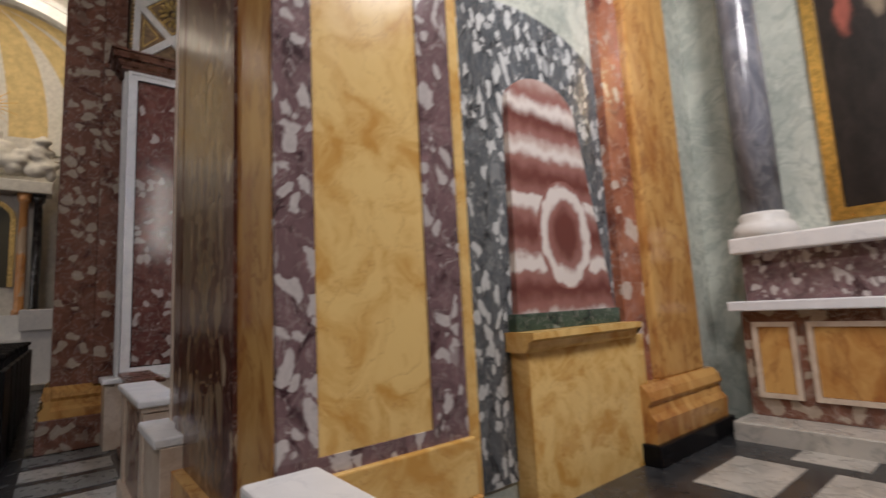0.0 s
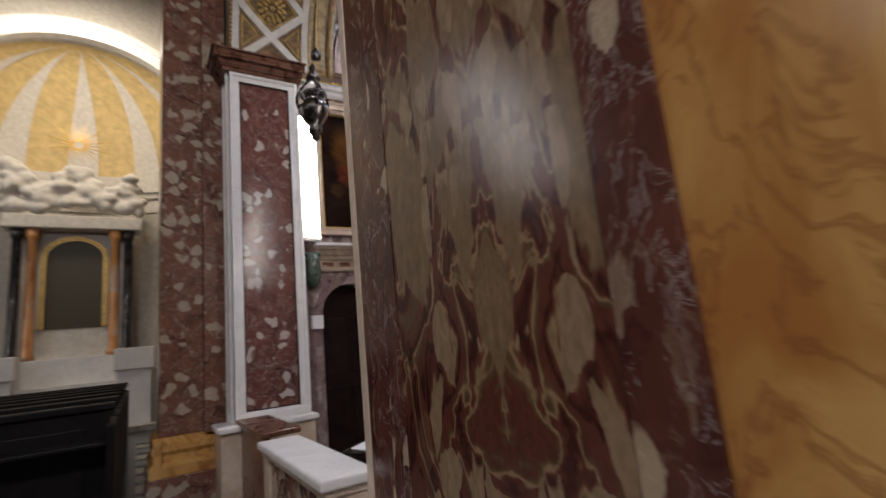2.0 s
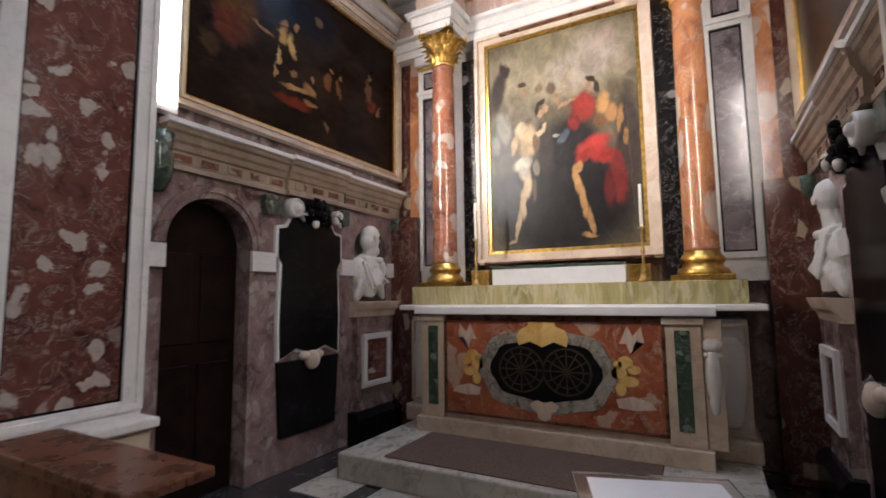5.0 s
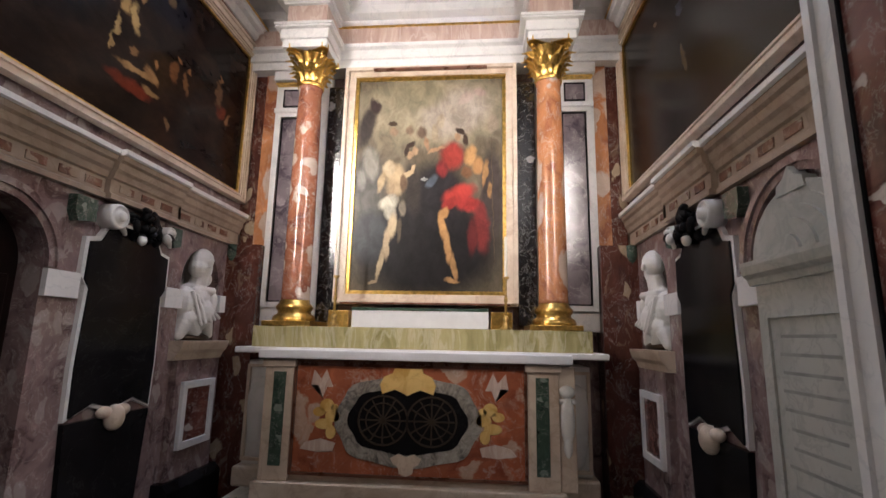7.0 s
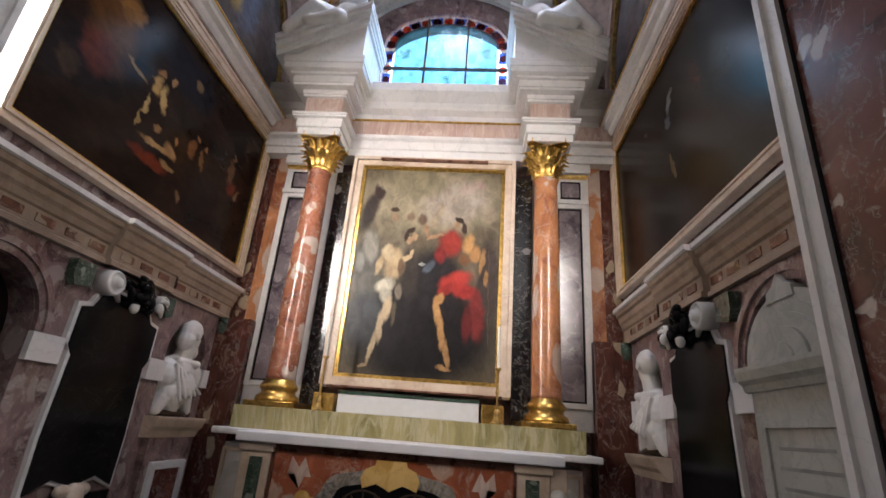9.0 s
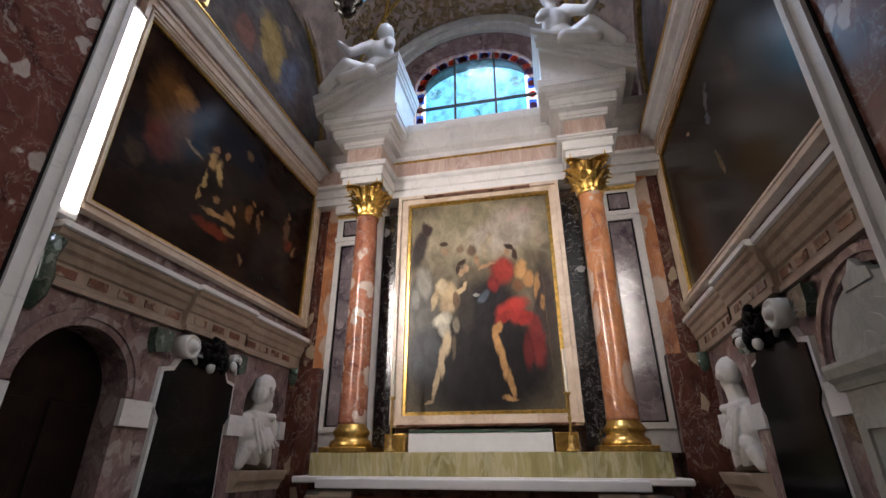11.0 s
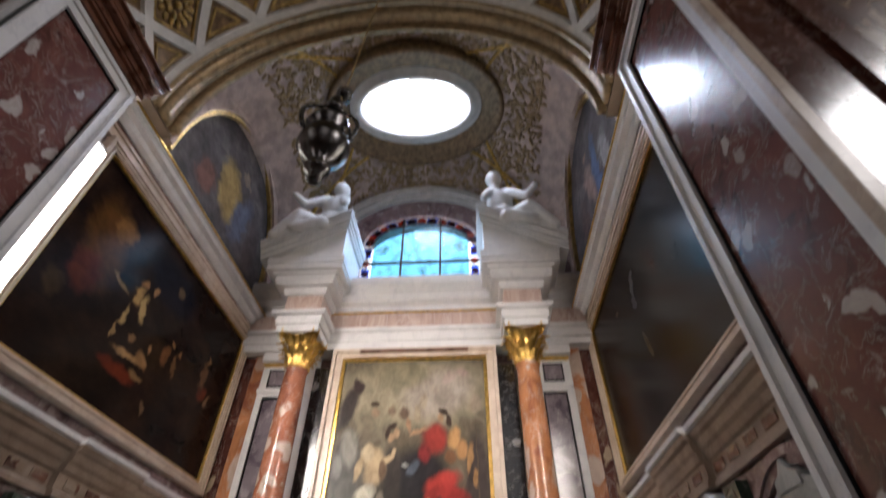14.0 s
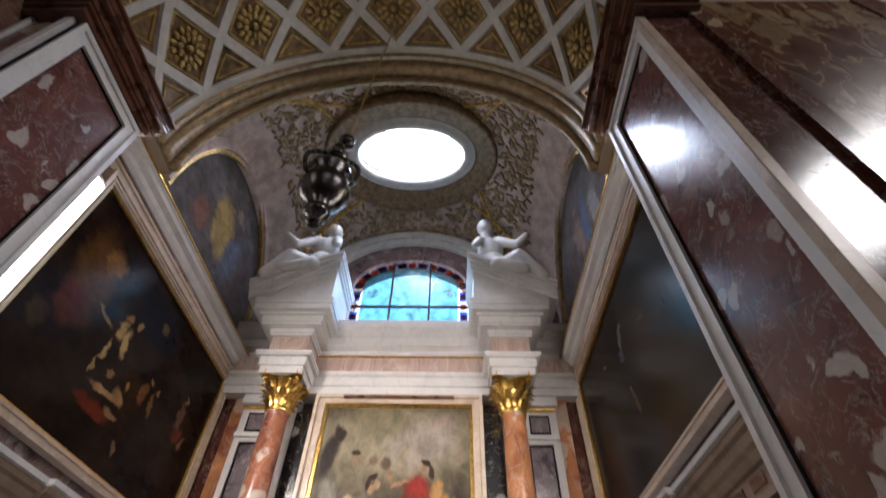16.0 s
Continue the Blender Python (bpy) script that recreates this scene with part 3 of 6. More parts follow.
def coffer_soffit():
    """Strapwork of pale stucco lozenges with gilt rosettes over the arch's soffit."""
    r = (JL - JR) / 2
    t = thing("arch_soffit", "coffered stucco arch soffit with gilt rosettes in lozenges", "arch soffit")

    def at(a, x, d):
        return Vector((x, JC - (r - d) * math.cos(a), SPR + (r - d) * math.sin(a)))

    def strip(bm, a0, x0, a1, x1, w, d0, d1, k=5):
        """A raised band between two places of the soffit, w metres wide."""
        da, dx = (a1 - a0) * r, x1 - x0
        ln = math.hypot(da, dx)
        na, nx = -dx / ln * w / 2 / r, da / ln * w / 2
        b = bmesh.new()
        rows = []
        for i in range(k + 1):
            f = i / k
            a, x = a0 + f * (a1 - a0), x0 + f * (x1 - x0)
            rows.append([b.verts.new(at(a + s * na, x + s * nx, d)) for s, d in ((-1, d0), (-0.85, d1), (0.85, d1), (1, d0))])
        for p, q in zip(rows, rows[1:]):
            for i in range(3):
                b.faces.new((p[i], p[i + 1], q[i + 1], q[i]))
        b.faces.new(rows[0]), b.faces.new(rows[-1][::-1])
        join(bm, b)

    # the gilded ground
    g = bmesh.new()
    rows = [[g.verts.new(at(math.pi * i / 60, x, 0.004)) for x in (NX0, NX1)] + [g.verts.new(at(math.pi * i / 60, x, -0.02)) for x in (NX0, NX1)] for i in range(61)]
    for p, q in zip(rows, rows[1:]):
        g.faces.new((p[0], p[1], q[1], q[0]))
    part("gilded_ground", g, DULLGILT, t, "worn gilded ground of the coffers")
    n = 8
    x0, x1 = NX0 + 0.06, NX1 - 0.38
    xm = (x0 + x1) / 2
    step = math.pi / n

    def strap(*a):
        b = bmesh.new()
        strip(b, *a)
        part("strap", b, STUCCO, t, "white stucco strap")

    strap(0, x0 - 0.02, math.pi, x0 - 0.02, 0.08, 0, 0.03, 60)
    strap(0, x1 + 0.02, math.pi, x1 + 0.02, 0.08, 0, 0.03, 60)
    for i in range(n):
        a, b_ = i * step, (i + 1) * step
        strap(a, x0, b_, x1, 0.095, 0, 0.034)
        strap(a, x1, b_, x0, 0.095, 0, 0.032)
    # bead rims inside lozenges and triangles, and rosettes
    rim = bmesh.new()
    for i in range(n + 1):
        a = i * step
        if 0 < i < n:
            hw, hx = step * 0.5 * 0.74, (x1 - x0) / 2 * 0.74
            q = [(a - hw, xm), (a, xm - hx), (a + hw, xm), (a, xm + hx)]
            for p1, p2 in zip(q, q[1:] + q[:1]):
                strip(rim, p1[0], p1[1], p2[0], p2[1], 0.022, 0, 0.02, 3)
        if i < n:
            c = (i + 0.5) * step
            for xe, sg in ((x0 + 0.035, 1), (x1 - 0.035, -1)):
                hw, hx = step * 0.26, (x1 - x0) * 0.22
                q = [(c - hw, xe + sg * 0.02), (c + hw, xe + sg * 0.02), (c, xe + sg * (0.02 + hx))]
                for p1, p2 in zip(q, q[1:] + q[:1]):
                    strip(rim, p1[0], p1[1], p2[0], p2[1], 0.02, 0, 0.018, 3)
    part("coffer_rim", rim, GILT, t, "gilt coffer mouldings")
    for i in range(1, n):
        a = i * step
        m = frame_map(X, Vector((0, math.sin(a), math.cos(a))), Vector((0, math.cos(a), -math.sin(a))), at(a, xm, 0.004))
        ro = bmesh.new()
        for ring, (k, rr, pr) in enumerate(((14, 0.135, 0.036), (10, 0.085, 0.034))):
            for j in range(k):
                f = 2 * math.pi * (j + 0.5 * ring) / k
                ball(ro, (rr * math.cos(f), rr * math.sin(f), 0.014 + 0.014 * ring), (pr, pr * 0.7, 0.016), 6, Matrix.Rotation(f, 4, "Z"))
        ball(ro, (0, 0, 0.035), 0.03, 8)
        ro.transform(m)
        part("rosette", ro, GILT, t, "", True)
    # gilt mouldings at the inner edge
    e = bmesh.new()
    strip(e, 0, NX1 - 0.30, math.pi, NX1 - 0.30, 0.06, 0, 0.05, 60)
    strip(e, 0, NX1 - 0.17, math.pi, NX1 - 0.17, 0.14, 0, 0.035, 60)
    strip(e, 0, NX1 - 0.04, math.pi, NX1 - 0.04, 0.06, 0, 0.06, 60)
    part("edge_moulding", e, OLDGILT, t, "gilded edge mouldings", True)
    e2 = bmesh.new()
    for i in range(110):
        a = math.pi * (i + 0.5) / 110
        ball(e2, at(a, NX0 + 0.0, 0.01), (0.03, 0.018, 0.018), 6)
    part("bead_edge", e2, GILT, t, "gilt beaded edge", True)
    return t


coffer_soffit()


# ---- side walls of the chapel ----
def side_cornice(s):
    t = thing("side_cornice", "cream and white marble cornice on the chapel wall", "cornice")
    y = s * SW
    o = Vector((0, -s, 0))
    prof = [(0.035, 2.30), (0.035, 2.33), (0.02, 2.34), (0.02, 2.43), (0.035, 2.44), (0.045, 2.48), (0.06, 2.50), (0.065, 2.545), (0.085, 2.56), (0.09, 2.59), (0.105, 2.60), (0.105, 2.625)]
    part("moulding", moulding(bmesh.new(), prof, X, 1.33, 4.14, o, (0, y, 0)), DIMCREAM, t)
    big = [(p + 0.04, z) for p, z in prof]
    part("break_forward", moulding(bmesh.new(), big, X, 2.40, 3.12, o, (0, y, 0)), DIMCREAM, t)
    w = moulding(bmesh.new(), [(0.095, 2.592), (0.112, 2.60), (0.112, 2.632), (0.095, 2.632)], X, 1.325, 2.40, o, (0, y, 0))
    moulding(w, [(0.135, 2.592), (0.152, 2.60), (0.152, 2.632), (0.135, 2.632)], X, 2.395, 3.125, o, (0, y, 0))
    moulding(w, [(0.095, 2.592), (0.112, 2.60), (0.112, 2.632), (0.095, 2.632)], X, 3.12, 4.145, o, (0, y, 0))
    part("white_fillet", w, WHITE, t, "white marble fillet")
    for x in (1.42, 1.63, 1.84, 2.05, 2.24, 2.48, 2.69, 2.90, 3.2, 3.4, 3.6, 3.8):
        d = 0.066 if 2.40 < x < 3.1 else 0.026
        part("frieze_inlay", B(x, x + 0.13, min(y, y - s * d), max(y, y - s * d), 2.36, 2.41), BROWN, t)
    return t


side_cornice(1), side_cornice(-1)

LEFT = blob_paint("dark_night_canvas", (0.036, 0.018, 0.011), [
    (-0.70, 0.30, 0.20, 0.55, 8, (0.105, 0.044, 0.013)), (-0.62, 0.55, 0.10, 0.2, 0, (0.240, 0.112, 0.032)), (-0.72, -0.05, 0.14, 0.25, 0, (0.112, 0.027, 0.013)), (-0.85, -0.35, 0.08, 0.14, 0, (0.060, 0.035, 0.017)),
    (-0.05, 0.6, 0.35, 0.35, 0, (0.009, 0.010, 0.017)), (-0.47, 0.12, 0.10, 0.03, -20, (0.330, 0.188, 0.074)),
    (-0.30, 0.16, 0.055, 0.12, 0, (0.450, 0.275, 0.105)), (-0.22, 0.10, 0.04, 0.17, 4, (0.510, 0.338, 0.137)), (-0.31, 0.32, 0.035, 0.06, 0, (0.360, 0.175, 0.074)), (-0.19, 0.36, 0.032, 0.07, 0, (0.390, 0.213, 0.095)),
    (-0.35, -0.1, 0.03, 0.14, -8, (0.450, 0.300, 0.126)), (-0.37, -0.30, 0.018, 0.09, 0, (0.360, 0.225, 0.095)),
    (-0.18, -0.38, 0.16, 0.045, 10, (0.450, 0.250, 0.105)), (-0.06, -0.32, 0.07, 0.09, 20, (0.420, 0.225, 0.095)), (-0.03, -0.18, 0.03, 0.05, 0, (0.360, 0.188, 0.084)), (-0.2, -0.22, 0.035, 0.045, 0, (0.300, 0.163, 0.074)),
    (-0.20, -0.58, 0.2, 0.09, 5, (0.165, 0.027, 0.013)), (-0.05, -0.5, 0.09, 0.05, 0, (0.300, 0.175, 0.074)),
    (0.14, -0.10, 0.05, 0.14, 0, (0.180, 0.075, 0.032)), (0.16, 0.08, 0.03, 0.045, 0, (0.300, 0.150, 0.063)), (0.26, -0.12, 0.03, 0.15, 10, (0.150, 0.075, 0.032)), (0.27, 0.05, 0.026, 0.05, 0, (0.255, 0.125, 0.053)),
    (0.62, 0.08, 0.05, 0.2, 0, (0.150, 0.075, 0.037)), (0.64, 0.3, 0.028, 0.06, 0, (0.270, 0.138, 0.063)), (0.68, -0.12, 0.08, 0.14, -15, (0.150, 0.031, 0.016)), (0.78, -0.15, 0.03, 0.12, -15, (0.240, 0.138, 0.074)),
    (0.12, -0.72, 0.03, 0.09, 10, (0.165, 0.100, 0.053)), (0.03, 0.62, 0.05, 0.08, 0, (0.135, 0.088, 0.047))], 0.10, 0.06, (0.010, 0.006, 0.006), 0.06)
RIGHT = blob_paint("very_dark_canvas", (0.02, 0.013, 0.009), [
    (-0.3, 0.1, 0.3, 0.6, 0, (0.010, 0.007, 0.006)), (0.62, 0.12, 0.13, 0.4, 0, (0.035, 0.033, 0.028)), (0.38, 0.3, 0.06, 0.3, 8, (0.07, 0.03, 0.018)),
    (0.05, 0.45, 0.035, 0.16, -12, (0.14, 0.13, 0.12)), (0.0, 0.25, 0.06, 0.1, 20, (0.06, 0.06, 0.07)), (0.02, -0.25, 0.035, 0.22, 6, (0.11, 0.075, 0.04)), (0.3, -0.3, 0.05, 0.16, 0, (0.05, 0.024, 0.014)),
    (-0.4, 0.3, 0.06, 0.16, 0, (0.06, 0.034, 0.02)), (-0.55, -0.4, 0.16, 0.16, 0, (0.03, 0.018, 0.012)), (-0.36, 0.5, 0.03, 0.05, 0, (0.13, 0.08, 0.05))], 0.14, 0.12, (0.007, 0.006, 0.007), 0.14)


def side_painting(s, material):
    y = s * (SW - 0.01)
    t = thing("side_painting", "large dark oil painting in a gilt and marble frame", "painting", "side wall paintings")
    m = frame_map(X, Z, Vector((0, -s, 0)), (0, y, 0))
    if s > 0:
        panel_uv("canvas", 1.46, 4.02, 2.83, 4.32, m, material, t)
    else:
        panel_uv("canvas", 4.02, 1.46, 2.83, 4.32, m, material, t)
    part("gilt_slip", frame_rect(bmesh.new(), 1.475, 4.005, 2.845, 4.305, 0.022, 0.03, m), GOLD, t, "narrow gilt slip")
    f = frame_rect(bmesh.new(), 1.455, 4.025, 2.825, 4.325, 0.075, 0.05, m)
    frame_rect(f, 1.40, 4.08, 2.775, 4.375, 0.03, 0.07, m)
    frame_rect(f, 1.435, 4.045, 2.81, 4.345, 0.012, 0.062, m)
    part("frame", f, CREAM, t, "cream marble frame")
    return t


side_painting(1, LEFT), side_painting(-1, RIGHT)
for s in (1, -1):
    t = thing("upper_cornice", "white and brown marble cornice over the side painting", "cornice")
    o = Vector((0, -s, 0))
    part("architrave", moulding(bmesh.new(), [(0.04, 4.405), (0.05, 4.46), (0.065, 4.465), (0.065, 4.49)], X, 1.12, BX, o, (0, s * SW, 0)), CREAM, t)
    part("frieze", moulding(bmesh.new(), [(0.045, 4.49), (0.045, 4.535)], X, 1.12, BX, o, (0, s * SW, 0)), BROWN, t, "brown marble frieze")
    part("corona", moulding(bmesh.new(), [(0.06, 4.535), (0.085, 4.56), (0.095, 4.60), (0.14, 4.615), (0.145, 4.65), (0.165, 4.665), (0.165, 4.69)], X, 1.12, BX, o, (0, s * SW, 0)), WHITE, t)
    part("gilt_edge", moulding(bmesh.new(), [(0.16, 4.665), (0.175, 4.67), (0.175, 4.685), (0.16, 4.692)], X, 1.12, BX, o, (0, s * SW, 0)), GOLD, t)

FRESCO_L = blob_paint("faded_fresco_warm", (0.20, 0.17, 0.15), [(-0.1, -0.1, 0.28, 0.5, 15, (0.42, 0.28, 0.09)), (0.25, -0.2, 0.2, 0.5, -10, (0.14, 0.15, 0.20)), (-0.5, -0.4, 0.2, 0.3, 0, (0.22, 0.10, 0.07)), (0.6, -0.3, 0.2, 0.5, 0, (0.12, 0.09, 0.08)), (0.1, 0.4, 0.1, 0.12, 0, (0.3, 0.22, 0.16))], 0.2, 0.7, (0.08, 0.065, 0.06))
FRESCO_R = blob_paint("faded_fresco_cool", (0.18, 0.15, 0.14), [(0.25, -0.2, 0.15, 0.6, -8, (0.10, 0.14, 0.24)), (0.0, -0.1, 0.18, 0.4, 10, (0.30, 0.20, 0.16)), (-0.4, -0.3, 0.2, 0.5, 0, (0.12, 0.08, 0.07)), (0.05, 0.35, 0.08, 0.1, 0, (0.32, 0.2, 0.14)), (0.55, -0.4, 0.15, 0.4, 0, (0.36, 0.34, 0.32))], 0.2, 0.7, (0.07, 0.055, 0.05))


def lunette(s, material):
    """The fresco on the side wall over the cornice, in a moulded arch."""
    t = thing("lunette_fresco", "faded figure fresco in a moulded arch over the cornice", "fresco", "lunettes")
    y = s * (SW - 0.006)
    cx, zb, rx, rz = 2.92, 4.70, 1.06, 1.66
    pts = [(cx - rx, zb)] + arc(cx, zb + 0.2, rx, 180, 0, 24, rz - 0.2) + [(cx + rx, zb)]
    me = bpy.data.meshes.new("fresco")
    me.from_pydata([(u, y - s * 0.004, v) for u, v in pts], [], [tuple(range(len(pts)))])
    uv = me.uv_layers.new()
    for lp in me.loops:
        u, v = pts[lp.vertex_index]
        uv.data[lp.index].uv = ((u - cx) / rx * s, (v - zb) / rz * 2 - 1)
    me.materials.append(material)
    ob = new("fresco", me)
    ob.parent = t
    for name, a, b, d, mm in (("inner_moulding", 0.0, 0.05, 0.05, GILT), ("outer_moulding", 0.05, 0.17, 0.08, STUCCOV)):
        e = bmesh.new()
        p0, p1 = arc(cx, zb + 0.2, rx + a, 180, 0, 32, rz - 0.2 + a), arc(cx, zb + 0.2, rx + b, 180, 0, 32, rz - 0.2 + b)
        m = frame_map(X, Z, Vector((0, -s, 0)), (0, s * SW, 0))
        for i in range(32):
            prism(e, [p0[i], p0[i + 1], p1[i + 1], p1[i]], m, d)
        part(name, e, mm, t)


lunette(1, FRESCO_L), lunette(-1, FRESCO_R)

# ---- altar ----
AX = 3.43
AC = 0.03


def altar():
    t = thing("altar", "marble altar with inlaid scagliola frontal and white slab", "altar")
    part("footing", B(AX - 0.06, BX - 0.2, AC - 1.20, AC + 1.20, 0.20, 0.33, 0.008), CREAM, t)
    part("body", B(AX + 0.03, BX - 0.1, AC - 1.14, AC + 1.14, 0.33, 1.24), CREAM, t)
    fr = part("frontal", B(AX, AX + 0.03, AC - 0.90, AC + 0.90, 0.40, 1.20), SCAG, t, "red and white scagliola frontal")
    part("frontal_border", frame_rect(bmesh.new(), -0.90, 0.90, 0.40, 1.20, 0.022, 0.045, frame_map(-Y, Z, -X, (AX + 0.03, AC, 0))), BROWNWOOD, t, "dark red marble border")
    for s in (1, -1):
        y0 = AC + s * 0.925
        y1 = AC + s * 1.16
        part("pier", B(AX - 0.02, AX + 0.05, min(y0, y1), max(y0, y1), 0.33, 1.235, 0.006), CREAM, t)
        a, b = AC + s * 0.985, AC + s * 1.085
        part("green_inlay", B(AX - 0.027, AX, min(a, b), max(a, b), 0.44, 1.15, 0.003), DKGREEN, t, "dark green marble inlay")
        if s < 0:
            sh = bmesh.new()
            yc = AC - 1.222
            part("outer_pier", B(AX + 0.0, AX + 0.06, AC - 1.285, AC - 1.162, 0.33, 1.235, 0.006), CREAM, t)
            ball(sh, (AX, yc, 0.84), (0.03, 0.055, 0.19), 14), ball(sh, (AX, yc, 0.66), (0.025, 0.035, 0.09), 12)
            ball(sh, (AX, yc, 1.05), (0.035, 0.062, 0.05), 12), ball(sh, (AX, yc - 0.045, 0.98), 0.022, 10), ball(sh, (AX, yc + 0.045, 0.98), 0.022, 10)
            part("shield_relief", sh, STATUARY, t, "white marble shield in relief", True)
        part("pier_cap", B(AX - 0.045, AX + 0.05, min(y0, y1) - 0.02, max(y0, y1) + 0.02, 1.19, 1.245, 0.01), CREAM, t)
    part("frieze", B(AX - 0.005, AX + 0.1, AC - 0.92, AC + 0.92, 1.205, 1.255), BROWNWOOD, t)
    part("slab", B(AX - 0.09, BX - 0.3, AC - 1.26, AC + 1.20, 1.255, 1.325, 0.01), LINEN, t, "white marble altar slab")
    # the inlaid cartouche: dark openwork oval, grey scroll rim, shell and clasp
    m = frame_map(-Y, Z, -X, (AX - 0.001, AC, 0.80))

    def ring(rx0, rz0, rx1, rz1, d, wob, k=56):
        b = bmesh.new()
        f = lambda i, rx, rz: (rx * (1 + wob * math.cos(8 * math.pi * 2 * i / k)) * math.copysign(abs(math.cos(2 * math.pi * i / k)) ** 0.8, math.cos(2 * math.pi * i / k)), rz * (1 + wob * math.cos(8 * math.pi * 2 * i / k)) * math.copysign(abs(math.sin(2 * math.pi * i / k)) ** 0.8, math.sin(2 * math.pi * i / k)))
        for i in range(k):
            p, q, r2, s2 = f(i, rx0, rz0), f(i + 1, rx0, rz0), f(i + 1, rx1, rz1), f(i, rx1, rz1)
            prism(b, [p, q, r2, s2], m, d)
        return b

    part("cartouche_ground", prism(bmesh.new(), [(0.50 * math.copysign(abs(math.cos(a)) ** 0.8, math.cos(a)), 0.27 * math.copysign(abs(math.sin(a)) ** 0.8, math.sin(a))) for a in [2 * math.pi * i / 56 + 0.01 for i in range(56)]], m, 0.006), BLACK, t, "black marble cartouche ground")
    part("scroll_rim", ring(0.46, 0.245, 0.56, 0.335, 0.014, 0.03), SCROLL, t, "grey inlaid scroll rim")
    g = bmesh.new()
    for cx in (-0.19, 0.19):
        for r0, r1 in ((0.185, 0.20), (0.13, 0.14)):
            p0, p1 = arc(cx, 0.0, r0, 0, 360, 28, r0 * 0.95), arc(cx, 0.0, r1, 0, 360, 28, r1 * 0.95)
            for i in range(28):
                prism(g, [p0[i], p0[i + 1], p1[i + 1], p1[i]], m, 0.012)
        for k in range(6):
            a = math.pi * k / 6
            u, v = 0.18 * math.cos(a), 0.17 * math.sin(a)
            n_ = Vector((-v, u)).normalized() * 0.006
            prism(g, [(cx - u - n_.x, -v - n_.y), (cx + u - n_.x, v - n_.y), (cx + u + n_.x, v + n_.y), (cx - u + n_.x, -v + n_.y)], m, 0.010)
    part("openwork_grille", g, plain("dull_openwork_bronze", (0.07, 0.05, 0.035), 0.5, 0.6), t, "dull bronze openwork")
    shell = [(-0.11, 0.395), (0.11, 0.395), (0.12, 0.36), (0.19, 0.33), (0.22, 0.27), (0.20, 0.20), (0.16, 0.215), (0.10, 0.235), (0.04, 0.21), (0.0, 0.19), (-0.04, 0.21), (-0.10, 0.235), (-0.16, 0.215), (-0.20, 0.20), (-0.22, 0.27), (-0.19, 0.33), (-0.12, 0.36)]
    part("shell", prism(bmesh.new(), shell, m, 0.028), YELLOW, t, "yellow marble shell crest")
    clasp = [(-0.12, -0.27), (-0.06, -0.24), (0, -0.26), (0.06, -0.24), (0.12, -0.27), (0.10, -0.31), (0.06, -0.33), (0.05, -0.38), (0.0, -0.40), (-0.05, -0.38), (-0.06, -0.33), (-0.10, -0.31)]
    part("clasp", prism(bmesh.new(), clasp, m, 0.024), CREAM, t, "cream marble clasp")
    for s in (1, -1):
        f = bmesh.new()
        for u, v, rx, rz in ((0.59, 0.02, 0.06, 0.045), (0.64, 0.10, 0.055, 0.05), (0.66, -0.04, 0.07, 0.04), (0.70, 0.05, 0.05, 0.035), (0.60, -0.10, 0.04, 0.05), (0.58, 0.08, 0.035, 0.03)):
            prism(f, arc(s * u, v, rx, 0, 342, 14, rz), m, 0.014)
        part("flower", f, YELLOW, t, "yellow inlaid flower")
        w = bmesh.new()
        prism(w, [(s * u, v) for u, v in ((0.60, 0.24), (0.66, 0.37), (0.70, 0.30), (0.76, 0.37), (0.78, 0.25), (0.72, 0.26), (0.68, 0.16), (0.65, 0.24))], m, 0.010)
        part("pale_star", w, PINK, t, "pale pink inlaid star")
        w = bmesh.new()
        prism(w, [(s * u, v) for u, v in ((0.56, -0.18), (0.68, -0.15), (0.80, -0.18), (0.84, -0.23), (0.70, -0.25), (0.58, -0.24))], m, 0.010)
        part("pale_inlay", w, PINK, t, "pale pink inlaid leaves")
    return t


SCAG = breccia("red_scagliola", (0.36, 0.11, 0.055), (0.22, 0.055, 0.03), (0.62, 0.42, 0.32), 5, 0.3, rough=(0.15, 0.3))
SCROLL = veined("grey_scroll_inlay", (0.34, 0.31, 0.27), (0.10, 0.09, 0.085), (0.5, 0.46, 0.4), 8, 0.05, 0.5, (0.2, 0.35))
altar()

t = thing("altar_step", "cream marble predella before the altar", "step")
part("tread", B(2.55, AX + 0.3, -1.45, 1.45, 0.0, 0.20, 0.012), FLOORW, t)
tagged(obj("altar_carpet", B(2.62, AX - 0.08, -0.85, 1.05, 0.20, 0.212, 0.004), CARPET), "worn brown carpet lying on the altar step", "carpet")
for s in (1, -1):
    b = thing("altar_bracket", "white marble scrolled bracket beside the altar", "bracket", "altar brackets")
    y = AC + s * 1.31
    part("body", B(AX + 0.30, BX - 0.05, y - 0.15, y + 0.15, 0.36, 1.22, 0.008), STATUARY, b)
    part("foot", B(AX + 0.22, BX - 0.05, y - 0.19, y + 0.19, 0.20, 0.36, 0.02), CREAM, b)
    sc = lathe(bmesh.new(), [(0.05, 0.0), (0.09, 0.04), (0.11, 0.14), (0.135, 0.38), (0.14, 0.5), (0.11, 0.56), (0.12, 0.6), (0.06, 0.66)], (AX + 0.30, y, 0.42), 20, 0.45, 1)
    part("scroll", sc, STATUARY, b, "", True)
    f = frame_rect(bmesh.new(), -0.12, 0.12, 0.42, 1.16, 0.025, 0.03, frame_map(-Y, Z, -X, (AX + 0.30, y, 0)))
    part("edge", f, CREAM, b)
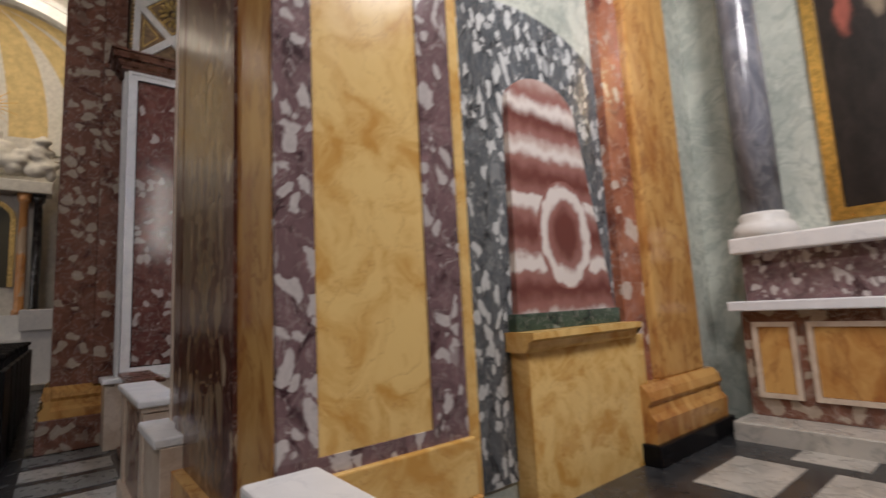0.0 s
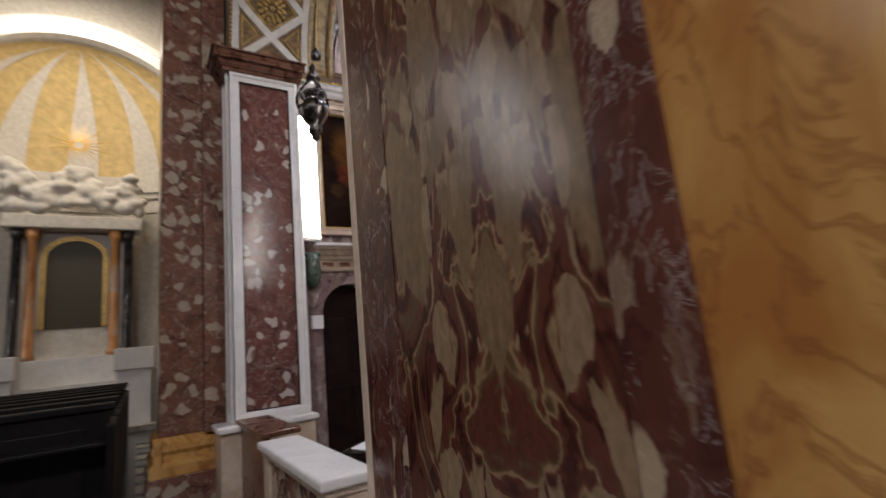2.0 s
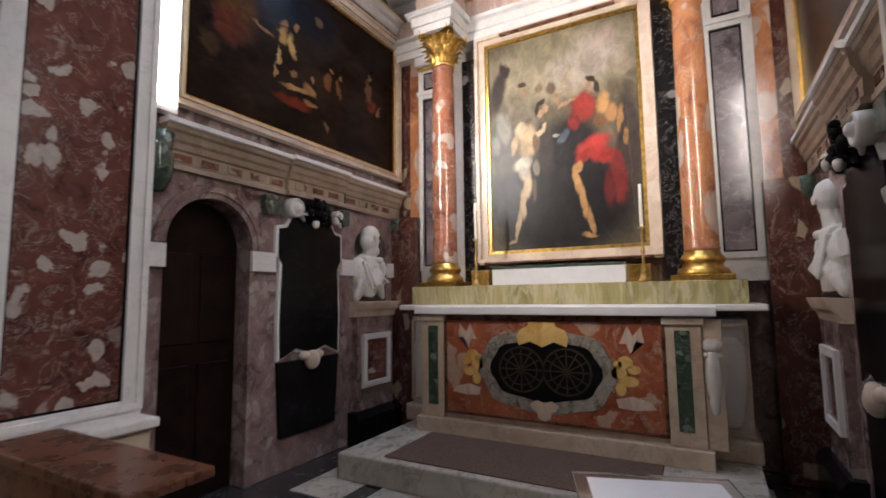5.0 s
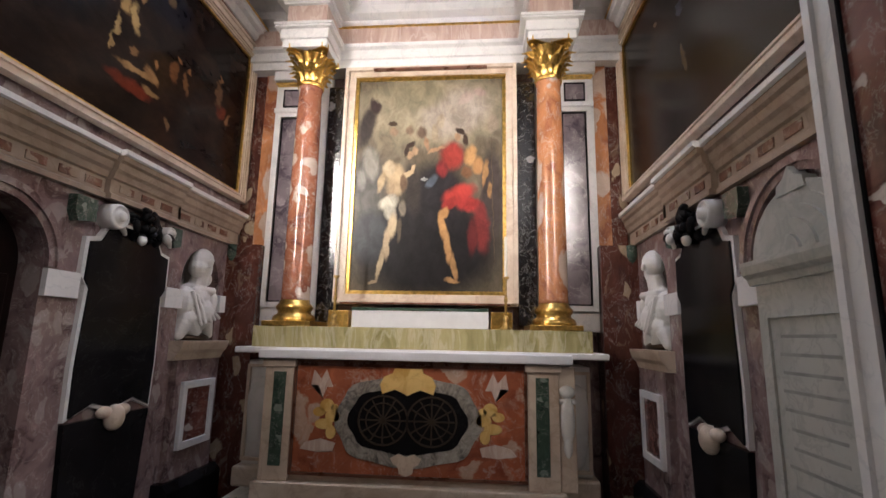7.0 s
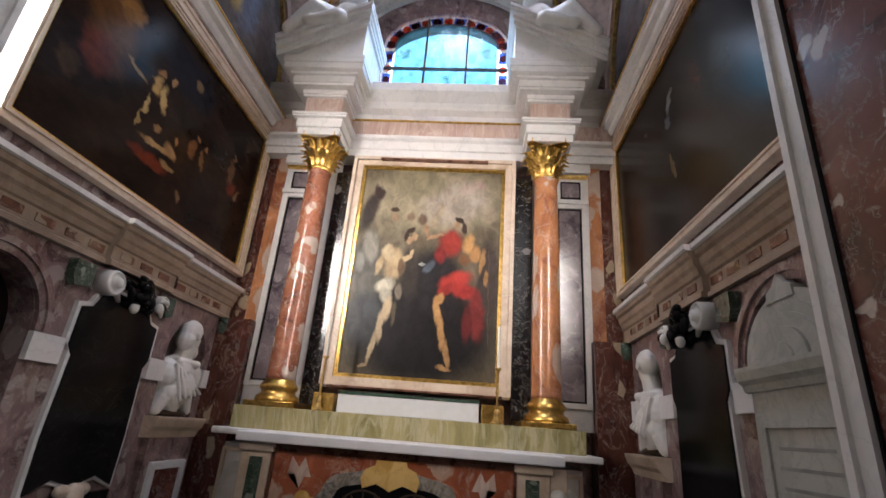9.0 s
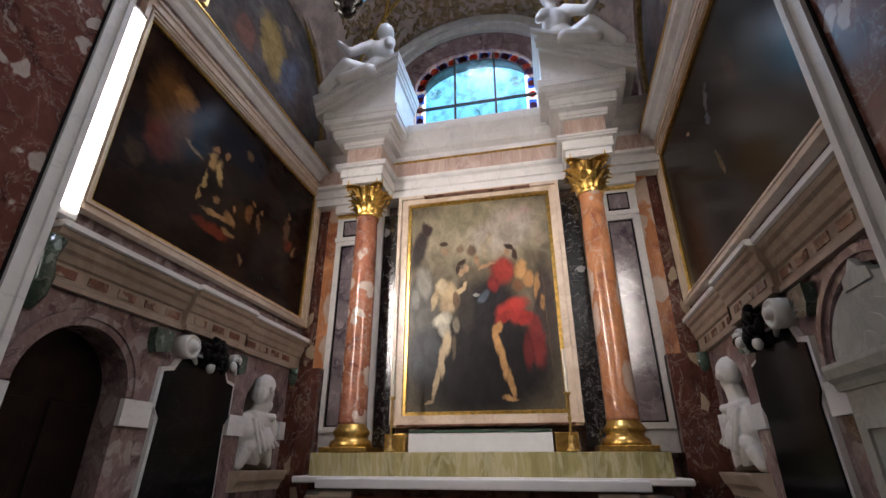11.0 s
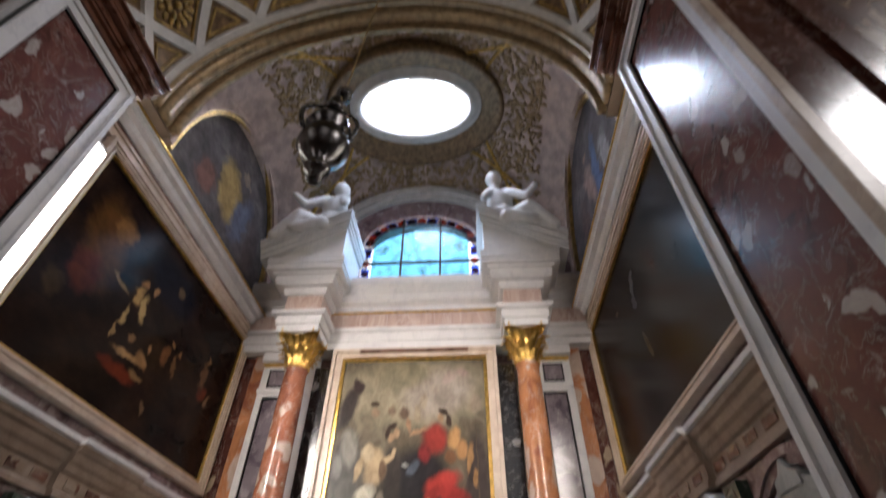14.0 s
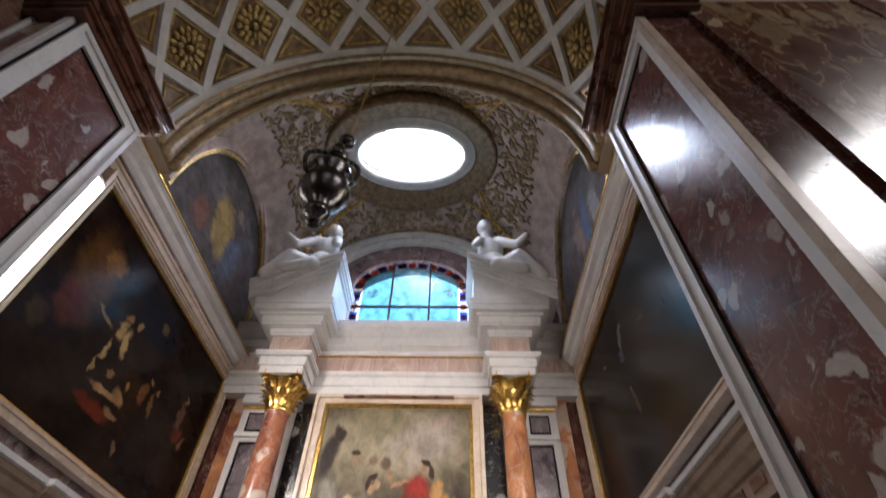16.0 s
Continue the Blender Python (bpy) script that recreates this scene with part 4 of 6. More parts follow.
# plinth of the retable: white shelf, green onyx dado, gilt pedestal blocks, white centre
t = thing("retable_base", "green onyx dado over a white marble shelf", "retable base")
part("shelf", B(3.58, BX, -1.56, 1.56, 1.285, 1.335, 0.012), WHITE, t, "white marble shelf")
part("dado", B(3.66, BX, -1.45, 1.45, 1.335, 1.515, 0.004), GREEN, t)
for s in (1, -1):
    part("gilt_block", B(3.70, BX, min(s * 0.62, s * 0.80), max(s * 0.62, s * 0.80), 1.515, 1.66, 0.006), GOLD, t, "gilded block")
    part("gilt_block_outer", B(3.655, BX, min(s * 0.94, s * 1.38), max(s * 0.94, s * 1.38), 1.515, 1.56, 0.006), GOLD, t, "gilded column plinth")
part("centre_panel", B(3.74, BX, -0.60, 0.60, 1.517, 1.665, 0.004), LINEN, t, "white panel")
part("centre_ledge", B(3.73, BX, -0.60, 0.60, 1.665, 1.69, 0.003), DKGREEN, t)

# ---- retable on the altar wall ----
MAIN = blob_paint("baptism_canvas", (0.19, 0.16, 0.11), [
    (0.0, 0.68, 1.3, 0.42, 0, (0.33, 0.28, 0.19)), (0.35, 0.66, 0.6, 0.3, 10, (0.38, 0.32, 0.26)), (-0.2, 0.85, 0.5, 0.2, 0, (0.27, 0.23, 0.15)),
    (0.0, -0.6, 1.3, 0.62, 0, (0.018, 0.016, 0.017)), (0.12, -0.12, 0.5, 0.38, 0, (0.026, 0.023, 0.025)), (-0.8, -0.05, 0.28, 0.4, 0, (0.10, 0.095, 0.08)), (0.85, -0.1, 0.2, 0.5, 0, (0.06, 0.045, 0.04)), (-0.75, -0.5, 0.3, 0.3, 0, (0.05, 0.055, 0.06)),
    (-0.85, 0.55, 0.14, 0.26, -20, (0.05, 0.038, 0.034)), (-0.75, 0.74, 0.11, 0.075, -30, (0.05, 0.032, 0.03)), (-0.6, 0.36, 0.16, 0.11, 20, (0.22, 0.18, 0.12)), (-0.48, 0.48, 0.075, 0.06, 0, (0.30, 0.20, 0.13)), (-0.5, 0.56, 0.08, 0.03, 0, (0.08, 0.05, 0.03)), (-0.27, 0.49, 0.07, 0.06, 0, (0.22, 0.15, 0.10)), (-0.1, 0.47, 0.09, 0.07, 0, (0.15, 0.10, 0.07)),
    (-0.78, 0.18, 0.13, 0.2, 25, (0.26, 0.24, 0.20)), (-0.9, 0.02, 0.08, 0.13, 0, (0.22, 0.21, 0.18)),
    (-0.2, -0.05, 0.13, 0.3, 10, (0.05, 0.04, 0.035)), (-0.44, 0.06, 0.2, 0.14, -35, (0.50, 0.37, 0.22)), (-0.52, 0.13, 0.1, 0.09, 10, (0.56, 0.44, 0.28)), (-0.62, 0.0, 0.055, 0.12, -25, (0.48, 0.35, 0.2)), (-0.45, -0.05, 0.14, 0.1, 0, (0.44, 0.32, 0.19)), (-0.3, 0.06, 0.13, 0.035, 25, (0.50, 0.37, 0.22)), (-0.2, 0.11, 0.06, 0.03, 50, (0.5, 0.36, 0.22)), (-0.33, -0.01, 0.06, 0.1, 0, (0.16, 0.10, 0.06)),
    (-0.24, 0.25, 0.055, 0.04, 30, (0.42, 0.27, 0.16)), (-0.18, 0.29, 0.055, 0.055, -20, (0.46, 0.30, 0.18)), (-0.25, 0.345, 0.09, 0.035, 20, (0.05, 0.03, 0.022)), (-0.30, 0.28, 0.035, 0.06, 0, (0.05, 0.03, 0.022)),
    (-0.52, -0.2, 0.15, 0.09, 15, (0.58, 0.53, 0.42)), (-0.50, -0.29, 0.10, 0.08, -20, (0.48, 0.44, 0.35)), (-0.33, -0.24, 0.06, 0.09, 0, (0.24, 0.2, 0.15)), (-0.46, -0.42, 0.072, 0.15, -12, (0.52, 0.40, 0.25)), (-0.53, -0.58, 0.052, 0.17, 0, (0.50, 0.38, 0.24)), (-0.60, -0.76, 0.043, 0.18, -14, (0.48, 0.37, 0.23)), (-0.68, -0.92, 0.075, 0.025, 15, (0.44, 0.32, 0.2)), (-0.36, -0.45, 0.04, 0.14, 0, (0.12, 0.09, 0.06)),
    (0.32, 0.24, 0.2, 0.16, -10, (0.32, 0.045, 0.035)), (0.18, 0.12, 0.1, 0.1, 0, (0.22, 0.03, 0.03)), (0.56, 0.24, 0.10, 0.12, -20, (0.52, 0.29, 0.12)), (0.66, 0.15, 0.09, 0.10, -30, (0.46, 0.24, 0.10)), (0.52, 0.08, 0.09, 0.07, 0, (0.20, 0.10, 0.05)), (0.76, 0.08, 0.045, 0.16, -12, (0.38, 0.21, 0.09)), (0.83, -0.08, 0.035, 0.09, 5, (0.34, 0.19, 0.08)),
    (0.38, 0.42, 0.055, 0.05, -15, (0.40, 0.25, 0.15)), (0.43, 0.48, 0.10, 0.04, -15, (0.045, 0.028, 0.02)), (0.50, 0.40, 0.05, 0.08, -10, (0.05, 0.03, 0.022)), (0.1, 0.30, 0.14, 0.025, 14, (0.42, 0.25, 0.14)), (-0.03, 0.36, 0.04, 0.09, 20, (0.34, 0.20, 0.12)),
    (0.42, -0.12, 0.26, 0.10, 12, (0.44, 0.05, 0.04)), (0.55, -0.22, 0.22, 0.09, -10, (0.38, 0.04, 0.035)), (0.30, -0.2, 0.14, 0.06, 20, (0.30, 0.035, 0.03)), (0.72, -0.42, 0.12, 0.28, 8, (0.20, 0.03, 0.028)), (0.60, -0.5, 0.08, 0.2, 0, (0.12, 0.02, 0.02)),
    (0.05, 0.0, 0.10, 0.06, 30, (0.10, 0.12, 0.15)), (-0.05, 0.03, 0.05, 0.02, 0, (0.3, 0.3, 0.28)), (0.22, -0.30, 0.10, 0.06, 35, (0.50, 0.27, 0.11)), (0.20, -0.42, 0.058, 0.15, 15, (0.52, 0.29, 0.12)), (0.28, -0.60, 0.056, 0.19, 14, (0.50, 0.28, 0.12)), (0.37, -0.78, 0.043, 0.15, 12, (0.44, 0.25, 0.11)), (0.34, -0.90, 0.12, 0.025, -6, (0.40, 0.23, 0.1)),
    (0.86, -0.2, 0.010, 0.75, 2, (0.10, 0.07, 0.045)), (0.15, 0.58, 0.07, 0.10, -20, (0.40, 0.32, 0.23)), (0.08, 0.46, 0.05, 0.10, 10, (0.36, 0.29, 0.2)), (0.5, 0.80, 0.14, 0.06, 20, (0.42, 0.32, 0.27)), (0.68, 0.86, 0.10, 0.05, -10, (0.40, 0.29, 0.25)), (0.62, 0.68, 0.16, 0.05, 5, (0.40, 0.34, 0.28)), (0.86, 0.54, 0.10, 0.10, 0, (0.34, 0.27, 0.2)), (0.3, 0.70, 0.1, 0.05, -15, (0.40, 0.33, 0.26))], 0.055, 0.24, (0.13, 0.105, 0.07))


def main_painting():
    t = thing("altarpiece", "tall figure painting in a gilt and pink marble frame", "painting")
    m = frame_map(-Y, Z, -X, (4.105, 0, 0))
    panel_uv("canvas", -0.745, 0.745, 1.86, 4.06, m, MAIN, t)
    part("gilt_slip", frame_rect(bmesh.new(), -0.735, 0.735, 1.87, 4.05, 0.035, 0.032, m), GOLD, t, "bright gilt slip")
    f = frame_rect(bmesh.new(), -0.77, 0.77, 1.835, 4.085, 0.10, 0.05, m)
    frame_rect(f, -0.84, 0.84, 1.79, 4.14, 0.035, 0.085, m)
    part("marble_frame", f, CREAM, t, "pinkish cream marble frame")
    part("rail", B(4.0, 4.06, -0.80, 0.80, 1.735, 1.755, 0.004), BROWNWOOD, t, "thin dark wooden rail")
    part("top_slot", B(4.01, 4.06, -0.58, 0.58, 4.135, 4.155), BROWNWOOD, t, "dark slot")
    return t


main_painting()


def acanthus(bm, r, z0, z1, k, out, w, off=0.0):
    """A ring of leaves that lean outwards and curl at the tip."""
    for i in range(k):
        a = 2 * math.pi * (i + off) / k
        m = Matrix.Rotation(a, 4, "Z")
        b = bmesh.new()
        rows = []
        for j in range(6):
            f = j / 5
            rr = r + out * f ** 2.2
            z = z0 + (z1 - z0) * min(1, f * 1.12) - (0.03 if f == 1 else 0)
            hw = w * (0.75 + 0.5 * math.sin(math.pi * min(1, f * 1.1))) * (1 if f < 1 else 0.35)
            rows.append([b.verts.new((rr + d, s * hw, z)) for s, d in ((-1, -0.006), (-0.4, 0.012), (0.4, 0.012), (1, -0.006))])
        for p, q in zip(rows, rows[1:]):
            for c in range(3):
                b.faces.new((p[c], p[c + 1], q[c + 1], q[c]))
        join(bm, b, m)


def column(y, shaft):
    t = thing("altar_column", "breccia marble column with gilded base and Corinthian capital", "column", "columns flanking the altarpiece")
    t.location = (3.85, y, 1.56)
    base = lathe(bmesh.new(), [(0.19, 0.0), (0.19, 0.02), (0.18, 0.05), (0.15, 0.065), (0.145, 0.09), (0.16, 0.105), (0.165, 0.13), (0.15, 0.15), (0.135, 0.165), (0.13, 0.19)], (0, 0, 0), 32)
    part("base", base, GOLD, t, "gilded moulded base", True)
    part("shaft", lathe(bmesh.new(), [(0.132, 0.19), (0.127, 0.22), (0.125, 1.0), (0.117, 1.9), (0.108, 2.230), (0.118, 2.260), (0.118, 2.280)], (0, 0, 0), 36), shaft, t, "mottled breccia shaft", True)
    c = lathe(bmesh.new(), [(0.125, 2.280), (0.13, 2.300), (0.115, 2.320), (0.11, 2.350), (0.125, 2.550), (0.16, 2.610)], (0, 0, 0), 24)
    acanthus(c, 0.112, 2.315, 2.410, 10, 0.075, 0.034)
    acanthus(c, 0.115, 2.350, 2.490, 10, 0.11, 0.034, 0.5)
    acanthus(c, 0.118, 2.420, 2.580, 10, 0.14, 0.03)
    acanthus(c, 0.120, 2.500, 2.610, 8, 0.10, 0.02, 0.25)
    for i in range(4):
        a = math.pi / 4 + i * math.pi / 2
        for k in range(7):
            f = k / 6 * 2 * math.pi * 0.8
            rr = 0.215 + 0.032 * math.cos(f)
            ball(c, (rr * math.cos(a), rr * math.sin(a), 2.565 + 0.028 * math.sin(f)), 0.014, 6)
    part("capital", c, GOLD, t, "gilded leafy capital")
    ab = bmesh.new()
    pts = []
    for i in range(4):
        a = math.pi / 4 + i * math.pi / 2
        pts += [(0.27 * math.cos(a - 0.13), 0.27 * math.sin(a - 0.13)), (0.27 * math.cos(a + 0.13), 0.27 * math.sin(a + 0.13))]
        pts += [(0.135 * math.cos(a + math.pi / 4), 0.135 * math.sin(a + math.pi / 4))]
    prism(ab, pts, Matrix.Translation((0, 0, 2.615)), 0.045)
    part("abacus", ab, GOLD, t, "gilded abacus")
    return t


column(1.165, REDCOL), column(-1.165, ROSECOL)

t = thing("retable_wall", "marble inlaid back of the retable round the altarpiece", "retable")
for s in (1, -1):
    def sy(a, b):
        return (min(s * a, s * b), max(s * a, s * b))
    part("black_strip", B(4.10, BX, *sy(0.885, 1.06), 1.56, 4.0), BLACKW, t, "black marble strip with white flecks")
    part("pilaster_ground", B(4.12, BX, *sy(1.06, 1.64), 1.515, 4.2), WHITE, t)
    m = frame_map(Vector((0, s, 0)), Z, -X, (4.12, 0, 0))
    part("grey_panel", prism(bmesh.new(), [(1.33, 1.76), (1.55, 1.76), (1.55, 3.66), (1.33, 3.66)], m, 0.012), GREYP, t, "grey violet breccia panel")
    part("panel_line", frame_rect(bmesh.new(), 1.335, 1.545, 1.765, 3.655, 0.014, 0.02, m), BLACK, t)
    part("panel_frame", frame_rect(bmesh.new(), 1.32, 1.56, 1.75, 3.67, 0.05, 0.04, m), WHITE, t, "white marble frame")
    part("small_panel", prism(bmesh.new(), [(1.36, 3.80), (1.55, 3.80), (1.55, 3.98), (1.36, 3.98)], m, 0.012), GREYP, t)
    part("small_line", frame_rect(bmesh.new(), 1.365, 1.545, 3.805, 3.975, 0.013, 0.02, m), BLACK, t)
    part("band", B(4.06, BX, *sy(1.27, 1.63), 3.715, 3.765, 0.006), WHITE, t)
    part("gilt_band", B(4.055, BX, *sy(1.27, 1.63), 4.03, 4.05, 0.004), GOLD, t)
    part("corner_strip", B(4.14, BX, *sy(1.64, 1.77), 1.3, 4.4), ROSECOL, t, "warm marble corner strip")
    part("corner_margin", B(4.16, BX, *sy(1.77, 1.95), 1.3, 4.4), SPOTRED, t, "dark red marble margin")
    part("pilaster_cap", B(4.06, BX, *sy(1.27, 1.66), 4.08, 4.19, 0.01), WHITE, t)


def entablature():
    t = thing("entablature", "white and pink marble entablature with broken pediment", "entablature")
    arch = [(0.10, 4.18), (0.10, 4.26), (0.12, 4.27), (0.12, 4.36), (0.16, 4.38), (0.17, 4.41)]
    corn = [(0.09, 4.64), (0.11, 4.67), (0.12, 4.72), (0.20, 4.75), (0.21, 4.83), (0.24, 4.86), (0.30, 4.93), (0.31, 4.99), (0.31, 5.02)]
    x = BX
    part("architrave", moulding(bmesh.new(), [(p + 0.12, z) for p, z in arch], Y, -1.94, 1.94, -X, (x, 0, 0)), WHITE, t)
    part("frieze", B(x - 0.21, x, -1.94, 1.94, 4.41, 4.64), PINK, t, "pink grained marble frieze")
    part("cornice", moulding(bmesh.new(), [(p + 0.10, z) for p, z in corn], Y, -1.0, 1.0, -X, (x, 0, 0)), WHITE, t)
    part("gilt_line", moulding(bmesh.new(), [(0.20, 4.635), (0.225, 4.64), (0.225, 4.655), (0.20, 4.66)], Y, -0.98, 0.98, -X, (x, 0, 0)), GOLD, t)
    part("gilt_line", moulding(bmesh.new(), [(0.33, 4.862), (0.345, 4.868), (0.345, 4.878), (0.33, 4.882)], Y, -0.98, 0.98, -X, (x, 0, 0)), GOLD, t)
    for s in (1, -1):
        yc = s * 1.18
        block_mouldings("block_architrave", yc, arch_steps(arch), t)
        part("block_frieze", B(3.66, x - 0.2, yc - 0.20, yc + 0.20, 4.415, 4.645, 0.003), PINK, t)
        block_mouldings("block_cornice", yc, arch_steps(corn), t)
        part("side_cornice", moulding(bmesh.new(), [(p + 0.06, z) for p, z in corn], Y, min(s * 1.35, s * 1.94), max(s * 1.35, s * 1.94), -X, (x, 0, 0)), WHITE, t)
        # raking half pediment: rises towards the middle, cut off there
        m = frame_map(Vector((0, s, 0)), Z, X, (3.42, 0, 0))
        tri = [(1.60, 5.02), (0.80, 5.02), (0.80, 5.52), (0.86, 5.52)]
        part("tympanum", prism(bmesh.new(), tri, frame_map(Vector((0, s, 0)), Z, X, (3.50, 0, 0)), 0.74), WHITE, t)
        rk = bmesh.new()
        for lo, hi, d in ((0.0, 0.05, 0.06), (0.05, 0.11, 0.09), (0.11, 0.16, 0.14), (0.16, 0.20, 0.16)):
            prism(rk, [(1.72, 5.02 + lo), (0.80 - d * 0.4, 5.50 + lo), (0.80 - d * 0.4, 5.50 + hi), (1.72 + d * 0.1, 5.02 + hi)], frame_map(Vector((0, s, 0)), Z, X, (3.52 - d, 0, 0)), 0.72 + d)
        part("raking_cornice", rk, WHITE, t)
    return t


def arch_steps(prof):
    return [(max(p[0], q[0]) - 0.08, p[1], q[1]) for p, q in zip(prof, prof[1:]) if q[1] > p[1] + 1e-4]


def block_mouldings(name, yc, steps, t):
    """The stepped mouldings round a projecting block over a column, each a slab of its own."""
    for d, z0, z1 in steps:
        d = 0.20 + max(d, 0.004)
        part(name, B(3.86 - d, BX - 0.15, yc - d, yc + d, z0, z1, 0.003), WHITE, t)


entablature()


def remeshed(bm, name, material, label, category, group="", voxel=0.012):
    """One smooth carved mesh out of overlapping rounded masses."""
    ob = obj(name, bm, material, None, "", True)
    r = ob.modifiers.new("carve", "REMESH")
    r.mode, r.voxel_size, r.use_smooth_shade = "VOXEL", voxel, True
    sm = ob.modifiers.new("soft", "SMOOTH")
    sm.factor, sm.iterations = 0.5, 3
    return tagged(ob, label, category, group)


def putto(s, up):
    """A plain seated figure in white marble."""
    b = bmesh.new()
    y, z, x = s * 1.06, 5.50, 3.58
    ball(b, (x, y, z + 0.12), (0.13, 0.15, 0.14))
    ball(b, (x, y - s * 0.02, z + 0.32), (0.115, 0.13, 0.17))
    ball(b, (x - 0.02, y - s * 0.06, z + 0.60 + up), (0.085, 0.085, 0.10))
    limb(b, (x, y - s * 0.05, z + 0.42), (x - 0.02, y - s * 0.06, z + 0.58 + up), 0.055, 0.05)
    limb(b, (x - 0.05, y + s * 0.06, z + 0.42), (x - 0.16, y + s * 0.22, z + 0.25), 0.055, 0.042)
    limb(b, (x - 0.16, y + s * 0.22, z + 0.25), (x - 0.24, y + s * 0.30, z + 0.30), 0.042, 0.03)
    limb(b, (x - 0.05, y - s * 0.12, z + 0.42), (x - 0.18, y - s * 0.18, z + 0.22), 0.055, 0.035)
    limb(b, (x - 0.04, y + s * 0.08, z + 0.08), (x - 0.2, y + s * 0.22, z + 0.06), 0.085, 0.065)
    limb(b, (x - 0.2, y + s * 0.22, z + 0.06), (x - 0.2, y + s * 0.42, z - 0.18), 0.065, 0.045)
    limb(b, (x - 0.04, y, z + 0.05), (x - 0.18, y + s * 0.02, z - 0.02), 0.085, 0.06)
    limb(b, (x - 0.18, y + s * 0.02, z - 0.02), (x - 0.22, y + s * 0.24, z - 0.12), 0.06, 0.045)
    ball(b, (x + 0.08, y + s * 0.12, z), (0.16, 0.2, 0.09))
    b.transform(Matrix.Translation((x, y, z)) @ Matrix.Scale(1.28, 4) @ Matrix.Translation((-x, -y, -z)))
    return remeshed(b, "putto_statue", STATUARY, "white marble putto seated on the broken pediment", "statue", "pediment putti", 0.016)


putto(1, -0.02), putto(-1, 0.06)

# ---- stained glass window ----
def glass(name, color):
    """Coloured window glass, thin enough to let light straight through, with a faint gloss."""
    m, n, l, b = mat(name, 0.15)
    v = coords(n, l, 1.0)
    c = ramp(n, l, noise_fac(n, l, v, 7, 6), [(0.3, tuple(0.75 * q for q in color)), (0.7, color)])
    tr, gl, mx = n.new("ShaderNodeBsdfTransparent"), n.new("ShaderNodeBsdfGlossy"), n.new("ShaderNodeMixShader")
    gl.inputs["Roughness"].default_value, mx.inputs[0].default_value = 0.2, 0.05
    l.new(c, tr.inputs[0]), l.new(tr.outputs[0], mx.inputs[1]), l.new(gl.outputs[0], mx.inputs[2])
    l.new(mx.outputs[0], n["Material Output"].inputs[0])
    return m


CYAN, WHITEG, REDG, YELG, BLUEG = glass("cyan_glass", (0.46, 0.83, 0.98)), glass("pale_glass", (0.95, 0.99, 1.0)), glass("red_glass", (0.90, 0.22, 0.14)), glass("yellow_glass", (0.98, 0.82, 0.35)), glass("deep_blue_glass", (0.22, 0.40, 0.92))
wnd = tagged(new("window_1"), "arched stained glass window with blue panes and red border", "window", "", "structure")
GX, WC, WH = BX + 0.05, 0.015, 0.775


def wtop(y):
    return 5.95 + 0.50 * math.sqrt(max(0.0, 1 - ((y - WC) / WH) ** 2))




def pane(name, pts, material, d=0.012):
    ob = part(name, prism(bmesh.new(), pts, frame_map(Y, Z, X, (GX, 0, 0)), d), material, wnd)
    ob.visible_shadow = False
    return ob


inner = [WC - WH + 0.12, -0.25, 0.27, WC + WH - 0.12]
for a, b in zip(inner, inner[1:]):
    for z0, z1 in ((5.06, 5.62), (5.63, None)):
        k = 8
        if z1:
            pane("pane", [(a + 0.01, z0), (b - 0.01, z0), (b - 0.01, z1), (a + 0.01, z1)], CYAN)
        else:
            tops = [(a + 0.01 + (b - a - 0.02) * i / k, wtop(a + 0.01 + (b - a - 0.02) * i / k) - 0.14) for i in range(k + 1)]
            pane("pane", [(b - 0.01, z0), *tops[::-1], (a + 0.01, z0)][::-1], CYAN)
ring_n = 15
for i in range(ring_n):
    a0, a1 = math.pi * i / ring_n, math.pi * (i + 1) / ring_n
    f = lambda a, d: (WC + (WH - d) * math.cos(a), 5.95 + (0.50 - d) * math.sin(a))
    pane("border_pane", [f(a0, 0), f(a1, 0), f(a1, 0.125), f(a0, 0.125)], WHITEG if i % 2 else BLUEG, 0.010)
    am = (a0 + a1) / 2
    c = f(am, 0.06)
    pane("roundel", arc(c[0], c[1], 0.055, 0, 345, 14), REDG, 0.016)
    pane("roundel_eye", arc(c[0], c[1], 0.022, 0, 330, 10), YELG, 0.020)
for s in (1, -1):
    for k in range(5):
        z = 5.10 + k * 0.175
        yc = WC + s * (WH - 0.055)
        pane("border_pane", [(yc - 0.05, z - 0.08), (yc + 0.05, z - 0.08), (yc + 0.05, z + 0.085), (yc - 0.05, z + 0.085)], WHITEG if k % 2 else BLUEG, 0.010)
        pane("roundel", arc(yc, z, 0.045, 0, 345, 12), REDG, 0.016)
for y, z, r in ((-0.02, 6.10, 0.10), (0.08, 6.12, 0.08), (0.55, 5.86, 0.10), (-0.52, 5.86, 0.10), (0.0, 5.38, 0.055)):
    pane("figure_pane", arc(y, z, r, 0, 340, 12, r * 0.8 if r > 0.06 else 0.14), WHITEG, 0.016)
ld = bmesh.new()
mg = frame_map(Y, Z, X, (GX - 0.012, 0, 0))
for y in (-0.25, 0.27):
    prism(ld, [(y - 0.012, 5.05), (y + 0.012, 5.05), (y + 0.012, wtop(y)), (y - 0.012, wtop(y))], mg, 0.035)
for z in (5.62, 5.06):
    prism(ld, [(WC - WH, z - 0.012), (WC + WH, z - 0.012), (WC + WH, z + 0.012), (WC - WH, z + 0.012)], mg, 0.035)
p0, p1 = arc(WC, 5.95, WH - 0.135, 0, 180, 28, 0.50 - 0.135), arc(WC, 5.95, WH - 0.12, 0, 180, 28, 0.50 - 0.12)
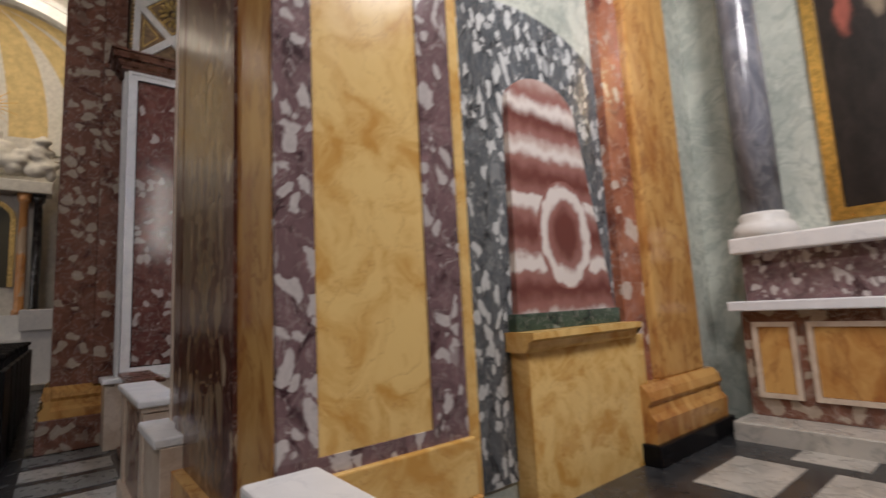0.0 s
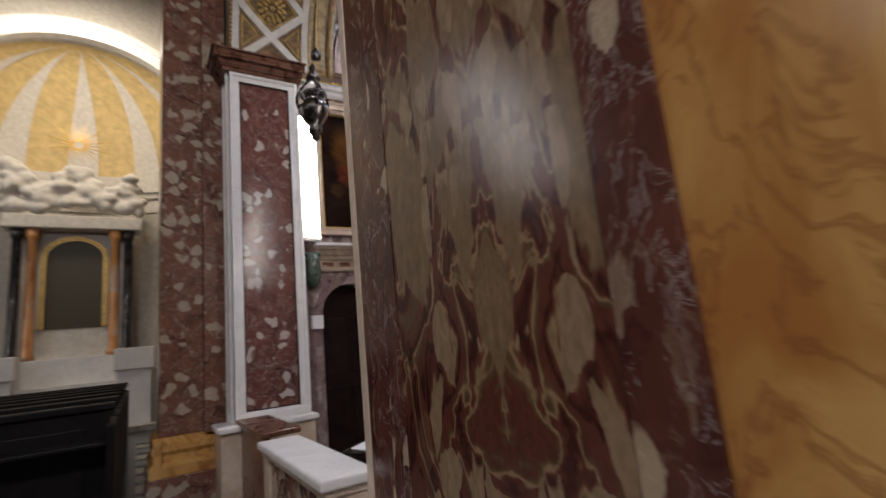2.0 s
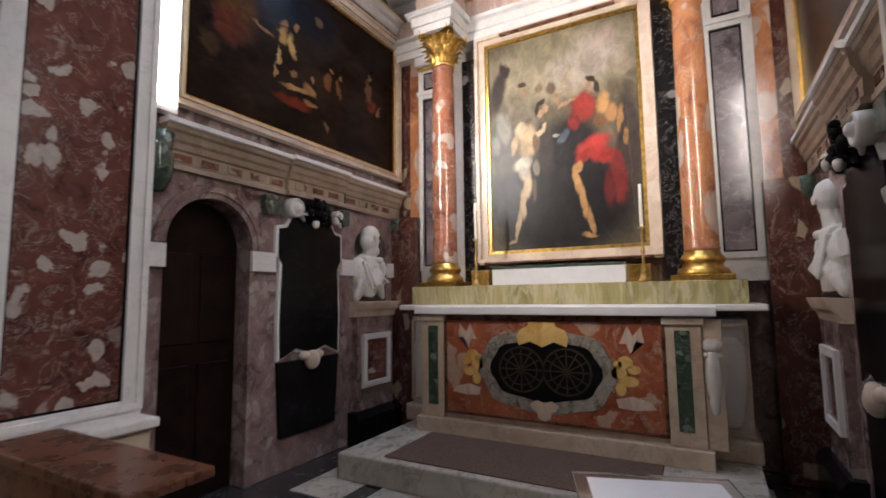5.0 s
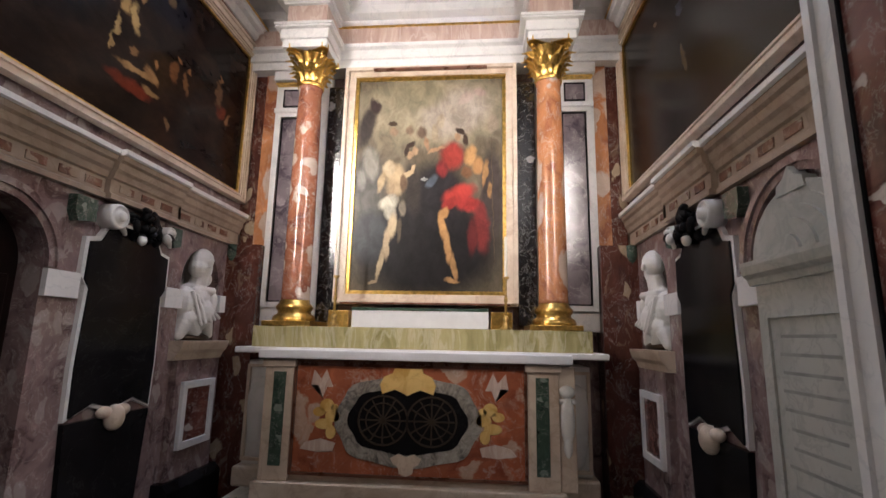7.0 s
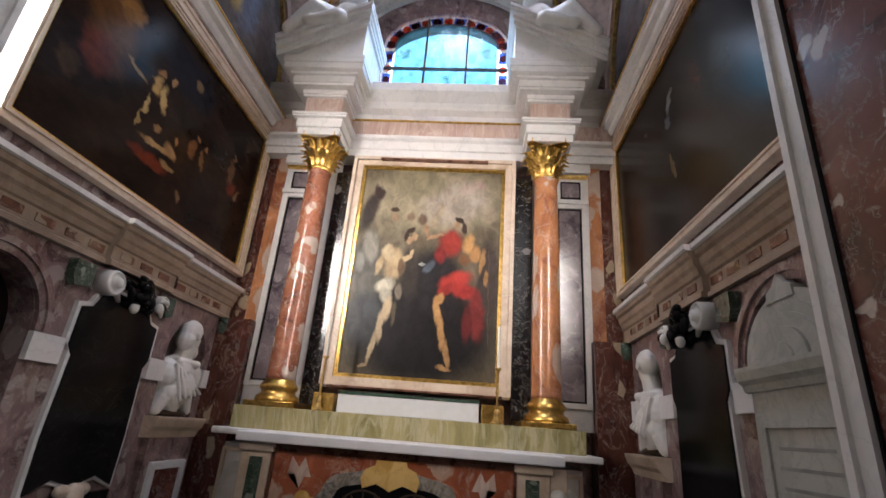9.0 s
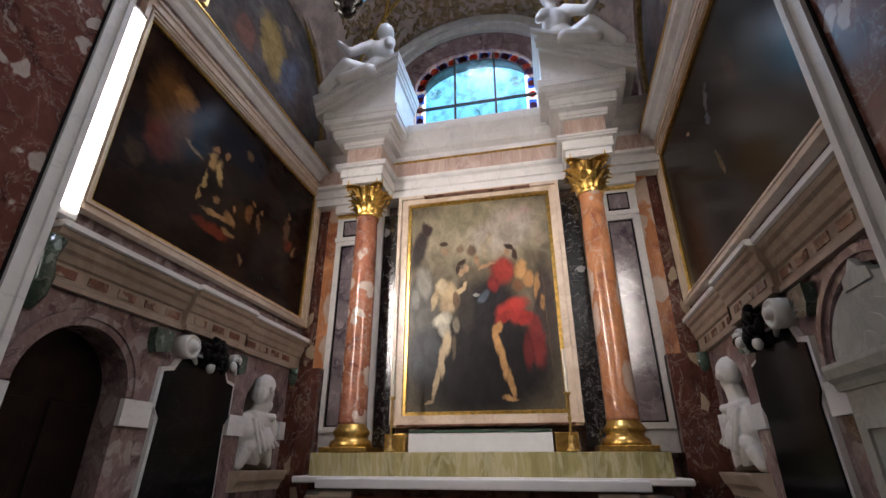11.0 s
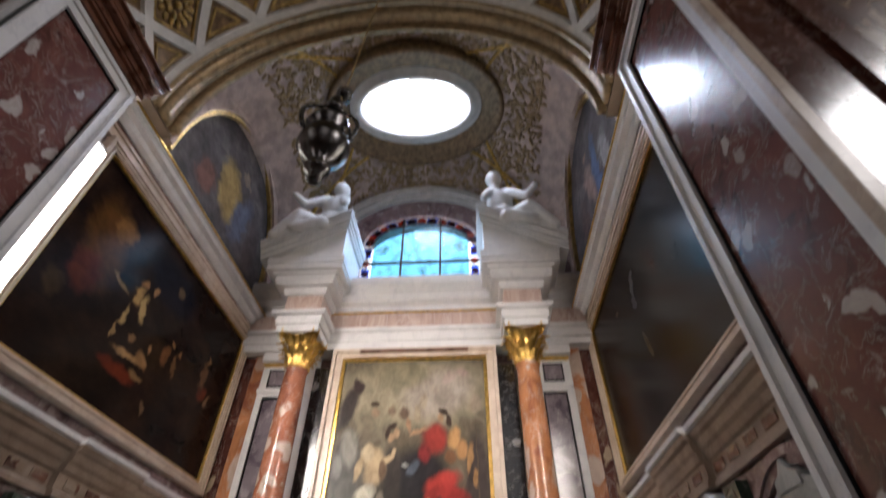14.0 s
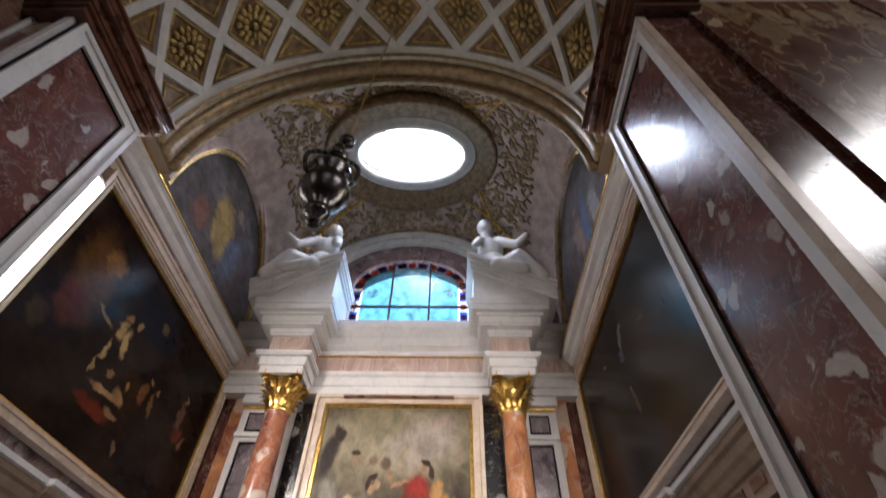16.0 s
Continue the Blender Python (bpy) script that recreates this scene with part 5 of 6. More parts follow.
for i in range(28):
    prism(ld, [p0[i], p0[i + 1], p1[i + 1], p1[i]], mg, 0.03)
part("lead_bars", ld, LEAD, wnd, "dark iron glazing bars")
setting("backdrop_sky", B(5.4, 5.42, -2.4, 2.4, 4.0, 8.0), lamp_glow("window_sky", (0.90, 0.97, 1.0), 2.2), "bright daylight outside the window")
wa = bmesh.new()
mA = frame_map(Y, Z, -X, (BX, 0, 0))
for d0, d1, dep in ((0.20, 0.30, 0.06), (0.30, 0.42, 0.10)):
    p0, p1 = arc(WC, 5.80, 0.95 + d0, 180, 0, 32, 0.75 + d0), arc(WC, 5.80, 0.95 + d1, 180, 0, 32, 0.75 + d1)
    for i in range(32):
        prism(wa, [p0[i], p0[i + 1], p1[i + 1], p1[i]], mA, dep)
setting("window_arch_trim", wa, STUCCO, "grey stucco arch over the window")

# ---- gilded relief of the vault ----
def vault_relief():
    t = thing("vault_relief", "gilded leaf relief and ribs on the stucco vault", "relief")
    for sx in (1, -1):
        for sy_ in (1, -1):
            for off in (-0.13, 0.13):
                prev, rib = None, bmesh.new()
                for k in range(13):
                    f = k / 12
                    a = math.atan2(sy_ * SW, sx * 1.5) + off * (1 - f) * 1.2
                    ex, ey = ORX + 0.42, ORY + 0.40
                    r0 = 1 / math.sqrt((math.cos(a) / ex) ** 2 + (math.sin(a) / ey) ** 2)
                    px = (1 - f) * (OX + r0 * math.cos(a)) + f * (VX + sx * (1.46 - abs(off) * (1 if off * sx * sy_ > 0 else 2.2)))
                    py = (1 - f) * r0 * math.sin(a) + f * sy_ * (1.74 - abs(off) * (2.2 if off * sx * sy_ > 0 else 1))
                    p = Vector((px, py, vault_z(px, py) - 0.02))
                    if prev:
                        limb(rib, prev, p, 0.022, 0.022, 6)
                    prev = p
                part("rib", rib, GOLD, t, "bright gilded rib", True)
    seed = bmesh.new()
    bmesh.ops.create_uvsphere(seed, u_segments=6, v_segments=4, radius=1)
    seed.verts.index_update()
    sv = np.array([v.co[:] for v in seed.verts])
    sf = [[v.index for v in f.verts] for f in seed.faces]
    seed.free()
    rnd = random.Random(5)
    vs, fs = [], []
    for i in range(3200):
        px, py = VX + rnd.uniform(-1.42, 1.42), rnd.uniform(-1.6, 1.6)
        if ((px - OX) / (ORX + 0.46)) ** 2 + (py / (ORY + 0.44)) ** 2 < 1:
            continue
        z = vault_z(px, py)
        nrm = Vector((-(vault_z(px + 0.01, py) - z) / 0.01, -(vault_z(px, py + 0.01) - z) / 0.01, 1)).normalized()
        q = np.array((-nrm).to_track_quat("Z", "Y").to_matrix() @ Matrix.Rotation(rnd.uniform(0, 6.28), 3, "Z"))
        size = np.array((rnd.uniform(0.03, 0.075), rnd.uniform(0.012, 0.03), 0.022))
        at = np.array(Vector((px, py, z)) - nrm * 0.006)
        base = len(vs) * len(sv)
        vs.append((sv * size) @ q.T + at)
        fs += [[base + k for k in f] for f in sf]
    me = bpy.data.meshes.new("leaf_relief")
    me.from_pydata(np.concatenate(vs).tolist(), [], fs)
    me.materials.append(OLDGILT)
    lf = new("leaf_relief", me)
    lf.parent = t
    tagged(lf, "dull gilt leaf relief", "", "", "stuff")
    return t


vault_relief()

# ---- side wall monuments ----
def bust(x, s, beard):
    """A draped bust whose head is turned along the wall, towards the altar."""
    b = bmesh.new()
    y = s * (SW + 0.05)
    d = -s
    z = 1.46
    ball(b, (x - 0.02, y, z + 0.27), (0.15, 0.12, 0.12))
    ball(b, (x - 0.16, y + d * 0.01, z + 0.22), (0.085, 0.095, 0.13), 12), ball(b, (x + 0.13, y + d * 0.03, z + 0.24), (0.075, 0.09, 0.12), 12)
    ball(b, (x, y + d * 0.05, z + 0.15), (0.14, 0.10, 0.13))
    limb(b, (x - 0.14, y + d * 0.05, z + 0.10), (x - 0.05, y + d * 0.06, z + 0.0), 0.075, 0.05)
    limb(b, (x + 0.10, y + d * 0.05, z + 0.12), (x + 0.15, y + d * 0.06, z - 0.01), 0.06, 0.035)
    limb(b, (x - 0.17, y + d * 0.05, z + 0.06), (x - 0.2, y + d * 0.04, z - 0.01), 0.06, 0.045)
    ball(b, (x, y, z + 0.02), (0.10, 0.08, 0.09))
    for k in range(5):
        limb(b, (x - 0.17 + 0.05 * k, y + d * 0.10, z + 0.30 - 0.02 * k), (x - 0.10 + 0.06 * k, y + d * 0.145, z + 0.06 + 0.015 * k), 0.016, 0.013, 8)
    limb(b, (x - 0.02, y + d * 0.02, z + 0.33), (x + 0.02, y + d * 0.03, z + 0.46), 0.07, 0.062)
    limb(b, (x - 0.10, y + d * 0.06, z + 0.33), (x + 0.08, y + d * 0.10, z + 0.33), 0.03, 0.03, 8)
    ball(b, (x - 0.005, y + d * 0.04, z + 0.565), (0.105, 0.082, 0.095), 14)
    ball(b, (x + 0.035, y + d * 0.04, z + 0.50), (0.068, 0.06, 0.085), 12)
    limb(b, (x + 0.098, y + d * 0.045, z + 0.555), (x + 0.122, y + d * 0.045, z + 0.517), 0.012, 0.018, 8)
    ball(b, (x + 0.088, y + d * 0.045, z + 0.575), (0.022, 0.05, 0.014), 8)
    ball(b, (x + 0.092, y + d * 0.045, z + 0.482), (0.02, 0.028, 0.012), 8), ball(b, (x + 0.085, y + d * 0.04, z + 0.445), (0.028, 0.032, 0.024), 8)
    ball(b, (x - 0.025, y + d * 0.125, z + 0.53), (0.022, 0.014, 0.032), 8)
    if beard:
        ball(b, (x + 0.06, y + d * 0.045, z + 0.42), (0.045, 0.05, 0.06), 10), ball(b, (x - 0.05, y + d * 0.04, z + 0.50), (0.07, 0.075, 0.08), 10)
    b.transform(Matrix.Translation((x, y, 1.44)) @ Matrix.Scale(1.13, 4) @ Matrix.Translation((-x, -y, -1.46)))
    remeshed(b, "marble_bust", STATUARY, "white marble portrait bust in a wall niche", "bust", "niche busts", 0.007)
    t = thing("bust_stand", "dark bronze cushion stand under a marble bust", "stand")
    c = lathe(bmesh.new(), [(0.06, 0.0), (0.19, 0.005), (0.20, 0.03), (0.16, 0.05), (0.10, 0.065), (0.09, 0.085)], (x, y, 1.375), 20, 1, 0.7)
    part("cushion", c, plain("dark_bronze", (0.06, 0.04, 0.025), 0.4, 0.7), t, "", True)


def bust_shelf(x0, x1, s):
    t = thing("bust_pedestal", "mauve marble pedestal with a framed red panel under the niche", "pedestal")
    y = s * SW
    o = Vector((0, -s, 0))
    part("shelf", moulding(bmesh.new(), [(0.05, 1.22), (0.07, 1.27), (0.10, 1.30), (0.12, 1.36), (0.12, 1.375)], X, x0 - 0.08, x1 + 0.06, o, (0, y, 0)), CREAM, t)
    part("body", moulding(bmesh.new(), [(0.06, 0.30), (0.06, 1.22)], X, x0 - 0.03, x1 + 0.02, o, (0, y, 0)), MAUVE, t)
    m = frame_map(X, Z, o, (0, y - s * 0.06, 0))
    part("panel", prism(bmesh.new(), [(x0 + 0.09, 0.56), (x1 - 0.10, 0.56), (x1 - 0.10, 1.0), (x0 + 0.09, 1.0)], m, 0.012), RED, t)
    part("panel_frame", frame_rect(bmesh.new(), x0 + 0.10, x1 - 0.11, 0.57, 0.99, 0.055, 0.03, m), WHITE, t, "white marble frame")
    part("foot", moulding(bmesh.new(), [(0.14, 0.0), (0.14, 0.24), (0.09, 0.30)], X, x0 - 0.10, x1 + 0.08, o, (0, y, 0)), BLACK, t)


bust(3.62, 1, True), bust(3.62, -1, False)
bust_shelf(3.36, 3.92, 1), bust_shelf(3.36, 3.92, -1)


def epitaph(x0, x1, z0, z1, s):
    """A black inscription slab in a wavy white border, with scrolls and a dark shield over it and a mask below."""
    t = thing("wall_epitaph", "black marble epitaph slab in a wavy white border", "epitaph", "epitaphs")
    o = Vector((0, -s, 0))
    m = frame_map(X, Z, o, (0, s * SW, 0))
    c, h = (x0 + x1) / 2, (x1 - x0) / 2
    right = [(h, z0), (h + 0.01, z0 + 0.3), (h - 0.01, z1 - 0.42), (h + 0.035, z1 - 0.36), (h + 0.03, z1 - 0.12), (h - 0.06, z1 - 0.10), (h - 0.12, z1), (h - 0.22, z1 + 0.03)]
    outline = [(c + u, v) for u, v in right] + [(c - u, v) for u, v in right[::-1]] + [(c - 0.18, z0 + 0.07), (c, z0 + 0.02), (c + 0.18, z0 + 0.07)]
    big = [(c + (u - c) * 1.075, v + (0.025 if v > z1 - 0.5 else -0.02 if v < z0 + 0.1 else 0)) for u, v in outline]
    part("border", prism(bmesh.new(), big, m, 0.03), WHITE, t, "thin white marble border")
    part("slab", prism(bmesh.new(), outline, m, 0.042), BLACK, t, "polished black slab")
    for u, r in ((-(h - 0.10), 0.085), (h - 0.06, 0.05)):
        sc = lathe(bmesh.new(), [(r, 0.0), (r, 0.10), (r * 0.85, 0.115), (r * 0.80, 0.10), (r * 0.45, 0.10), (r * 0.40, 0.13), (r * 0.2, 0.14)], (0, 0, 0), 22)
        sc.transform(frame_map(X, Z, o, (c + u, s * SW, z1 + 0.07)))
        scroll = part("scroll", sc, STATUARY, t, "white marble scroll", True)
        tail = limb(bmesh.new(), (c + u + r * 0.6, s * (SW - 0.06), z1 + 0.05), (c + u + r * 1.5, s * (SW - 0.05), z1 - 0.02), 0.03, 0.014, 8)
        part("tail", tail, STATUARY, scroll, "", True)
    b = bmesh.new()
    rnd = random.Random(7)
    for k in range(34):
        a, q = rnd.uniform(0, 6.28), rnd.uniform(0.0, 1.0) ** 0.5
        u, v = 0.06 + 0.19 * q * math.cos(a), 0.07 + 0.12 * q * math.sin(a)
        ball(b, (c + u, s * (SW - 0.05 - rnd.uniform(0.0, 0.09)), z1 + v), (rnd.uniform(0.03, 0.06), 0.03, rnd.uniform(0.015, 0.03)), 8, Matrix.Rotation(rnd.uniform(0, 3.14), 4, "Y"))
    part("crest", b, BLACK, t, "black marble carved leaf crest", True)
    for u, v in ((-0.05, -0.05), (0.21, 0.01)):
        part("crest_knob", ball(bmesh.new(), (c + u, s * (SW - 0.13), z1 + v), (0.035, 0.03, 0.04), 10), STATUARY, t, "white marble knob", True)
    for u0, u1 in ((-h - 0.20, -h - 0.04), (h + 0.03, h + 0.14)):
        part("green_console", prism(bmesh.new(), [(c + u0, z1 + 0.14), (c + u0, z1 + 0.04), (c + u0 + 0.03, z1 - 0.02), (c + u1, z1), (c + u1, z1 + 0.14)], m, 0.06), DKGREEN, t, "dark green marble console")
    part("mask", ball(ball(ball(bmesh.new(), (c, s * (SW - 0.06), z0 - 0.04), (0.075, 0.06, 0.085)), (c - 0.08, s * (SW - 0.05), z0 + 0.0), (0.06, 0.04, 0.04)), (c + 0.08, s * (SW - 0.05), z0 + 0.0), (0.06, 0.04, 0.04)), CREAM, t, "small carved mask", True)
    part("apron", prism(bmesh.new(), [(c - h + 0.02, 0.28), (c + h - 0.02, 0.28), (c + h + 0.02, z0 - 0.03), (c - h - 0.02, z0 - 0.03)], m, 0.035), BLACK, t, "black marble apron")
    return t


epitaph(2.37, 3.06, 0.92, 2.12, 1), epitaph(2.33, 3.02, 0.92, 2.12, -1)

for s in (1, -1):
    t = thing("impost_band", "white marble impost blocks on the side wall", "impost")
    o = Vector((0, -s, 0))
    spans = [(1.25, 1.39), (2.08, 2.31), (3.12, 3.335), (3.905, 4.0)] if s > 0 else [(2.06, 2.27), (3.08, 3.335), (3.905, 4.0)]
    for a, b in spans:
        part("block", moulding(bmesh.new(), [(0.035, 1.635), (0.035, 1.79)], X, a, b, o, (0, s * SW, 0)), WHITE, t)
    if s > 0:
        part("green_scroll", lathe(bmesh.new(), [(0.06, 2.12), (0.10, 2.2), (0.11, 2.3), (0.09, 2.4), (0.11, 2.5)], (1.27, s * (SW - 0.07), 0), 14), DKGREEN, t, "dark green marble scroll", True)
    part("green_scroll", lathe(bmesh.new(), [(0.04, 2.1), (0.07, 2.2), (0.07, 2.3)], (4.05, s * (SW - 0.05), 0), 14), DKGREEN, t, "", True)
    # spotted strip; the corner's shade below the cornice is put into the darker breccia
    part("corner_shaft", B(4.0, BX, min(s * 1.62, s * SW), max(s * 1.62, s * SW), 0.0, 2.30), SPOTRED, t, "dark red breccia corner strip, shade in its colour")

t = tagged(new("door_1"), "closed dark walnut door under a round arch", "door", "", "structure")
part("leaf", B(1.37, 2.10, SW + 0.16, SW + 0.22, 0.0, 2.2), DARKWOOD, t)
for a, b in ((1.44, 1.70), (1.77, 2.03)):
    for z0, z1 in ((0.2, 0.95), (1.1, 1.75)):
        part("door_panel", B(a, b, SW + 0.145, SW + 0.165, z0, z1, 0.008), DARKWOOD, t)
e = bmesh.new()
for r0, r1, d in ((0.347, 0.39, 0.03), (0.39, 0.43, 0.045)):
    p0, p1 = arc(1.735, 1.80, r0, 180, 0, 22, r0), arc(1.735, 1.80, r1, 180, 0, 22, r1)
    for i in range(22):
        prism(e, [p0[i], p0[i + 1], p1[i + 1], p1[i]], frame_map(X, Z, -Y, (0, SW, 0)), d)
part("arch_moulding", e, MAUVE, t)


def stele():
    t = thing("wall_stele", "white marble memorial stele with a shell pediment", "memorial")
    m = frame_map(X, Z, Y, (0, -SW, 0))
    part("body", prism(bmesh.new(), [(1.360, 0.0), (2.020, 0.0), (2.020, 1.74), (1.360, 1.74)], m, 0.07), STELE, t)
    part("inscription_panel", prism(bmesh.new(), [(1.440, 0.40), (1.920, 0.40), (1.920, 1.56), (1.440, 1.56)], m, 0.076), STELE, t)
    part("panel_frame", frame_rect(bmesh.new(), 1.44, 1.92, 0.40, 1.56, 0.03, 0.088, m), STELE, t)
    part("cornice", moulding(bmesh.new(), [(0.08, 1.72), (0.09, 1.75), (0.11, 1.77), (0.12, 1.81), (0.12, 1.83)], X, 1.33, 2.06, Y, (0, -SW, 0)), STELE, t)
    for r, d in ((0.36, 0.05), (0.30, 0.065), (0.24, 0.08), (0.17, 0.095), (0.09, 0.11)):
        part("shell_ring", prism(bmesh.new(), [(1.70 - r, 1.83)] + arc(1.70, 1.83, r, 180, 0, 22, r * 0.86) + [(1.70 + r, 1.83)], m, d), STELE, t)
    cr = bmesh.new()
    prism(cr, [(1.610, 2.10), (1.810, 2.10), (1.800, 2.15), (1.750, 2.17), (1.710, 2.22), (1.670, 2.17), (1.620, 2.15)], m, 0.06)
    part("crest", cr, STELE, t)
    rnd = random.Random(3)
    for k in range(13):
        w = rnd.uniform(0.32, 0.42)
        z = 1.47 - k * 0.078
        part("inscription_line", prism(bmesh.new(), [(1.68 - w / 2, z), (1.68 + w / 2, z), (1.68 + w / 2, z + 0.014), (1.68 - w / 2, z + 0.014)], m, 0.0775), LETTER, t)
    part("foot", B(1.34, 2.05, -SW, -SW + 0.11, 0.0, 0.3, 0.01), STELE, t)
    arch = bmesh.new()
    for r0, r1, d in ((0.39, 0.43, 0.03), (0.43, 0.47, 0.045)):
        p0, p1 = arc(1.735, 1.80, r0, 180, 0, 22, r0), arc(1.735, 1.80, r1, 180, 0, 22, r1)
        for i in range(22):
            prism(arch, [p0[i], p0[i + 1], p1[i + 1], p1[i]], m, d)
    part("arch_moulding", arch, MAUVE, t, "mauve marble arch moulding")
    return t


LETTER = plain("worn_grey_lettering", (0.33, 0.33, 0.31), 0.6)
STELE = veined("grey_weathered_marble", (0.50, 0.50, 0.46), (0.38, 0.385, 0.35), (0.28, 0.29, 0.27), 3, 0.03, 0.4, (0.4, 0.6))
stele()


# ---- strip lamps behind the piers ----
for s in (1, -1):
    t = thing("strip_lamp", "upright white strip lamp behind the entrance pier", "lamp", "strip lamps")
    part("housing", B(1.14, 1.40, min(s * 1.87, s * (SW - 0.002)), max(s * 1.87, s * (SW - 0.002)), 2.66, 4.24, 0.004), WHITE, t)
    part("diffuser", B(1.165, 1.385, min(s * 1.858, s * 1.87), max(s * 1.858, s * 1.87), 2.70, 4.20, 0.003), GLOW, t, "glowing diffuser")


# ---- hanging lamp, candlesticks, lectern, rails ----
def hanging_lamp():
    t = thing("sanctuary_lamp", "tarnished silver sanctuary lamp hung from chains", "lamp")
    x, y, z = 0.79, 0.04, 3.12
    prof = [(0.012, -0.05), (0.035, -0.03), (0.03, 0.0), (0.055, 0.02), (0.06, 0.05), (0.045, 0.08), (0.085, 0.12), (0.12, 0.19), (0.115, 0.25), (0.085, 0.28), (0.085, 0.31), (0.11, 0.34), (0.105, 0.36)]
    part("bowl", lathe(bmesh.new(), prof, (x, y, z), 28), SILVER, t, "embossed silver bowl", True)
    for i in range(3):
        a = 2 * math.pi * i / 3 + 0.4
        h = bmesh.new()
        prev = None
        for k in range(8):
            f = k / 7
            r = 0.125 + 0.04 * math.sin(math.pi * f) - 0.10 * f * f
            p = Vector((x + r * math.cos(a), y + r * math.sin(a), z + 0.24 + 0.26 * f))
            if prev:
                limb(h, prev, p, 0.012, 0.012, 6)
            prev = p
        part("handle", h, SILVER, t, "", True)
    part("crown", lathe(bmesh.new(), [(0.03, 0.48), (0.06, 0.50), (0.045, 0.54), (0.02, 0.57), (0.03, 0.60), (0.008, 0.64)], (x, y, z), 16), SILVER, t, "", True)
    top = lathe(bmesh.new(), [(0.01, 0.66), (0.04, 0.68), (0.045, 0.72), (0.025, 0.76), (0.01, 0.78)], (x + 0.03, y - 0.02, z), 16)
    part("chain_boss", top, SILVER, t, "", True)
    ch = limb(bmesh.new(), (x, y, z + 0.60), (x + 0.03, y - 0.02, z + 0.68), 0.006, 0.006, 6)
    limb(ch, (x + 0.03, y - 0.02, z + 0.76), (0.98, -0.02, 6.385), 0.005, 0.005, 6)
    part("chain", ch, GILT, t)


hanging_lamp()
for y in (0.745, -0.745):
    t = thing("candlestick", "slim brass candlestick with a tall white candle", "candlestick", "altar candlesticks")
    t.location = (3.70, y, 1.515)
    part("foot", lathe(bmesh.new(), [(0.05, 0.0), (0.05, 0.012), (0.03, 0.03), (0.022, 0.07), (0.03, 0.09), (0.012, 0.12)], (0, 0, 0), 16), GILT, t, "", True)
    part("stem", lathe(bmesh.new(), [(0.012, 0.12), (0.010, 0.22), (0.018, 0.25), (0.010, 0.28), (0.009, 0.42), (0.03, 0.44), (0.03, 0.448)], (0, 0, 0), 14), GILT, t, "", True)
    part("candle", lathe(bmesh.new(), [(0.013, 0.448), (0.013, 0.80)], (0, 0, 0), 12), WAX, t, "white wax candle")


def rail(y0, y1, x0=0.17, x1=0.37, posts=True):
    t = thing("altar_rail", "low marble altar rail with a white marble top", "rail", "altar rails")
    part("top", B(x0, x1, y0, y1, 0.84, 0.885, 0.012), WHITE, t, "white marble coping")
    part("moulding", B(x0 + 0.02, x1 - 0.02, y0 + 0.02, y1 - 0.02, 0.805, 0.84, 0.008), CREAM, t)
    part("panel", B(x0 + 0.05, x1 - 0.05, y0 + 0.06, y1 - 0.06, 0.14, 0.805, 0.004), BROWN, t)
    for a in (y0 + 0.03, y1 - 0.16):
        part("post", B(x0 + 0.03, x1 - 0.03, a, a + 0.13, 0.14, 0.805, 0.008), CREAM, t)
    part("base", B(x0 + 0.01, x1 - 0.01, y0 + 0.01, y1 - 0.01, 0.0, 0.14, 0.01), CREAM, t)


rail(-1.50, -0.25, 0.22, 0.48)
rail(-4.25, -3.56, 0.24, 0.48)
rail(-7.0, -5.9, 0.24, 0.48)
t = thing("kneeler", "dark brown wooden kneeler bench by the pilaster plinth", "bench")
part("top", B(0.36, 0.66, 0.35, 1.45, 0.80, 0.84, 0.01), BROWNWOOD, t)
part("front", B(0.40, 0.44, 0.39, 1.41, 0.04, 0.80, 0.004), BROWNWOOD, t)
part("foot", B(0.36, 0.66, 0.39, 1.41, 0.0, 0.06, 0.006), BROWNWOOD, t)


def lectern():
    t = thing("lectern", "clear acrylic lectern with a white notice on a steel post", "lectern")
    u = Vector((0.31, -0.95, 0.0)).normalized()
    v = Vector((0.88, 0.34, 0.12)).normalized()
    w = u.cross(v).normalized()
    m = frame_map(u, v, w, (0.76, -1.10, 0.90))
    ac, n, l, b = mat("clear_acrylic", 0.08)
    b.inputs["Base Color"].default_value, b.inputs["Transmission Weight"].default_value, b.inputs["IOR"].default_value = (0.9, 0.92, 0.93, 1), 1.0, 1.3
    pl = B(-0.20, 0.20, -0.22, 0.22, -0.006, 0.006, 0.003)
    pl.transform(m)
    part("plate", pl, ac, t, "clear acrylic plate")
    pp = B(-0.165, 0.165, -0.18, 0.18, 0.007, 0.010)
    pp.transform(m)
    part("notice", pp, PAPER, t, "white printed notice")
    p = limb(bmesh.new(), (0.76, -1.10, 0.03), (0.76, -1.10, 0.89), 0.016, 0.016, 10)
    part("post", p, STEEL, t)
    part("base", lathe(bmesh.new(), [(0.16, 0.0), (0.16, 0.015), (0.03, 0.03)], (0.76, -1.10, 0.0), 24), STEEL, t)


lectern()


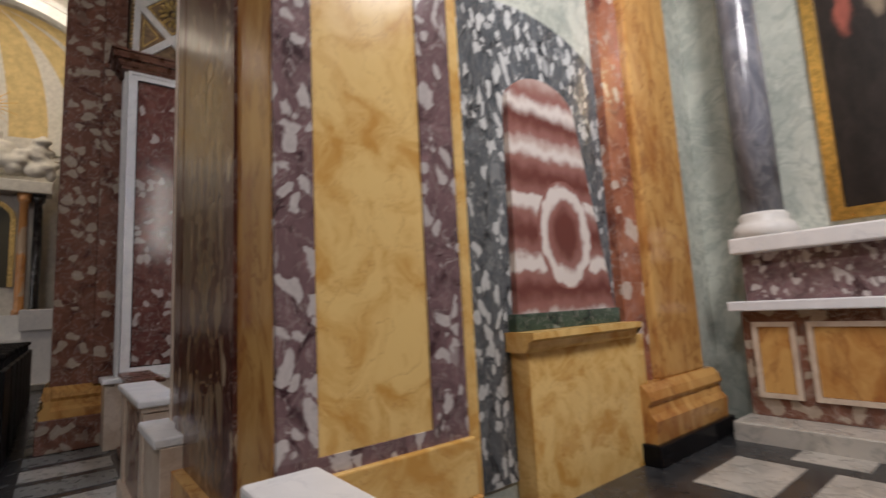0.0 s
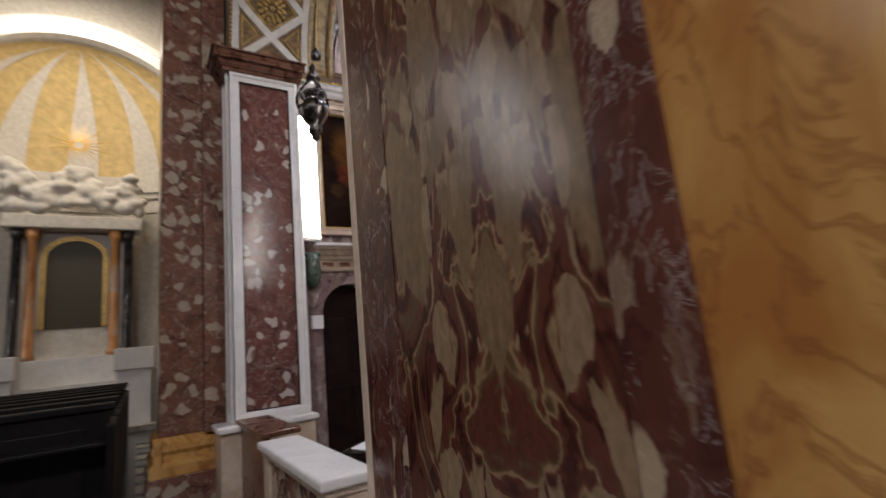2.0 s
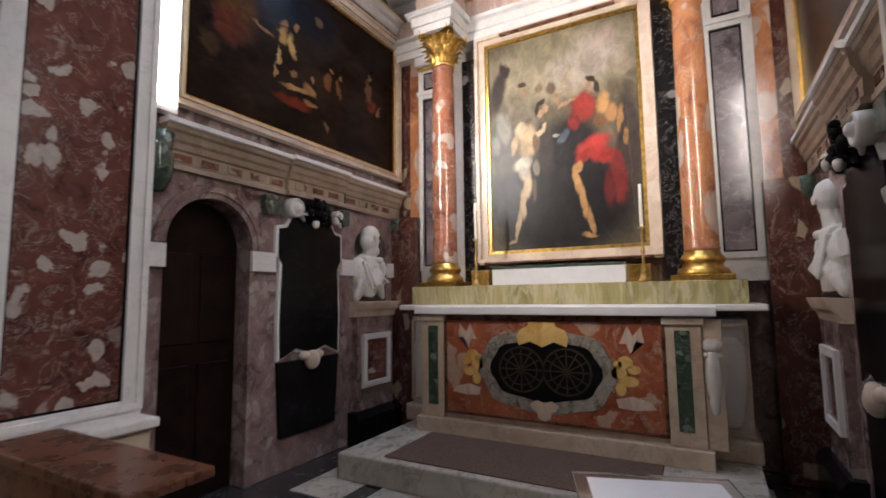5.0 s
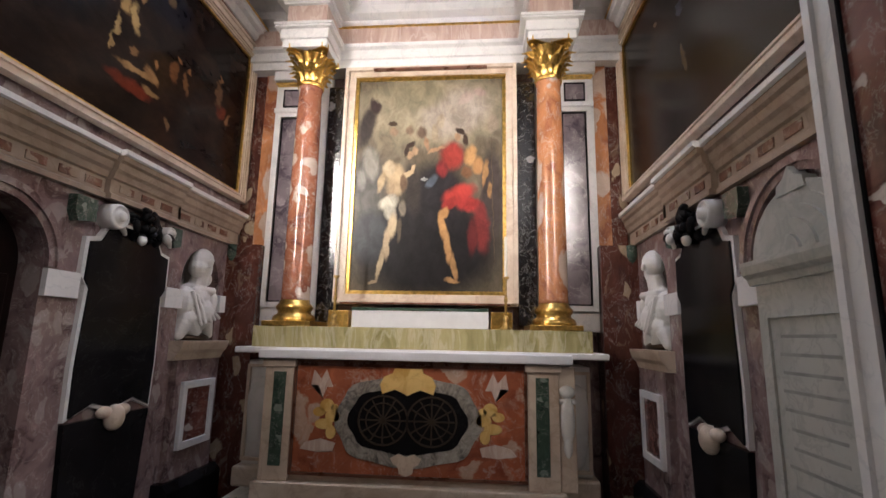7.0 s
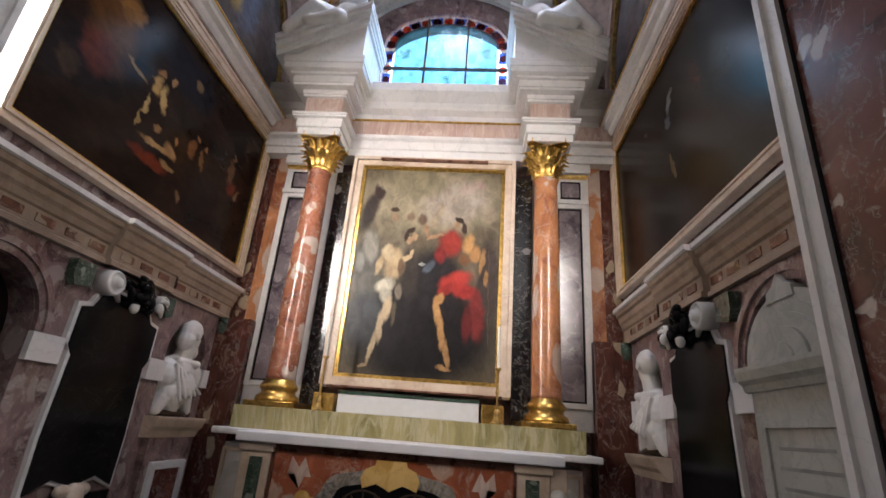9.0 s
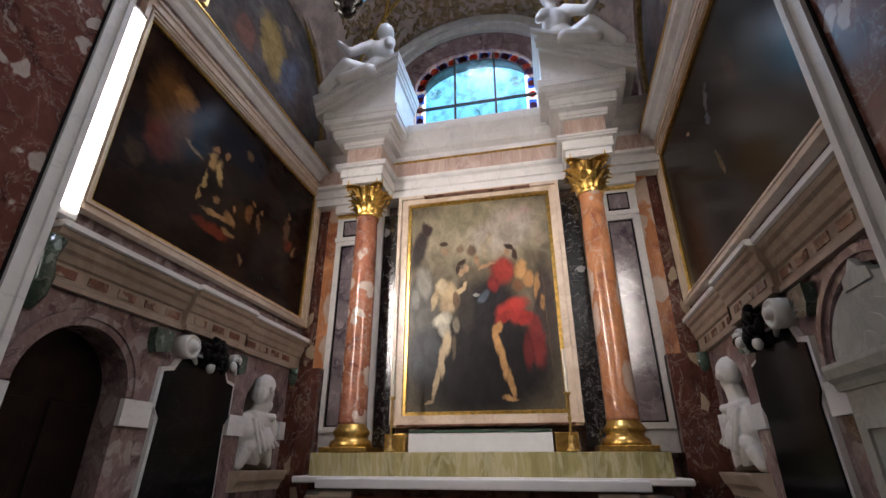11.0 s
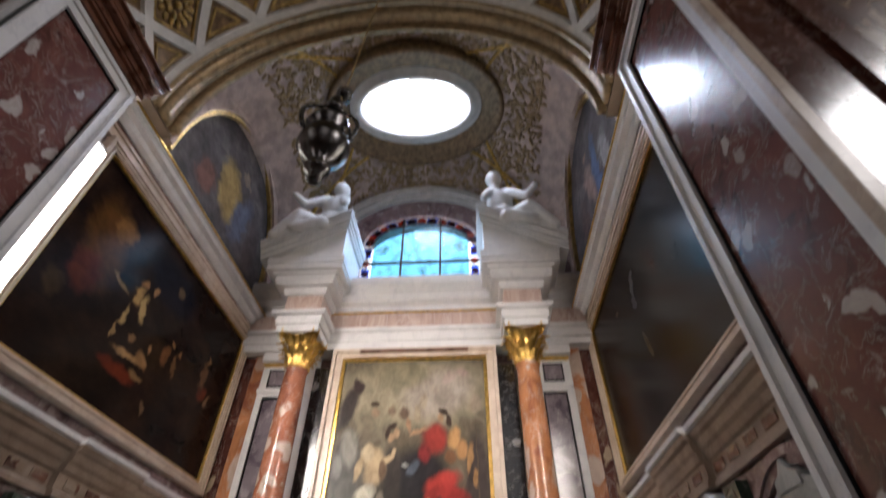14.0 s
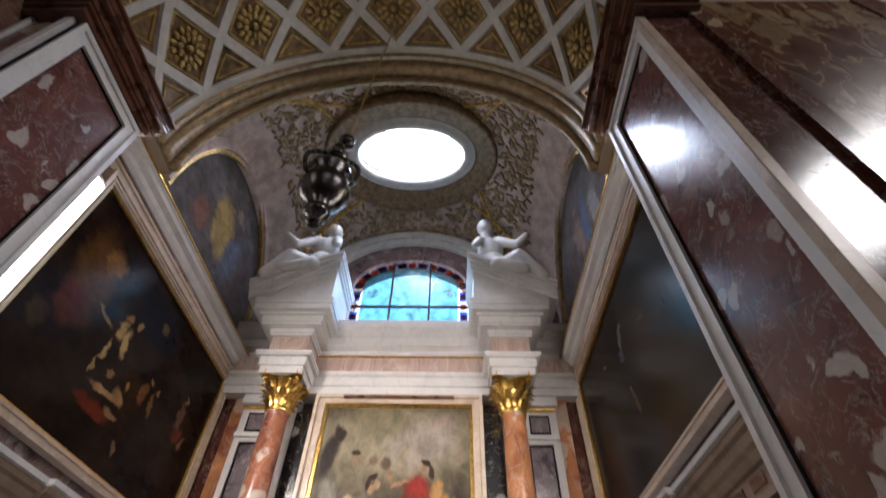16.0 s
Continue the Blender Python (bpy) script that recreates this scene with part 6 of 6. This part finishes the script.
# ---- the pier between the two chapels ----
JASPER, n, l, b = mat("book_matched_jasper")
tc, sp, ab_, cb = n.new("ShaderNodeTexCoord"), n.new("ShaderNodeSeparateXYZ"), n.new("ShaderNodeMath"), n.new("ShaderNodeCombineXYZ")
l.new(tc.outputs["Object"], sp.inputs[0])
mid = n.new("ShaderNodeMath")
mid.operation, mid.inputs[1].default_value = "ADD", 2.58
ab_.operation = "ABSOLUTE"
l.new(sp.outputs[1], mid.inputs[0]), l.new(mid.outputs[0], ab_.inputs[0])
st = n.new("ShaderNodeMath")
st.operation, st.inputs[1].default_value = "MULTIPLY", 0.42
l.new(sp.outputs[2], st.inputs[0])
l.new(ab_.outputs[0], cb.inputs[0]), l.new(st.outputs[0], cb.inputs[1])
vj = cb.outputs[0]
DK, RB, CRM, OLV = (0.055, 0.016, 0.012), (0.13, 0.042, 0.028), (0.33, 0.22, 0.12), (0.13, 0.075, 0.04)
col = ramp(n, l, noise_fac(n, l, vj, 5.5, 4, 0.5, 0.9), [(0.30, OLV), (0.35, RB), (0.40, DK), (0.45, RB), (0.475, CRM), (0.50, OLV), (0.53, RB), (0.575, RB), (0.61, DK), (0.66, RB), (0.69, CRM), (0.74, RB)])
wz, ws, wa = n.new("ShaderNodeTexNoise"), n.new("ShaderNodeVectorMath"), n.new("ShaderNodeVectorMath")
wz.inputs["Scale"].default_value, wz.inputs["Detail"].default_value = 7, 5
ws.operation, ws.inputs["Scale"].default_value = "SCALE", 0.13
l.new(vj, wz.inputs[0]), l.new(wz.outputs["Color"], ws.inputs[0]), l.new(vj, wa.inputs[0]), l.new(ws.outputs[0], wa.inputs[1])
for scale, cut, lo, hi in ((5.5, 0.58, (0.33, 0.23, 0.13), (0.12, 0.065, 0.035)), (12, 0.72, (0.42, 0.31, 0.19), (0.20, 0.12, 0.07))):
    vo, ve, sp2 = n.new("ShaderNodeTexVoronoi"), n.new("ShaderNodeTexVoronoi"), n.new("ShaderNodeSeparateColor")
    ve.feature = "DISTANCE_TO_EDGE"
    vo.inputs["Scale"].default_value = ve.inputs["Scale"].default_value = scale
    l.new(wa.outputs[0], vo.inputs[0]), l.new(wa.outputs[0], ve.inputs[0]), l.new(vo.outputs["Color"], sp2.inputs[0])
    inside = ramp(n, l, ve.outputs["Distance"], [(0.05, (0, 0, 0)), (0.09, (1, 1, 1))])
    blob = mix(n, l, 1.0, inside, ramp(n, l, sp2.outputs[1], [(cut, (0, 0, 0)), (cut + 0.04, (1, 1, 1))]), "MULTIPLY")
    col = mix(n, l, blob, col, mix(n, l, noise_fac(n, l, wa.outputs[0], 16, 6, 0.65, 0.8), hi, lo))
col = mix(n, l, 0.5, col, mix(n, l, 1.0, col, ramp(n, l, noise_fac(n, l, vj, 34, 8, 0.7), [(0.3, (0.3, 0.3, 0.3)), (0.7, (1, 1, 1))]), "MULTIPLY"))
finish(n, l, b, col, tc.outputs["Object"], 0.008, (0.16, 0.28))
t = thing("pier_cladding", "polished jasper, breccia and yellow marble cladding of the pier", "pier")
part("jasper_panel", B(0.355, NX0, -2.95, -2.04, 0.60, 4.68), JASPER, t, "figured dark red and cream jasper")
part("red_margin", B(0.352, NX0, -2.04, -1.93, 0.60, 4.68), SPOTRED, t, "dark red breccia margin")
part("red_return", B(0.380, NX0, -1.93, -1.675, 0.77, 4.48, 0.003), SPOTRED, t, "dark red breccia return")
part("cream_edge", B(0.374, NX0, -1.675, -1.622, 0.77, 4.48, 0.004), CREAM, t, "cream marble edge")
part("red_edge", B(0.345, NX0, -3.11, -2.95, 0.60, 4.68, 0.004), SPOTRED, t, "dark red breccia edge")
part("orange_strip", B(0.36, NX0, -3.49, -3.11, 0.60, 4.68), ORANGE, t, "orange alabaster strip")
part("violet_strip", B(0.365, 0.504, -3.515, -3.47, 0.83, 4.68), PURPLE, t, "violet and white breccia strip")
part("yellow_panel", B(0.504, 0.985, -3.507, -3.47, 0.89, 4.68), YELLOW, t, "yellow siena marble panel")
part("violet_strip", B(0.985, 1.165, -3.515, -3.47, 0.83, 4.68), PURPLE, t, "violet and white breccia strip")
part("violet_strip", B(0.504, 0.985, -3.515, -3.47, 0.75, 0.89), PURPLE, t)
part("plinth", B(0.30, 1.20, -3.55, -1.85, 0.0, 0.60, 0.008), ORANGE, t)
part("yellow_plinth", B(0.355, 1.18, -3.54, -3.47, 0.60, 0.83, 0.008), YELLOW, t)
part("yellow_edge", B(1.165, 1.25, -3.49, -2.94, 0.0, 4.68, 0.003), YELLOW, t)

# ---- the neighbouring chapel ----
C1 = -2.93
setting("wall_neighbour_left", B(1.25, 5.3, C1, -2.40, 0, 6.5), PALEG, "grey green marble wall of the neighbouring chapel")
setting("floor_neighbour", B(1.16, 5.06, -6.9, C1, 0.0, 0.15), FLOORD, "raised black marble floor of the neighbouring chapel")
setting("wall_neighbour_altar", B(5.04, 5.3, -6.6, C1, 0, 6.5), PALEG, "marble altar wall of the neighbouring chapel")
setting("wall_neighbour_right", B(1.6, 5.3, -6.9, -6.6, 0, 6.5), MAUVE, "side wall of the neighbouring chapel")
setting("ceiling_neighbour", B(1.6, 5.3, -6.9, -2.40, 6.5, 6.7), OCHRE, "stuccoed vault of the neighbouring chapel")
t = thing("africano_panel", "black and white breccia wall panel with an arched head", "wall panel")
mC = frame_map(X, Z, -Y, (0, C1, 0))
part("ground", prism(bmesh.new(), [(1.44, 0.3), (3.40, 0.3), (3.40, 3.0)] + arc(2.42, 3.0, 0.98, 0, 180, 20, 0.5) + [(1.44, 3.0)], mC, 0.012), AFRIC, t)
part("side_strip", prism(bmesh.new(), [(1.26, 0.3), (1.44, 0.3), (1.44, 4.6), (1.26, 4.6)], mC, 0.03), YELLOW, t, "yellow marble strip")

AG, n, l, b = mat("banded_agate")
tc, mp, wv = n.new("ShaderNodeTexCoord"), n.new("ShaderNodeMapping"), n.new("ShaderNodeVectorMath")
mp.vector_type = "TEXTURE"
mp.inputs["Location"].default_value, mp.inputs["Scale"].default_value = (2.64, C1, 1.84), (0.25, 1, 0.32)
l.new(tc.outputs["Object"], mp.inputs[0])
wv.operation = "LENGTH"
nz = noise_fac(n, l, mp.outputs[0], 2.2, 5, 0.55)
sepx = n.new("ShaderNodeSeparateXYZ")
l.new(mp.outputs[0], sepx.inputs[0])
cmb = n.new("ShaderNodeCombineXYZ")
l.new(sepx.outputs[0], cmb.inputs[0]), l.new(sepx.outputs[2], cmb.inputs[2])
l.new(cmb.outputs[0], wv.inputs[0])
ad = n.new("ShaderNodeMath")
ad.operation = "MULTIPLY_ADD"
ad.inputs[1].default_value = 0.5
inside, za, zb, pickd = n.new("ShaderNodeMath"), n.new("ShaderNodeMath"), n.new("ShaderNodeMath"), n.new("ShaderNodeMix")
inside.operation, inside.inputs[1].default_value = "LESS_THAN", 1.22
za.operation, zb.operation, zb.inputs[1].default_value, zb.inputs[2].default_value = "ABSOLUTE", "MULTIPLY_ADD", 0.95, 0.35
l.new(wv.outputs["Value"], inside.inputs[0]), l.new(sepx.outputs[2], za.inputs[0]), l.new(za.outputs[0], zb.inputs[0])
l.new(inside.outputs[0], pickd.inputs[0]), l.new(zb.outputs[0], pickd.inputs[2]), l.new(wv.outputs["Value"], pickd.inputs[3])
l.new(nz, ad.inputs[0]), l.new(pickd.outputs[0], ad.inputs[2])
sc_ = n.new("ShaderNodeMath")
sc_.operation = "MULTIPLY"
sc_.inputs[1].default_value = 0.25
l.new(ad.outputs[0], sc_.inputs[0])
DR, MR, PW, WT = (0.16, 0.055, 0.045), (0.30, 0.14, 0.12), (0.52, 0.40, 0.36), (0.72, 0.66, 0.62)
c = ramp(n, l, sc_.outputs[0], [(0.16, DR), (0.24, MR), (0.285, WT), (0.33, WT), (0.355, MR), (0.44, DR), (0.52, MR), (0.58, WT), (0.63, PW), (0.67, MR), (0.74, DR), (0.82, WT), (0.88, MR), (1.0, PW)])
finish(n, l, b, c, mp.outputs[0], 0.01, (0.12, 0.25))
t = thing("agate_slab", "tapered slab of banded red and white agate on a green base", "slab")
outl = [(2.08, 1.29), (3.18, 1.29), (2.86, 2.72)] + arc(2.49, 2.72, 0.37, 0, 180, 14, 0.24) + [(2.12, 2.72)]
part("slab", prism(bmesh.new(), outl, mC, 0.06), AG, t)
part("green_base", B(2.040, 3.208, C1 - 0.08, C1, 1.19, 1.30, 0.005), DKGREEN, t, "dark green marble base")
t = thing("yellow_pedestal", "yellow siena marble pedestal against the wall", "pedestal")
part("body", B(2.040, 3.360, C1 - 0.16, C1, 0.14, 1.09, 0.006), YELLOW, t)
part("cap", moulding(bmesh.new(), [(0.17, 1.07), (0.19, 1.09), (0.20, 1.13), (0.24, 1.15), (0.24, 1.19)], X, 2.0, 3.22, -Y, (0, C1, 0)), YELLOW, t)
part("foot", B(1.973, 3.437, C1 - 0.22, C1, 0.0, 0.14, 0.015), YELLOW, t)
t = thing("corner_pilaster", "orange alabaster corner pilaster with moulded base", "pilaster")
part("shaft", B(3.58, 4.36, C1 - 0.16, C1, 0.70, 6.4, 0.03), ORANGE, t)
part("edge_strip", B(3.26, 3.58, C1 - 0.09, C1, 0.60, 6.4, 0.006), REDCOL, t, "rose breccia edge strip")
part("base", moulding(bmesh.new(), [(0.26, 0.30), (0.27, 0.46), (0.23, 0.50), (0.21, 0.56), (0.24, 0.60), (0.22, 0.66), (0.17, 0.71)], X, 3.24, 4.48, -Y, (0, C1, 0)), ORANGE, t)
part("plinth", B(3.20, 4.52, C1 - 0.30, C1, 0.15, 0.30, 0.01), BLACK, t)
t = thing("neighbour_column", "dark grey marble column on a white base", "column")
t.location = (4.74, -3.58, 1.86)
part("base", lathe(bmesh.new(), [(0.25, -0.02), (0.25, 0.05), (0.23, 0.09), (0.19, 0.13), (0.20, 0.17), (0.17, 0.2)], (0, 0, 0), 28), STATUARY, t, "white marble base", True)
part("shaft", lathe(bmesh.new(), [(0.165, 0.2), (0.165, 1.4), (0.145, 3.2), (0.14, 4.4)], (0, 0, 0), 32), veined("grey_blue_marble", (0.22, 0.23, 0.27), (0.11, 0.115, 0.14), (0.4, 0.4, 0.42), 3, 0.04, 0.4, (0.1, 0.2), (1, 1, 0.5)), t, "", True)
t = thing("neighbour_altar", "inlaid marble altar with white slab and shelf", "altar")
part("body", B(4.620, 5.040, -5.6, -3.34, 0.30, 1.20, 0.005), BROWN, t)
part("slab", B(4.500, 5.040, -5.66, -3.28, 1.20, 1.285, 0.01), LINEN, t, "white altar slab")
part("dado", B(4.620, 5.040, -5.6, -3.40, 1.285, 1.70, 0.004), PURPLE, t)
part("shelf", B(4.470, 5.040, -5.66, -3.36, 1.70, 1.84, 0.015), WHITE, t, "white marble shelf")
part("step", B(4.270, 5.040, -5.6, -3.30, 0.0, 0.30, 0.012), FLOORW, t)
for y0, y1 in ((-3.70, -3.46), (-4.35, -3.86)):
    part("inlay", B(4.608, 4.630, y0, y1, 0.50, 1.06, 0.006), ORANGE, t, "orange inlay panel")
    part("inlay_frame", frame_rect(bmesh.new(), -y1, -y0, 0.50, 1.06, 0.04, 0.03, frame_map(-Y, Z, -X, (4.620, 0, 0))), CREAM, t)
t = thing("neighbour_painting", "dark oil painting in a broad gilt frame", "painting")
mN = frame_map(-Y, Z, -X, (5.040, 0, 0))
NB = blob_paint("dim_red_canvas", (0.04, 0.03, 0.026), [(-0.72, 0.1, 0.12, 0.16, 0, (0.34, 0.10, 0.07)), (-0.74, 0.3, 0.06, 0.06, 0, (0.4, 0.25, 0.16)), (-0.4, 0.12, 0.14, 0.14, 0, (0.25, 0.2, 0.14)), (0.2, 0.0, 0.3, 0.5, 0, (0.08, 0.05, 0.05))], 0.1)
panel_uv("canvas", 4.10, 5.5, 2.02, 5.2, mN, NB, t)
part("frame", frame_rect(bmesh.new(), 4.11, 5.49, 2.03, 5.19, 0.10, 0.06, mN), GOLD, t, "broad gilt frame")

# ---- the left pier on the nave side ----
t = thing("nave_pilaster", "tall brown breccia pilaster on a moulded orange base", "pilaster")
part("shaft", B(-0.23, 0.16, 2.07, 2.9, 0.70, 9.0, 0.006), BROWN, t)
part("return_shaft", B(0.16, 0.40, 2.0, 2.9, 0.70, 9.0, 0.006), BROWN, t)
part("base_moulding", moulding(moulding(bmesh.new(), [(0.10, 0.35), (0.11, 0.45), (0.07, 0.49), (0.06, 0.55), (0.09, 0.59), (0.08, 0.65), (0.02, 0.71)], X, -0.28, 0.36, -Y, (0, 2.09, 0)), [(0.10, 0.35), (0.11, 0.45), (0.07, 0.49), (0.06, 0.55), (0.09, 0.59), (0.08, 0.65), (0.02, 0.71)], Y, 1.97, 2.95, -X, (-0.21, 0, 0)), ORANGE, t, "orange brown marble base")
part("plinth", B(-0.34, 0.36, 1.95, 3.0, 0.0, 0.36, 0.01), BROWN, t)

# ---- far apse ----
AY, ACX = 10.0, -1.75
t = thing("apse", "distant domed apse with cream and gold stucco", "apse")
R = 3.0
b = bmesh.new()
rows = []
for i in range(25):
    a = math.pi * i / 24
    rows.append([(ACX - R * math.cos(a), AY + 0.62 * R * math.sin(a), z) for z in (0.0, 6.5)])
vs = [[b.verts.new(p) for p in r] for r in rows]
for p, q in zip(vs, vs[1:]):
    b.faces.new((p[0], p[1], q[1], q[0]))
part("curved_wall", b, STUCCO, t, "", True)
b = bmesh.new()
grid = [[b.verts.new((ACX - R * math.cos(math.pi * i / 24) * math.cos(math.pi / 2 * j / 10), AY + 0.62 * R * math.sin(math.pi * i / 24) * math.cos(math.pi / 2 * j / 10), 6.5 + 0.95 * R * math.sin(math.pi / 2 * j / 10))) for i in range(25)] for j in range(11)]
for p, q in zip(grid, grid[1:]):
    for i in range(24):
        b.faces.new((p[i], p[i + 1], q[i + 1], q[i]))
part("half_dome", b, OCHRE, t, "ochre half dome", True)
for k in range(1, 6):
    a = math.pi * k / 6
    rb = bmesh.new()
    prev = None
    for j in range(15):
        e = math.pi / 2 * j / 15
        w = 0.10 * math.cos(e) + 0.015
        pts = [rb.verts.new((ACX - 0.985 * R * math.cos(a + d) * math.cos(e), AY + 0.605 * R * math.sin(a + d) * math.cos(e), 6.5 + 0.94 * R * math.sin(e))) for d in (-w, w)]
        if prev:
            rb.faces.new((prev[0], prev[1], pts[1], pts[0]))
        prev = pts
    part("rib", rb, STUCCO, t, "", True)
mo = bmesh.new()
for i in range(24):
    a0, a1 = math.pi * i / 24, math.pi * (i + 1) / 24
    for z0, z1, d in ((5.55, 5.7, 0.06), (5.7, 5.95, 0.03), (5.95, 6.1, 0.14), (6.1, 6.55, 0.24)):
        q = [Vector((ACX - (R - dd) * math.cos(a), AY + 0.62 * (R - dd) * math.sin(a), 0)) for a in (a0, a1) for dd in (0, d)]
        prism(mo, [(q[0].x, q[0].y), (q[1].x, q[1].y), (q[3].x, q[3].y), (q[2].x, q[2].y)], Matrix.Translation((0, 0, z0)), z1 - z0)
part("cornice", mo, STUCCO, t, "cream stucco cornice")
ar = bmesh.new()
for r0, r1, d in ((R, R + 0.28, 0.25), (R + 0.28, R + 0.42, 0.32)):
    p0, p1 = arc(ACX, 6.5, r0, 180, 0, 36, r0 * 0.98), arc(ACX, 6.5, r1, 180, 0, 36, r1 * 0.98)
    for i in range(36):
        prism(ar, [p0[i], p0[i + 1], p1[i + 1], p1[i]], frame_map(X, Z, -Y, (0, AY, 0)), d)
part("arch", ar, WHITE, t, "white stucco arch")
bm = wall_open(bmesh.new(), -9.5, 1.3, 0, 11.6, [(ACX - R, ACX + R, 0, 6.5, R * 0.98)], frame_map(X, Z, Y, (0, AY, 0)), 0.3)
setting("wall_apse", bm, STUCCO, "stuccoed wall round the apse opening")
t = thing("apse_altar", "distant white altar with columns, painting and stucco clouds", "altar")
FY = AY + 0.95
part("mensa", B(ACX - 1.0, ACX + 1.0, FY - 0.7, FY, 0.1, 1.15, 0.01), WHITE, t)
part("frontal", B(ACX - 0.8, ACX + 0.8, FY - 0.72, FY - 0.69, 0.35, 1.0), YELLOW, t)
part("gradine", B(ACX - 1.3, ACX + 1.3, FY - 0.35, FY + 0.1, 1.15, 1.75, 0.01), WHITE, t)
part("step", B(ACX - 1.9, ACX + 1.9, FY - 1.4, FY, 0.0, 0.12), FLOORW, t)
part("retable", B(ACX - 1.15, ACX + 1.15, FY, FY + 0.25, 1.7, 5.05), STUCCO, t)
pm = frame_map(X, Z, -Y, (0, FY, 0))
part("painting", prism(bmesh.new(), [(ACX - 0.55, 2.45), (ACX + 0.55, 2.45), (ACX + 0.55, 4.15)] + arc(ACX, 4.15, 0.55, 0, 180, 16, 0.42) + [(ACX - 0.55, 4.15)], pm, 0.02), blob_paint("far_green_canvas", (0.03, 0.035, 0.022), [(0, 0, 0.4, 0.5, 0, (0.09, 0.08, 0.05))]), t, "dim arched painting")
pf = bmesh.new()
p0, p1 = [(ACX - 0.55, 2.45)] + arc(ACX, 4.15, 0.55, 180, 0, 18, 0.42) + [(ACX + 0.55, 2.45)], [(ACX - 0.66, 2.45)] + arc(ACX, 4.15, 0.66, 180, 0, 18, 0.53) + [(ACX + 0.66, 2.45)]
for i in range(len(p0) - 1):
    prism(pf, [p0[i], p0[i + 1], p1[i + 1], p1[i]], pm, 0.06)
part("painting_frame", pf, GILT, t, "gilt arched frame")
for s in (1, -1):
    for d, mm in ((0.80, HONEY), (1.08, BLACKW)):
        part("column", lathe(bmesh.new(), [(0.14, 1.75), (0.14, 1.85), (0.10, 1.9), (0.10, 3.3), (0.09, 4.55), (0.13, 4.6), (0.15, 4.8)], (ACX + s * d, FY - 0.22, 0), 16), mm, t, "", True)
    bx = thing("offering_stand", "white marble candle stand at the far altar", "stand", "far altar stands")
    part("body", B(ACX + s * 1.25 - 0.34, ACX + s * 1.25 + 0.34, FY - 1.0, FY - 0.55, 0.0, 1.35, 0.01), WHITE, bx)
    part("top", B(ACX + s * 1.25 - 0.4, ACX + s * 1.25 + 0.4, FY - 1.05, FY - 0.5, 1.35, 1.85, 0.02), WHITE, bx)
part("entablature", B(ACX - 1.35, ACX + 1.35, FY - 0.42, FY + 0.25, 4.8, 5.12, 0.03), STUCCO, t)
cl = bmesh.new()
rnd = random.Random(11)
for i in range(70):
    u = rnd.uniform(-1, 1)
    ball(cl, (ACX + 1.35 * u, FY - 0.25 + rnd.uniform(-0.1, 0.1), 5.25 + rnd.uniform(0, 0.6 + 0.6 * math.cos(3.1 * u) ** 2)), (rnd.uniform(0.12, 0.26), 0.16, rnd.uniform(0.1, 0.2)), 10)
puff = part("stucco_clouds", cl, STUCCO, t, "white stucco clouds", True)
rm = puff.modifiers.new("carve", "REMESH")
rm.mode, rm.voxel_size, rm.use_smooth_shade = "VOXEL", 0.05, True
su = bmesh.new()
for i in range(24):
    a = 2 * math.pi * i / 24
    rr = 0.62 if i % 2 else 0.42
    prism(su, [(0.1 * math.cos(a - 0.12), 0.1 * math.sin(a - 0.12)), (rr * math.cos(a), rr * math.sin(a)), (0.1 * math.cos(a + 0.12), 0.1 * math.sin(a + 0.12))], frame_map(X, Z, -Y, (ACX, FY - 0.35, 6.95)), 0.04)
part("sunburst", su, GOLD, t, "gilded sunburst")

# ---- pews ----
def pew():
    t = thing("pew", "wooden church pew with a panelled back, coloured dark for shade", "pew", "pews in the nave")
    part("back", B(-1.35, 1.35, -0.03, 0.03, 0.12, 1.10, 0.008), PEWWOOD, t)
    part("top_rail", B(-1.38, 1.38, -0.06, 0.06, 1.08, 1.14, 0.012), PEWWOOD, t)
    part("seat", B(-1.33, 1.33, 0.03, 0.45, 0.42, 0.46, 0.01), PEWWOOD, t)
    part("book_shelf", B(-1.33, 1.33, -0.28, -0.03, 0.82, 0.85, 0.006), PEWWOOD, t)
    part("kneeling_board", B(-1.33, 1.33, -0.42, -0.2, 0.12, 0.16, 0.008), PEWWOOD, t)
    for s in (1, -1):
        part("end", B(s * 1.36 - 0.03, s * 1.36 + 0.03, -0.30, 0.48, 0.0, 0.98, 0.012), PEWWOOD, t)
    for k in range(4):
        part("back_panel", B(-1.2 + k * 0.62, -0.68 + k * 0.62, -0.042, -0.028, 0.25, 0.95, 0.006), PEWWOOD, t)
    return t


p = pew()
p.location = (-1.95, 1.6, 0)
for k in range(1, 7):
    copy_thing(p, pose(-1.95, 1.6 + 0.95 * k, 0))

# ---- floor slabs ----
def slab_mesh(w, h):
    b = B(-w / 2, w / 2, -h / 2, h / 2, -0.018, 0.0, 0.0)
    me = bpy.data.meshes.new("slab")
    b.to_mesh(me)
    b.free()
    return me


fl = bpy.data.objects["floor"]
meshes = []
for mm in (FLOORW, FLOORG):
    me = slab_mesh(0.72, 0.44)
    me.materials.append(mm)
    meshes.append(me)
for i in range(9):
    for j in range(24):
        x, y = -2.7 + i * 0.88, -6.4 + j * 0.60 + (0.30 if i % 2 else 0.0)
        if x > 0.0 and (-3.7 < y < -1.5 or y > 1.4):
            continue
        ob = new("floor_slab", meshes[0 if x > 0.9 or (i + j) % 2 else 1])
        ob.parent = fl
        ob.location = (x, y, 0.155 if x > 1.3 and y < -3 else 0.0)
